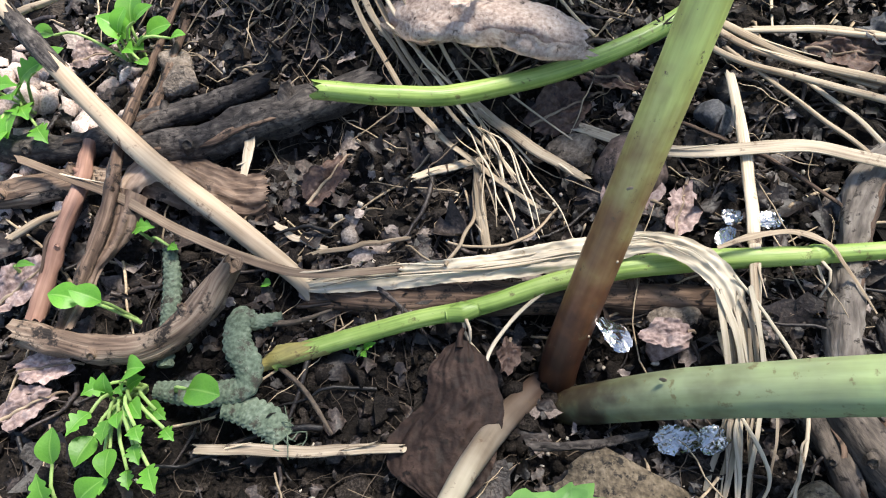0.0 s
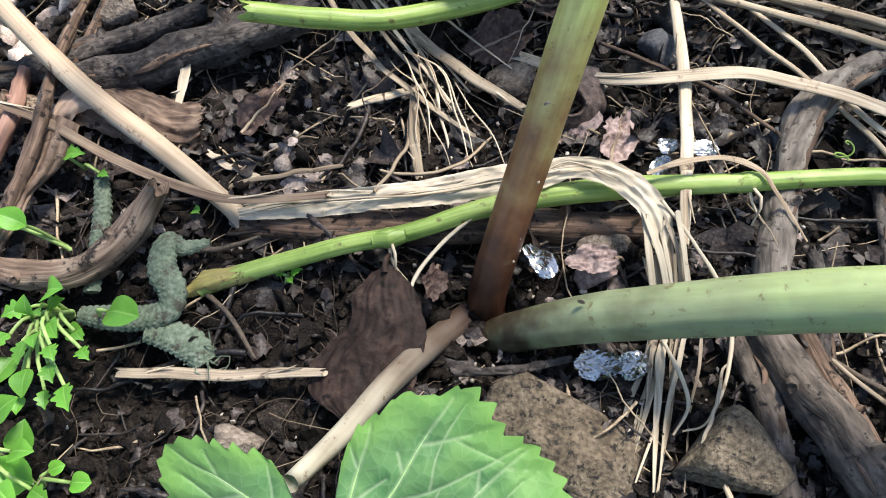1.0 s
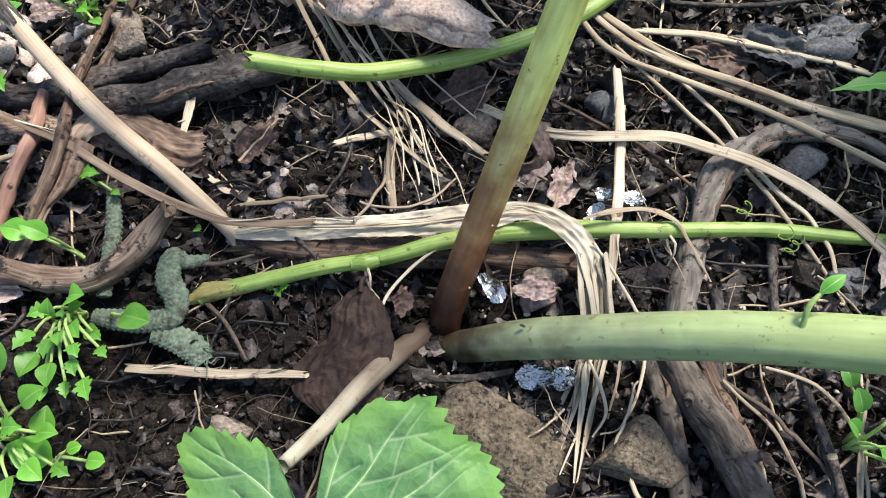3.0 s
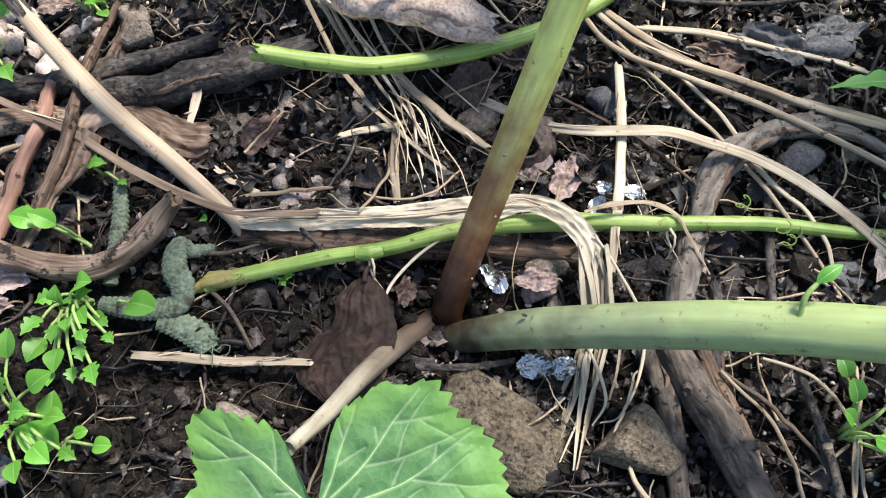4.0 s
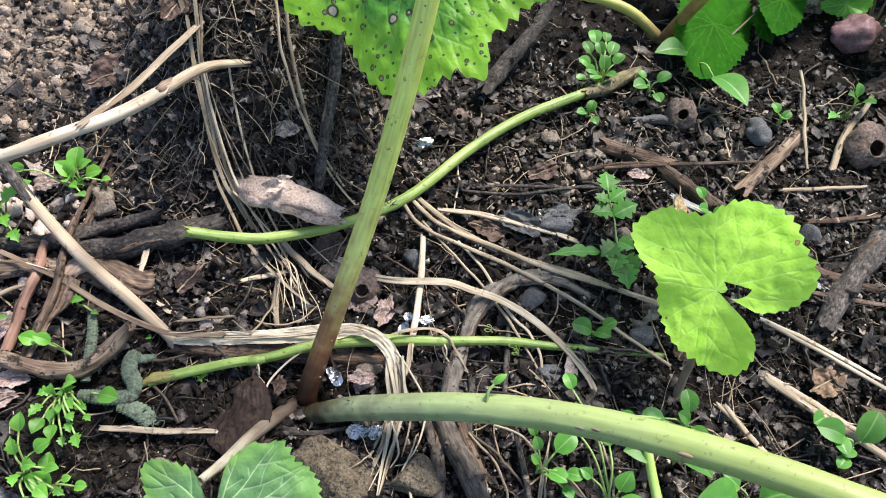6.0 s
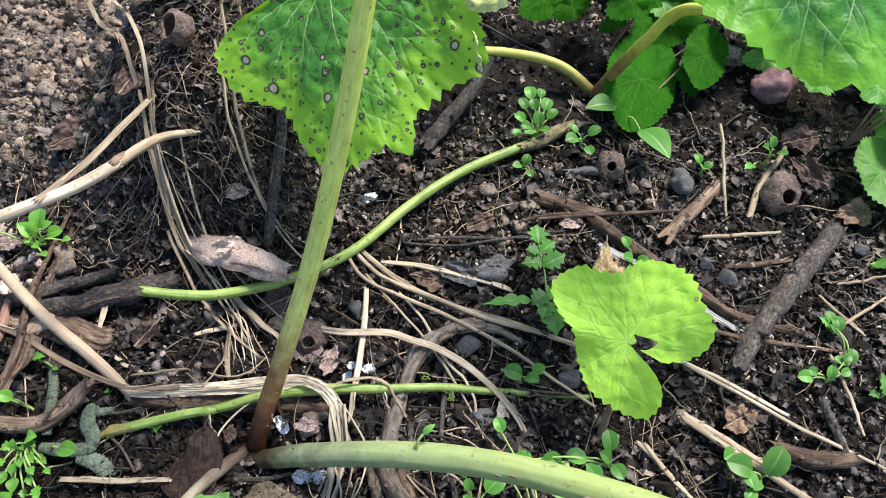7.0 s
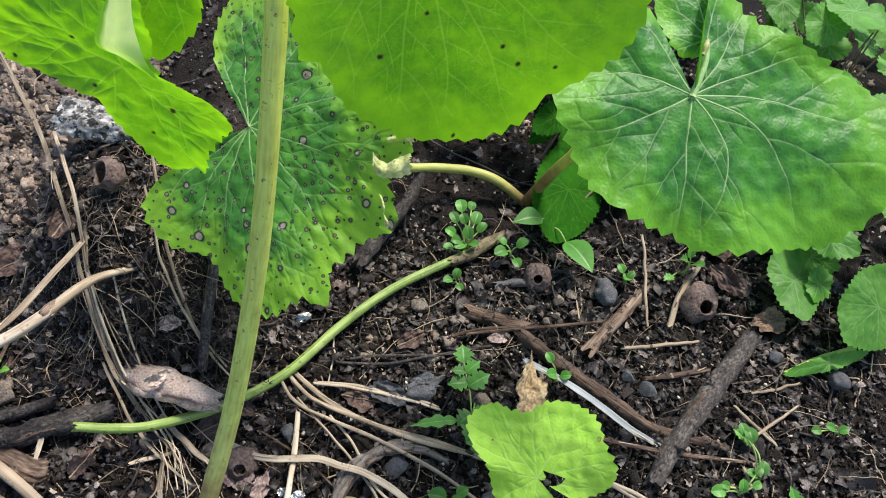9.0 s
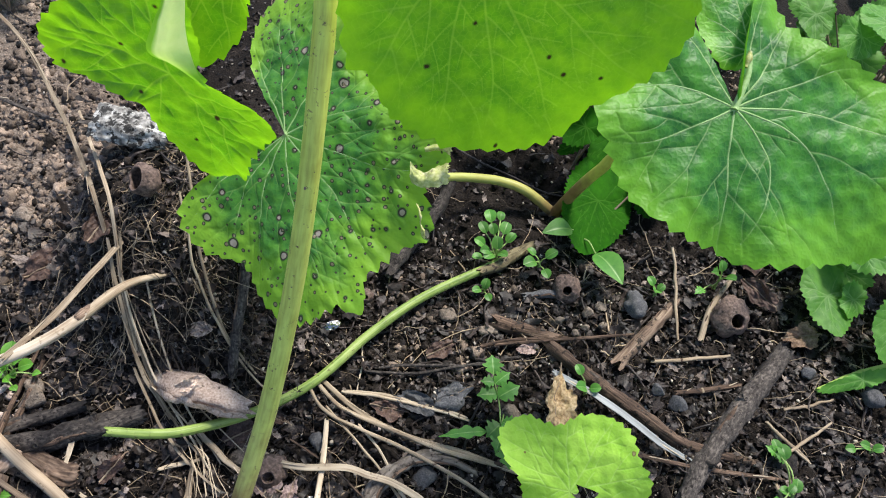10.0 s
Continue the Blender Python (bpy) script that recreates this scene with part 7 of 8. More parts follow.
def ridged_leaf():
    ob = thing("dead_leaf", (-2.0, 5.2, -0.5), "large dark brown dead leaf with wavy ridges beside the stalk", "dead leaf", "dead leaves")
    rows = [[(-2.26, 7.54, 0.30), (-1.82, 7.64, 0.52), (-1.40, 7.50, 0.30)], [(-2.77, 6.77, 0.30), (-1.84, 6.75, 0.57), (-0.91, 6.95, 0.40)], [(-2.81, 5.94, 0.20), (-1.70, 5.89, 0.52), (-0.55, 6.03, 0.40)], [(-3.58, 5.21, 0.00), (-1.92, 5.18, 0.37), (-0.48, 5.40, 0.30)],
            [(-3.89, 4.57, -0.10), (-2.04, 4.41, 0.27), (-0.65, 4.62, 0.20)], [(-3.72, 3.85, -0.10), (-2.02, 3.74, 0.22), (-0.80, 3.93, 0.10)], [(-2.93, 3.36, 0.00), (-1.99, 3.16, 0.27), (-1.25, 3.31, 0.10)], [(-2.17, 3.01, 0.10), (-1.85, 2.94, 0.32), (-1.63, 3.04, 0.10)]]
    part("blade", sheet(rows, 110, 70, 0.16, 2.6, 0.05, 5, 0.9), REDLEAF, ob)
    part("leaf_stalk", tube([(-1.82, 7.4, 0.55), (-1.8, 7.8, 0.6), (-1.7, 8.05, 0.45)], [0.12, 0.09, 0.07], 8, n=8, lump=0.3), REDLEAF, ob, "short dry leaf stalk")


ridged_leaf()


def rolled_leaf():
    ob = thing("rolled_dead_leaf", (-2.35, 20.18, -0.50), "pale grey-brown dead leaf rolled into a tube", "dead leaf")
    line = np.array([(-4.94, 19.50, 1.60), (-2.66, 18.67, 2.60), (-0.18, 17.83, 2.90), (2.00, 17.27, 2.50)])
    c, w = smooth_path(line, 46)
    d, side, lift = frames(c)
    r = knots([0.75, 1.05, 1.15, 1.1, 1.0, 0.9, 0.62], 46)
    turns = np.linspace(-0.6, TAU * 1.12, 40)
    v, uv = [], []
    for i in range(46):
        for a in turns:
            tear = 0.45 * max(0.0, noise.noise(Vector((w[i] * 1.5, 0, 4)))) if a > TAU * 0.95 else 0
            k = r[i] * (0.82 + 0.04 * a) * (1 + 0.26 * noise.noise(Vector((math.cos(a) * 1.2, math.sin(a) * 1.2, w[i] * 0.7))) + 0.05 * noise.noise(Vector((math.cos(a) * 3, math.sin(a) * 3, w[i] * 2))) + 0.05 * noise.noise(Vector((math.cos(a) * 7, math.sin(a) * 7, w[i] * 5))))
            end = max(0, 2 - i) + max(0, i - 43)
            v.append(c[i] + k * math.cos(a - tear) * side[i] + 0.66 * k * math.sin(a - tear) * lift[i] + d[i] * 0.45 * noise.noise(Vector((a * 2, i // 44, 7))) * end)
            uv.append((w[i], a))
    part("roll", (v, [(i * 40 + j, i * 40 + j + 1, (i + 1) * 40 + j + 1, (i + 1) * 40 + j) for i in range(45) for j in range(39)], uv), ROLLED, ob)
    part("torn_flap", crumpled((-1.90, 18.20, 4.20), (0.75, 0.6), 4, 35, 60, 0.9, 0.6, 0.2), ROLLED, ob, "torn upstanding flap")


rolled_leaf()


def curled_leaf():
    ob = thing("curled_dead_leaf", (-12.04, 13.98, -0.50), "brown curled dead leaf, its fold coloured pale as sunlit", "dead leaf")
    blade = [[(-13.85, 15.49, 0.30), (-13.49, 13.87, 0.50), (-13.53, 13.00, 0.20)], [(-12.68, 15.02, 0.30), (-12.15, 13.62, 0.50), (-12.01, 12.48, 0.00)], [(-11.52, 14.50, 0.20), (-11.05, 13.20, 0.40), (-11.10, 12.22, -0.20)], [(-10.37, 14.05, 0.20), (-10.03, 12.85, 0.20), (-10.20, 12.06, -0.40)], [(-9.49, 13.87, 0.20), (-9.20, 12.84, 0.20), (-9.58, 12.06, -0.40)], [(-9.10, 13.78, 0.10), (-8.84, 12.95, 0.20), (-9.09, 12.27, -0.30)]]
    part("blade", sheet(blade, 110, 56, 0.2, 1.8, 0.16, 8, 1.3), CURLED, ob)
    fold = [[(-14.44, 13.05, 0.40), (-14.00, 12.76, 0.60), (-13.82, 12.72, 0.40)], [(-14.28, 13.95, 0.40), (-13.50, 13.26, 0.80), (-13.37, 12.98, 0.50)], [(-13.62, 14.60, 0.50), (-13.05, 13.79, 0.80), (-12.93, 13.34, 0.50)], [(-12.99, 14.71, 0.40), (-12.58, 13.91, 0.60), (-12.34, 13.21, 0.40)]]
    part("fold", sheet(fold, 50, 30, 0.10, 1.8, 0.10, 11, 0.8), FOLDLIT, ob, "fold coloured pale as sunlit")
    sheath = [[(-14.50, 13.22, 0.50), (-13.63, 12.80, 0.80), (-13.10, 12.71, 0.40)], [(-14.40, 11.80, 0.50), (-13.56, 11.52, 0.80), (-13.14, 11.58, 0.40)], [(-14.49, 10.75, 0.40), (-13.76, 10.60, 0.70), (-13.53, 10.98, 0.30)], [(-14.55, 9.86, 0.40), (-14.18, 9.81, 0.60), (-14.06, 9.99, 0.40)], [(-14.62, 8.87, 0.40), (-14.26, 8.79, 0.60), (-14.18, 8.87, 0.40)], [(-14.91, 7.87, 0.40), (-14.52, 7.76, 0.60), (-14.44, 7.88, 0.40)]]
    part("sheath", sheet(sheath, 90, 30, 0.10, 2.4, 0.12, 14, 0.6), CURLED, ob, "brown drooping sheath narrowing to a stem")


curled_leaf()


def bleached_stem():
    ob = thing("bleached_stem", (-9.0, 18.5, 0.0), "thick bleached dry stem, tan beyond a brown joint", "dry stalk")
    white = np.array([(-14.80, 14.67, 9.60), (-12.34, 15.73, 10.00), (-10.84, 16.71, 10.00), (-9.54, 17.52, 10.00), (-8.27, 18.54, 10.00), (-7.19, 19.76, 9.90)])
    tan = np.array([(-7.19, 19.76, 9.90), (-6.13, 21.87, 9.20), (-5.35, 23.30, 8.30), (-4.05, 24.40, 7.40), (-2.58, 25.26, 6.60)])
    part("white_length", tube(white, [0.30, 0.35, 0.35, 0.34, 0.33], 18, lump=0.1, grain=0.5, ragged=0.9, seed=2), BLEACHED, ob)
    part("joint", tube([white[-2] + (white[-1] - white[-2]) * 0.86, white[-1], white[-1] + (tan[1] - tan[0]) * 0.2], [0.33, 0.37, 0.33], 16, n=12, lump=0.3, ragged=0.8), LIGHTWOOD, ob, "brown ragged joint")
    part("tan_length", tube(tan, [0.33, 0.32, 0.27, 0.2, 0.1], 16, lump=0.12, grain=0.6, seed=5), STRAW, ob, "tan length beyond the joint")


bleached_stem()

STONES = []
STONES.append(((3.46, 2.89, -0.30), (3.0, 1.9, 0.95), -5, RUST, "large flat brown rock beside the stalk", 4))
STONES.append(((7.67, 2.87, -0.30), (1.8, 1.5, 0.9), 20, RUST, "brown lumpy stone under the straws", 3))
STONES.append(((-5.87, 2.36, -0.30), (1.1, 0.9, 0.5), 0, STONE, "tan stone half in the soil", 2))
STONES.append(((-13.30, 18.15, 0.10), (1.0, 0.85, 0.7), 15, STONE, "pale pinkish round stone", 2))
STONES.append(((4.55, 8.66, -0.20), (0.9, 0.6, 0.5), 0, STONE, "grey stone by the foil", 3))
STONES.append(((4.38, 7.85, -0.20), (0.7, 0.5, 0.5), 10, PINK, "pinkish stone chip", 3))
STONES.append(((1.58, 14.81, -0.20), (0.9, 0.7, 0.5), 0, STONE, "dull brown stone", 1))
STONES.append(((15.24, 26.55, -0.10), (0.8, 0.65, 0.4), 10, STONE, "beige flat stone", 3))
STONES.append(((29.96, 28.22, 0.00), (0.9, 1.1, 0.8), 0, DARKSTONE, "rounded dark grey stone", 1))
STONES.append(((38.79, 38.31, 0.40), (1.9, 1.5, 1.2), 10, surface_material("purple_stone", [(0.05, 0.022, 0.026), (0.10, 0.05, 0.055), (0.15, 0.09, 0.09)], 700, 90, 0.55, 0.3), "smooth dark purple round stone", 0))
STONES.append(((36.10, 41.51, 0.20), (1.0, 0.9, 0.8), 0, STONE, "brown-grey round stone", 0))
STONES.append(((26.15, 27.44, -0.10), (0.5, 0.45, 0.4), 0, STONE, "small pale stone", 2))
STONES.append(((27.17, 27.85, -0.10), (0.5, 0.5, 0.4), 30, STONE, "small pale stone", 2))
STONES.append(((27.33, 26.42, -0.20), (0.45, 0.4, 0.3), 60, STONE, "small pale stone", 2))
STONES.append(((25.85, 26.09, -0.20), (0.4, 0.35, 0.3), 20, STONE, "small grey stone", 2))
STONES.append(((23.90, 26.57, -0.20), (0.5, 0.4, 0.3), 0, STONE, "small grey stone", 2))
STONES.append(((25.15, 25.57, -0.20), (0.35, 0.3, 0.25), 0, STONE, "small tan stone", 2))
STONES.append(((20.07, 22.48, -0.20), (0.5, 0.4, 0.4), 0, STONE, "small pale pinkish stone", 2))
STONES.append(((19.99, 19.14, -0.10), (0.8, 0.7, 0.5), 0, STONE, "pale lumpy stone behind the young leaf", 2))
STONES.append(((15.72, 19.64, -0.30), (0.9, 0.6, 0.4), 0, DARKSTONE, "dark flat stone", 2))
STONES.append(((42.92, 23.25, -0.20), (0.7, 0.6, 0.4), 0, DARKSTONE, "dark grey stone", 2))
STONES.append(((47.14, 21.40, -0.10), (0.8, 0.8, 0.6), 0, DARKSTONE, "dark blue-grey stone", 1))
STONES.append(((32.29, 20.23, -0.20), (0.8, 0.7, 0.5), 0, DARKSTONE, "dark grey lumpy stone", 2))
STONES.append(((30.96, 21.26, -0.20), (0.6, 0.5, 0.4), 0, DARKSTONE, "dark stone", 2))
STONES.append(((-13.77, 19.23, 0.08), (0.9, 0.8, 0.6), 20, STONE, "pale grey-pink round stone", 2))
STONES.append(((-19.51, 33.69, -0.20), (1.1, 0.8, 0.5), 0, STONE, "reddish-tan clod", 2))
STONES.append(((-11.20, 27.73, 6.22), (0.7, 0.6, 0.4), 0, STONE, "tan clod", 2))
STONES.append(((15.03, 9.13, -0.30), (1.0, 0.7, 0.5), 0, DARKSTONE, "dark blue-grey stone", 2))
STONES.append(((20.74, 12.20, -0.20), (1.1, 0.8, 0.6), 20, DARKSTONE, "grey stone with pale crust", 2))
STONES.append(((14.06, 13.92, -0.20), (0.9, 0.8, 0.5), 0, DARKSTONE, "dark stone inside a looped root", 2))
STONES.append(((15.52, 19.31, -0.20), (1.2, 0.6, 0.5), 0, DARKSTONE, "dark grey lump", 1))
STONES.append(((18.31, 25.47, -0.20), (0.9, 0.6, 0.4), 0, STONE, "grey-tan stone", 2))
STONES.append(((6.59, 16.12, -0.20), (0.9, 0.7, 0.5), 0, DARKSTONE, "dark grey stone under the straw", 2))
STONES.append(((10.22, 12.57, -0.30), (0.9, 0.8, 0.5), 0, DARKSTONE, "dark stone under the root", 2))
STONES.append(((0.60, 2.00, -0.30), (0.9, 0.8, 0.5), 40, DARKSTONE, "dark wet clod", 2))
for k, (at, size, turn, material, label, flats) in enumerate(STONES):
    label = label if len(label.split()) > 3 else label + " in the soil"
    single("stone", stone(at, size, k, 4 if size[0] > 1.6 else 3, 0.34, turn, flats + 5 if flats > 1 else flats), material, label, "stone", "stones")

for k, (at, r, tilt, turn, label) in enumerate((((37.27, 27.33, 0.40), 1.55, 42, 10, "hollow brown nutshell with a round gnawed hole"), ((24.56, 29.32, 0.00), 1.2, 40, -10, "grey-brown weathered nutshell with a small hole"),
                                               ((-5.14, 28.81, 11.90), 1.1, 48, -60, "old dark nutshell, broken open, half in the soil"), ((3.55, 13.9, 0.00), 1.2, 42, 10, "purplish-brown nutshell with a round hole"), ((8.80, 27.84, -0.20), 0.6, 40, 0, "small reddish-brown broken nutshell"))):
    single("nutshell", nutshell(at, r, tilt, turn, (0.36, 0.3, 0.7, 0.32, 0.32)[k], k), SHELL, label, "nutshell", "nutshells")

for k, (at, size, turn) in enumerate((((2.70, 7.93, 0.10), (0.85, 0.45, 0.7), -55), ((4.35, 5.01, -0.20), (0.85, 0.5, 0.7), 5), ((5.31, 5.08, -0.20), (0.6, 0.5, 0.6), 30), ((7.57, 11.91, 0.00), (0.6, 0.35, 0.4), 0),
                                      ((6.59, 24.81, 0.37), (0.75, 0.4, 0.4), 20), ((6.54, 12.09, 0.00), (0.4, 0.4, 0.4), 10), ((6.26, 11.38, -0.10), (0.5, 0.35, 0.4), 60))):
    single("foil_scrap", foil(at, [0.8 * v for v in size], k + 3, turn, 17), FOIL, "crumpled scrap of silver foil, partly dirty", "foil", "foil scraps", smooth=False)


def knit_cord():
    ob = thing("knit_cord", (-8.78, 7.17, -0.50), "dirty pale green knitted cord, bent and frayed", "cord")

    def knit(line, radius, flat=0.7):
        v, f, uv, at = tube(line, radius, 40, n=150, flat=flat)
        c, w = smooth_path(line, 150)
        d, side, lift = frames(c)
        n = 150 * 40
        ring, j = np.repeat(np.arange(150), 40), np.tile(np.arange(40), 150)
        stitch = 0.075 * np.abs(np.sin(w[ring] * 14 + 1.2 * np.abs(np.sin(j * TAU / 40 * 7)) * 2)) * np.abs(np.sin(j * TAU / 40 * 7)) ** 0.5
        out = v[:n] - c[ring]
        out /= np.linalg.norm(out, axis=1)[:, None] + 1e-9
        v = v.copy()
        v[:n] += out * stitch[:, None]
        return v, f, uv

    part("length", knit([(-7.65, 8.53, 0.0), (-8.38, 8.25, 0.2), (-8.83, 8.28, 0.5), (-8.66, 7.31, 0.7), (-8.21, 6.63, 0.6), (-8.36, 6.06, 0.4), (-9.3, 5.88, 0.2), (-10.26, 5.91, 0.1), (-11.35, 6.02, 0.0)], [0.12, 0.24, 0.38, 0.42, 0.39, 0.36, 0.36, 0.34, 0.22], 0.5), CORD, ob)
    part("length", knit([(-8.94, 5.47, 0.2), (-8.12, 5.36, 0.2), (-7.4, 5.06, 0.1), (-7.05, 4.65, -0.1)], [0.28, 0.42, 0.46, 0.36], 0.36), CORD, ob, "frayed flat end")
    part("length", knit([(-12.13, 11.01, -0.1), (-11.72, 9.73, -0.1), (-11.48, 8.32, -0.1), (-11.27, 6.79, -0.1)], [0.2, 0.28, 0.28, 0.22], 0.5), CORD, ob)
    for k in range(10):
        a = np.array((-7.1, 4.75, 0.0)) + rng.normal(0, 0.3, 3) * (1, 1, 0.2)
        part("loose_thread", tube([a, a + rng.normal(0, 0.25, 3) * (1, 1, 0.5) + (0.2, -0.15, 0.05), a + rng.normal(0, 0.35, 3) * (1, 1, 0.3) + (0.35, -0.3, -0.1)], [0.03, 0.025, 0.015], 5, n=8), CORD, ob)


knit_cord()

def bark_chip():
    ob = thing("bark_chip", (-7.21, 33.14, 10.5), "rotten bark piece with a white flaking crust", "bark")
    part("bark", tube([(-9.77, 33.37, 11.5), (-7.21, 33.14, 11.6), (-4.64, 32.91, 10.9)], [0.85, 0.95, 0.7], 26, flat=0.45, lump=0.35, grain=1.6, seed=9, ragged=0.8), BARK, ob)
    crust = surface_material("white_crust", [(0.06, 0.055, 0.05), (0.30, 0.285, 0.26), (0.66, 0.65, 0.62)], 220, 190, 0.8, 0.5, 0.001, stain=((0.022, 0.02, 0.018), 0.72, 170))
    rows = [[(-9.99, 32.44, 11.60), (-9.77, 33.18, 12.20), (-9.45, 34.71, 12.20)], [(-8.65, 32.05, 11.60), (-8.21, 32.88, 12.50), (-8.36, 34.59, 12.30)], [(-7.13, 31.86, 11.50), (-6.78, 32.64, 12.50), (-7.02, 34.43, 12.20)], [(-5.80, 31.83, 11.30), (-5.45, 32.48, 12.30), (-5.69, 34.21, 12.00)], [(-4.71, 31.90, 11.20), (-4.47, 32.42, 12.00), (-4.79, 33.78, 11.70)]]
    part("crust", sheet(rows, 70, 36, 0.2, 1.4, 0.16, 6, 2.0, 1.2), crust, ob, "white and grey flaking crust")


bark_chip()

# ---- small green plants ----
def seedling(base, leaves, label, kinds=("round",), group="seedlings", wide=0.8, stalk=0.065):
    ob = thing("seedling", base, label, "seedling", group)
    b = np.array(base)
    for k, (x, y, z, size) in enumerate(leaves):
        mid = np.array([x, y, z])
        out = mid - b
        out[2] *= 0.25
        out = out / (np.linalg.norm(out) + 1e-6) if np.linalg.norm(out[:2]) > 0.25 else np.array([math.cos(k * 2.4), math.sin(k * 2.4), 0.2])
        root, tip = mid - out * size / 2, mid + out * size / 2 + (0, 0, 0.12 * size * math.sin(k * 1.7))
        foot = b + np.array([0.12 * math.cos(k * 2), 0.12 * math.sin(k * 2), 0.05])
        knee = foot * 0.45 + root * 0.55 + (0, 0, 0.25 * np.linalg.norm(root - foot))
        part("stalk", tube([foot, knee, root], [stalk * 1.2, stalk, stalk * 0.8], 6, n=10), SEEDSTALK, ob)
        kind = kinds[k % len(kinds)]
        part("leaf", small_leaf(root, tip, size * (wide if kind != "narrow" else 0.28), 0.14, kind, k), WEEDLEAF if base[0] < 0 else SEEDLING, ob)
    return ob


PATCH = "small bright green seedling with rounded leaves"
seedling((-12.02, 6.14, -0.50), [(-11.17, 6.12, 1.70, 1.05), (-12.71, 4.56, 1.30, 0.88), (-11.74, 4.34, 1.50, 0.81), (-10.75, 4.91, 1.90, 0.77), (-10.37, 4.17, 2.10, 0.67), (-9.68, 4.28, 1.70, 0.60), (-11.54, 3.52, 1.30, 0.88), (-10.42, 3.67, 1.90, 0.67), (-9.98, 3.09, 1.50, 0.91), (-12.56, 3.88, 0.90, 0.97), (-12.71, 5.66, 1.10, 0.80), (-11.57, 5.58, 1.50, 0.69), (-11.29, 4.63, 1.70, 0.59), (-10.17, 4.87, 1.50, 0.54), (-10.94, 3.12, 1.10, 0.59), (-11.77, 2.96, 0.90, 0.54)], "bright green leafy weed with lobed and rounded leaves", ("oval", "lobed", "lobed"))
seedling((-12.93, 1.67, -0.50), [(-13.35, 3.94, 1.30, 1.04), (-13.37, 2.73, 1.10, 0.96), (-11.57, 2.72, 1.70, 1.00), (-11.95, 1.70, 1.70, 1.05), (-10.81, 1.64, 1.50, 0.86), (-12.66, 0.98, 1.10, 0.93), (-11.06, 0.51, 1.30, 0.97), (-10.39, 0.63, 0.90, 0.73), (-11.90, -0.07, 0.90, 0.82)], "leafy bright green weed with oval leaves", ("oval", "lobed"))
seedling((-12.34, 5.48, -0.50), [(-12.34, 5.84, 1.10, 0.82), (-11.25, 5.85, 1.30, 0.78), (-10.57, 5.08, 1.10, 0.71), (-11.90, 4.83, 0.90, 0.71)], PATCH, ("oval", "lobed"))
seedling((-10.93, 5.99, -0.50), [(-9.14, 5.62, 1.30, 1.23)], "single round seedling leaf over the cord", ("round",))
seedling((-12.80, 8.41, -0.50), [(-14.55, 8.63, 1.10, 1.12), (-13.70, 8.59, 1.30, 0.98)], PATCH, ("oval",))
seedling((-13.05, 11.43, -0.50), [(-12.88, 11.46, 0.50, 0.89), (-11.73, 10.81, 0.30, 0.50)], PATCH, ("lobed",))
seedling((-8.57, 9.69, -0.50), [(-8.33, 9.61, 0.10, 0.44)], "tiny green sprout in the soil", ("round",))
seedling((-5.05, 7.52, -0.50), [(-5.31, 7.58, 0.00, 0.42), (-4.68, 7.60, 0.00, 0.46), (-4.83, 7.30, 0.00, 0.31)], "tiny green sprout in the soil", ("lobed",))
seedling((-11.38, 1.02, -0.50), [(-11.84, 1.12, 0.50, 1.46), (-9.54, 1.04, 0.50, 0.72), (-11.50, 2.12, 0.70, 1.04), (-10.47, 1.40, 0.40, 0.52)], PATCH, ("oval", "round"))
seedling((-15.99, 19.70, -0.50), [(-15.68, 20.28, 1.30, 1.06), (-14.65, 20.33, 1.50, 0.96), (-15.69, 19.31, 1.10, 0.83), (-15.28, 19.14, 0.90, 0.74), (-14.64, 18.61, 0.70, 0.65), (-13.37, 19.68, 0.90, 0.70), (-19.05, 19.93, 1.10, 0.94)], "bright green seedlings in a patch of sun", ("round", "oval"))
seedling((-19.58, 17.28, -0.50), [(-19.73, 17.13, 1.20, 1.52), (-19.18, 16.78, 1.00, 1.39), (-18.53, 17.75, 1.40, 1.45), (-19.07, 15.67, 1.00, 1.55), (-18.51, 16.07, 1.00, 1.30), (-19.26, 14.75, 1.00, 1.35), (-17.64, 15.19, 0.90, 1.10), (-18.24, 18.52, 1.20, 1.41)], "sunlit clump of bright green seedlings", ("lobed", "oval"))
seedling((-17.60, 10.08, -0.50), [(-16.64, 9.95, 0.70, 1.05)], "pale green curled shoot", ("narrow",))
seedling((17.62, 11.80, -0.50), [(16.76, 11.91, 0.70, 1.37), (17.99, 11.53, 0.70, 1.11), (18.42, 12.21, 0.80, 0.92)], PATCH)
seedling((14.32, 3.67, -0.50), [(13.76, 5.41, 1.50, 0.71), (13.98, 4.67, 1.50, 0.76), (13.92, 3.94, 1.10, 0.70), (15.53, 4.84, 1.50, 1.46), (15.17, 3.09, 1.10, 1.16), (15.99, 3.16, 1.30, 0.98), (15.75, 2.42, 0.70, 0.75)], PATCH)
seedling((18.15, 2.30, -0.50), [(15.78, 8.27, 1.50, 0.98), (15.72, 6.09, 1.50, 1.01), (17.69, 5.33, 1.90, 1.28), (18.59, 3.01, 1.70, 1.36), (18.83, 1.75, 1.50, 1.57), (16.53, 3.29, 1.50, 0.80)], PATCH, ("round", "oval"))
seedling((21.94, 4.71, -0.50), [(19.17, 4.42, 2.30, 1.77), (22.35, 3.85, 2.10, 1.87), (21.12, 5.53, 2.10, 1.45), (22.27, 4.93, 1.90, 0.98)], "seedling with broad oval leaves under the stalk", ("oval",))
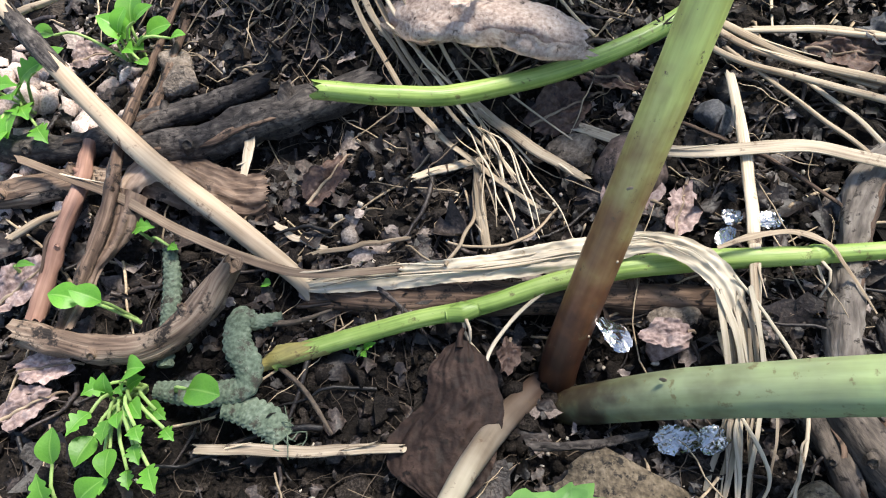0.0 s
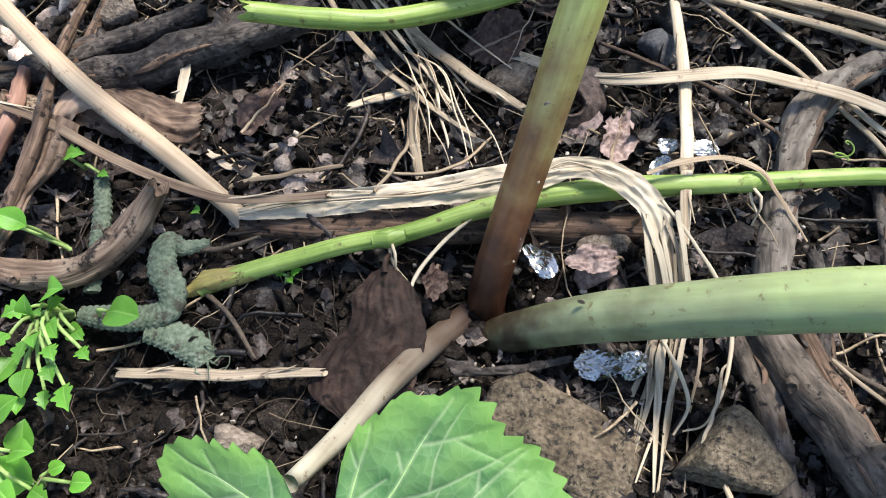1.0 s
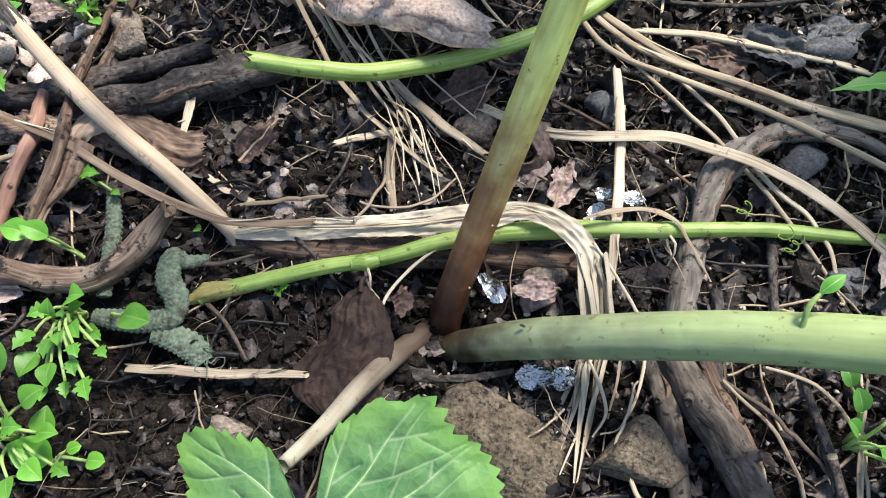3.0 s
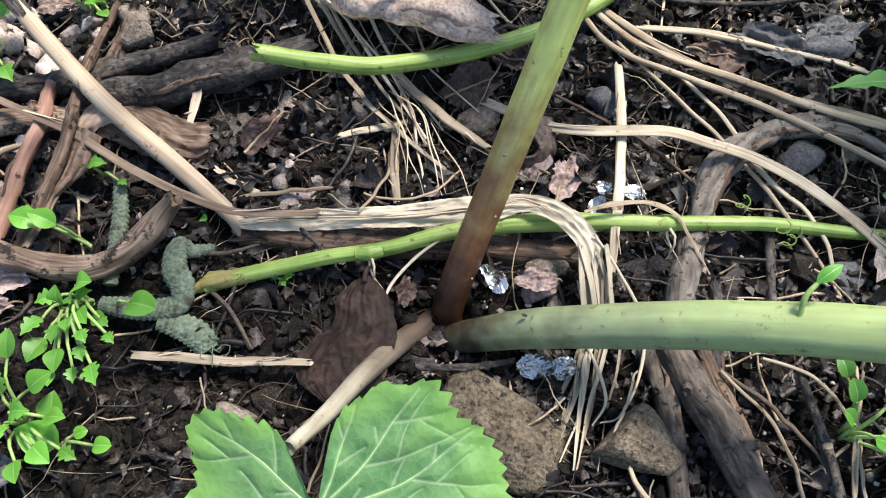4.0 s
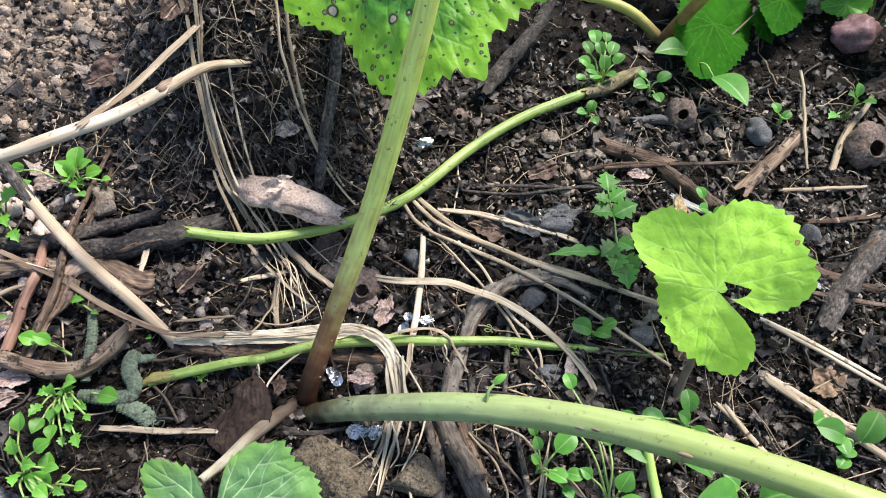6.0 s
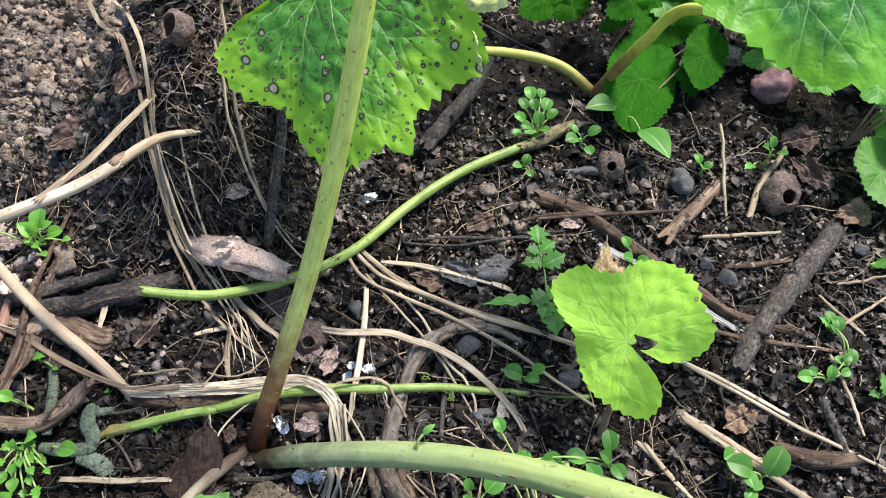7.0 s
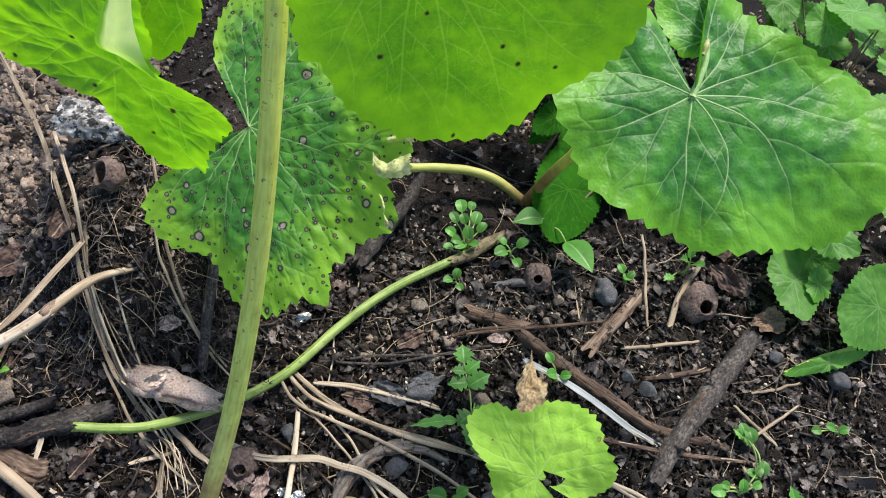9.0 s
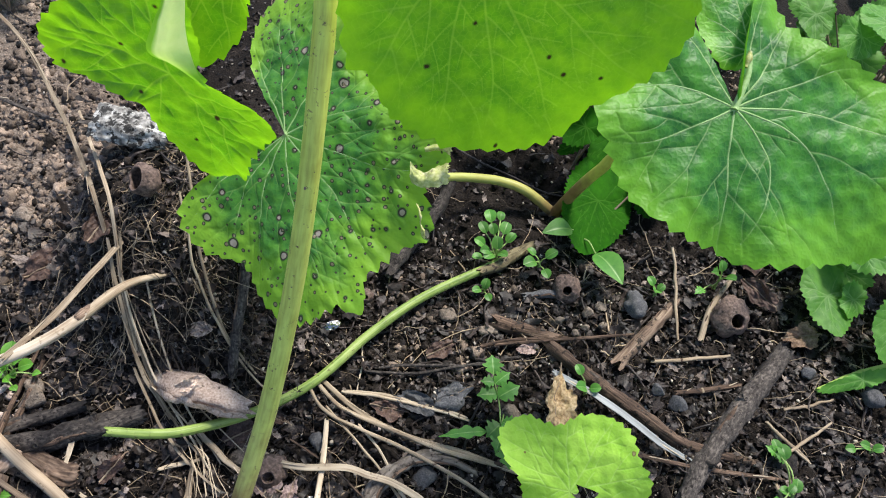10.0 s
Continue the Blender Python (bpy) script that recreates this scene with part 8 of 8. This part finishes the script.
seedling((25.53, 2.56, -0.50), [(23.28, 2.32, 1.70, 2.58), (26.75, 2.81, 1.90, 2.58), (25.34, 1.86, 1.30, 1.35), (24.23, 3.43, 1.50, 1.14), (24.01, 1.16, 0.90, 1.01)], "seedling with broad oval leaves under the stalk", ("oval",))
seedling((30.50, 7.59, -0.50), [(29.96, 7.29, 0.70, 1.28), (30.87, 5.95, 0.70, 1.20)], PATCH)
seedling((22.69, 6.69, -0.50), [(22.56, 7.84, 0.90, 1.30), (22.26, 6.87, 0.70, 1.02), (23.03, 6.00, 0.70, 1.14), (20.46, 6.69, 1.10, 1.34), (21.35, 6.07, 0.70, 0.80), (18.97, 6.36, 0.90, 1.34), (17.32, 6.51, 0.70, 1.21)], "cluster of small rounded seedlings by the young stem")
seedling((18.97, 31.90, -0.50), [(18.39, 35.23, 1.10, 1.25), (17.82, 34.01, 1.10, 1.06), (19.65, 33.97, 1.30, 1.19), (18.91, 32.43, 1.50, 1.21), (20.09, 33.14, 1.10, 1.05), (17.53, 32.56, 1.10, 1.00), (18.28, 31.33, 1.10, 1.12), (19.41, 31.52, 1.10, 1.04), (17.41, 31.54, 0.50, 0.91), (18.56, 33.53, 1.70, 0.96), (17.96, 31.69, 1.30, 0.95), (19.29, 35.29, 1.10, 0.89)], "dense cluster of tiny round-leaved seedlings")
seedling((22.52, 31.58, -0.50), [(21.60, 31.11, 0.70, 1.30), (23.41, 32.01, 0.70, 1.09), (22.92, 30.39, 0.40, 1.00), (21.79, 32.24, 0.70, 0.88)], PATCH)
seedling((18.01, 28.92, -0.50), [(18.12, 29.23, 0.30, 0.94), (17.39, 28.62, 0.20, 0.85), (18.33, 28.13, 0.10, 0.76)], PATCH)
seedling((25.69, 34.51, -0.50), [(23.81, 33.80, 1.50, 2.90), (27.70, 30.49, 1.30, 3.68)], "seedling with two large pointed oval leaves", ("oval",), wide=0.6)
seedling((31.77, 29.43, -0.50), [(31.36, 30.24, 0.40, 0.87), (31.61, 29.23, 0.40, 1.03), (32.15, 29.72, 0.30, 0.78)], PATCH)
seedling((36.71, 30.40, -0.50), [(35.93, 30.19, 2.10, 1.36), (37.11, 29.84, 1.90, 1.10), (34.64, 28.87, 1.50, 1.10), (36.61, 31.00, 2.10, 1.03)], "small sprouts on an old stalk", ("lobed", "round"))
seedling((25.48, 20.77, -0.50), [(24.88, 22.05, 0.90, 0.87), (24.91, 20.64, 0.90, 1.10), (26.04, 20.72, 0.70, 0.87)], PATCH)
seedling((32.08, 6.18, -0.50), [(30.38, 6.62, 0.90, 1.76), (32.60, 7.04, 0.90, 1.91), (31.33, 5.69, 0.50, 1.01), (30.94, 5.09, 0.50, 0.94)], PATCH)
seedling((38.79, 16.51, -0.50), [(38.28, 16.88, 0.30, 1.08), (38.75, 16.36, 0.30, 0.92)], "small lobed green seedling", ("lobed",))
seedling((37.73, 12.87, -0.50), [(35.95, 12.77, 0.40, 1.10), (37.75, 13.24, 0.40, 0.89), (39.07, 14.21, 0.50, 0.75), (38.80, 13.25, 0.40, 0.74), (36.53, 13.18, 0.40, 0.74)], PATCH)
seedling((41.11, 11.97, -0.50), [(40.95, 12.49, 0.70, 1.46), (40.19, 11.80, 0.40, 0.87)], "small pale green seedling", ("lobed",))
seedling((39.39, 13.94, -0.50), [(39.09, 16.84, 0.30, 1.19), (38.65, 17.22, 0.30, 0.96), (39.55, 14.50, 0.30, 1.01), (38.67, 14.08, 0.30, 0.93)], PATCH)
seedling((45.99, 17.42, -0.50), [(44.20, 17.35, 0.10, 0.81), (45.30, 17.60, 0.10, 0.89), (46.28, 17.45, 0.10, 0.81)], PATCH)
seedling((-15.60, 20.01, -0.50), [(-15.70, 21.27, 0.90, 1.46), (-16.21, 20.25, 0.90, 1.37), (-14.44, 20.30, 0.70, 1.14), (-15.19, 19.66, 0.50, 0.91)], "bright green seedlings beside the stone", ("round", "oval"))


def lobed_weed():
    base = (19.56, 19.33, -0.50)
    ob = thing("lobed_weed", base, "young weed with deeply lobed bright green leaves", "weed")
    rib = [(19.10, 17.58, 0.90), (18.92, 18.91, 1.50), (18.58, 20.29, 1.90), (18.41, 21.33, 2.10)]
    part("stalk", tube([base, *rib], [0.07, 0.06, 0.05, 0.03], 6, n=20), SEEDSTALK, ob)
    for root, tip, w in (((18.48, 20.85, 2.00), (18.36, 22.29, 2.10), 0.85), ((18.58, 20.29, 1.90), (17.55, 20.30, 2.00), 0.55), ((18.58, 20.20, 1.90), (19.66, 21.08, 2.00), 0.6), ((18.77, 19.51, 1.70), (17.31, 19.32, 1.80), 0.8), ((18.82, 19.27, 1.70), (20.35, 20.17, 1.80), 0.85),
                         ((18.16, 17.14, 0.70), (14.79, 16.54, 0.90), 0.55), ((19.08, 17.60, 1.00), (18.06, 16.63, 1.00), 0.9), ((19.13, 17.74, 1.10), (20.10, 17.24, 1.20), 0.7), ((19.18, 17.00, 1.00), (18.66, 15.52, 1.10), 0.8), ((19.29, 16.61, 1.00), (20.21, 15.45, 1.10), 1.1), ((19.34, 16.22, 1.00), (19.60, 14.45, 1.10), 0.9)):
        part("leaf", small_leaf(root, tip, w * 1.9, 0.1, "lobed", 2), SEEDLING, ob)
    part("stalk", tube([rib[0], *[(19.21, 17.00, 1.00), (19.40, 16.11, 1.00)]], [0.06, 0.05], 6, n=8), SEEDSTALK, ob)
    part("stalk", tube([rib[0], (18.16, 17.14, 0.70)], [0.05, 0.04], 6, n=8), SEEDSTALK, ob)


lobed_weed()


def fresh_stalk():
    ob = thing("green_stalk", (21.65, -0.56, -0.50), "smooth pale green young stalk rising by the thick one", "stalk")
    part("stalk", tube([(21.56, -2.23, 0.00), (20.87, 0.00, 0.70), (20.09, 2.50, 1.70), (19.53, 4.47, 2.70), (19.33, 5.80, 3.10)], [0.3, 0.28, 0.26, 0.24, 0.22], 14, ribs=6, rib=0.05), GREENSTEM, ob)


fresh_stalk()


def nettle(base, leaves, label, fresh=False):
    """A leafy weed with toothed oval leaves."""
    ob = thing("nettle_weed", base, label, "weed", "toothed weeds")
    for k, (root, tip, w) in enumerate(leaves):
        r, t = np.array(root), np.array(tip)
        d = t - r
        L = np.linalg.norm(d)
        n = np.array((0.1, -0.45, 0.85))
        side = np.cross(d, n)
        prof = []
        for a in range(-90, 271, 6):
            sn, cs = math.sin(math.radians(a)), math.cos(math.radians(a))
            prof.append((a, L * 0.5 * w / math.sqrt(cs * cs + (w * sn) ** 2) * (1 + 0.12 * max(0.0, sn) ** 40)))
        shape = leaf_shape((r + t) / 2, side, d, prof, teeth=0.26, pitch=0.5, wave=0.15, quilt=0.06, seed=k)
        leaf(ob, shape, (90, 45, 135, 15, 165, -25, 205), LEAF_WEED if fresh else LEAF_SHADED, VEIN, 22, 200, k, 0.03, 0.9, 0.04, raised=False)
        part("stalk", tube([base, (np.array(base) + r) / 2 + (0, 0, -0.4), r - (0, 0, 0.15)], [0.1, 0.09, 0.07], 8, n=12), BROWNPET, ob)


nettle((25.29, 33.54, -0.50), (((29.11, 42.05, 1.70), (25.93, 32.81, 0.70), 0.62), ((30.89, 38.61, 1.90), (31.53, 36.01, 1.10), 0.6)), "toothed weed under the large leaf, its green darkened for shade")
nettle((27.49, 38.62, -0.50), (((33.18, 45.24, 2.50), (27.05, 41.13, 2.10), 0.6), ((33.62, 42.34, 2.70), (31.61, 36.37, 1.90), 0.6)), "toothed weed behind the stalk, its green darkened for shade")
nettle((46.41, 28.44, -0.50), (((44.40, 31.79, 2.50), (44.58, 25.74, 1.70), 0.7), ((47.05, 29.88, 2.50), (45.73, 27.15, 1.90), 0.7)), "shaded weed leaves under the large leaf", True)
nettle((50.80, 24.75, -0.50), (((52.6, 28.4, 4.0), (47.0, 23.7, 2.5), 0.8), ((49.30, 23.21, 1.2), (43.03, 21.60, 0.5), 0.18)), "bright weed leaves with yellowed edges", True)
nettle((53.52, 51.11, -0.50), (((49.56, 55.83, 7.50), (46.21, 57.53, 6.50), 0.7), ((52.48, 53.39, 8.50), (48.67, 50.54, 7.50), 0.8), ((47.93, 57.57, 8.50), (47.24, 52.99, 6.50), 0.7), ((53.17, 49.42, 9.50), (52.11, 55.63, 8.50), 0.7)), "toothed green weeds growing farther off", True)
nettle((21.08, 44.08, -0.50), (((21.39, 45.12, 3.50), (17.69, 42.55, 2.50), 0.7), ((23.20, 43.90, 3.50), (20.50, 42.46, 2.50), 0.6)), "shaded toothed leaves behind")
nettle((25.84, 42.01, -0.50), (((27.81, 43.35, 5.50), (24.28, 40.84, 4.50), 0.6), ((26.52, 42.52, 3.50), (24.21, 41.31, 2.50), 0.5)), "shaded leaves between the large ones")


# a bank of toothed weeds beyond the second plant
grow = np.random.default_rng(31)
for at in ((44, 33), (48, 38), (54, 36), (41, 40), (51, 44), (59, 42), (36, 46), (45, 49), (55, 51), (28, 48), (64, 49), (58, 58), (67, 57), (50, 59), (63, 65), (73, 62), (41, 57), (-29, 58)):
    base = np.array((*at, -0.6))
    leaves = []
    for k in range(6):
        a, up = grow.uniform(0, TAU), grow.uniform(2.0, 8.5)
        root = base + (1.2 * math.cos(a), 1.2 * math.sin(a), up)
        leaves.append((root, root + np.array((math.cos(a), math.sin(a), grow.uniform(-0.3, 0.25))) * grow.uniform(3.0, 5.0), grow.uniform(0.6, 0.8)))
    nettle(base, leaves, "toothed green weed growing beyond the squash", True)
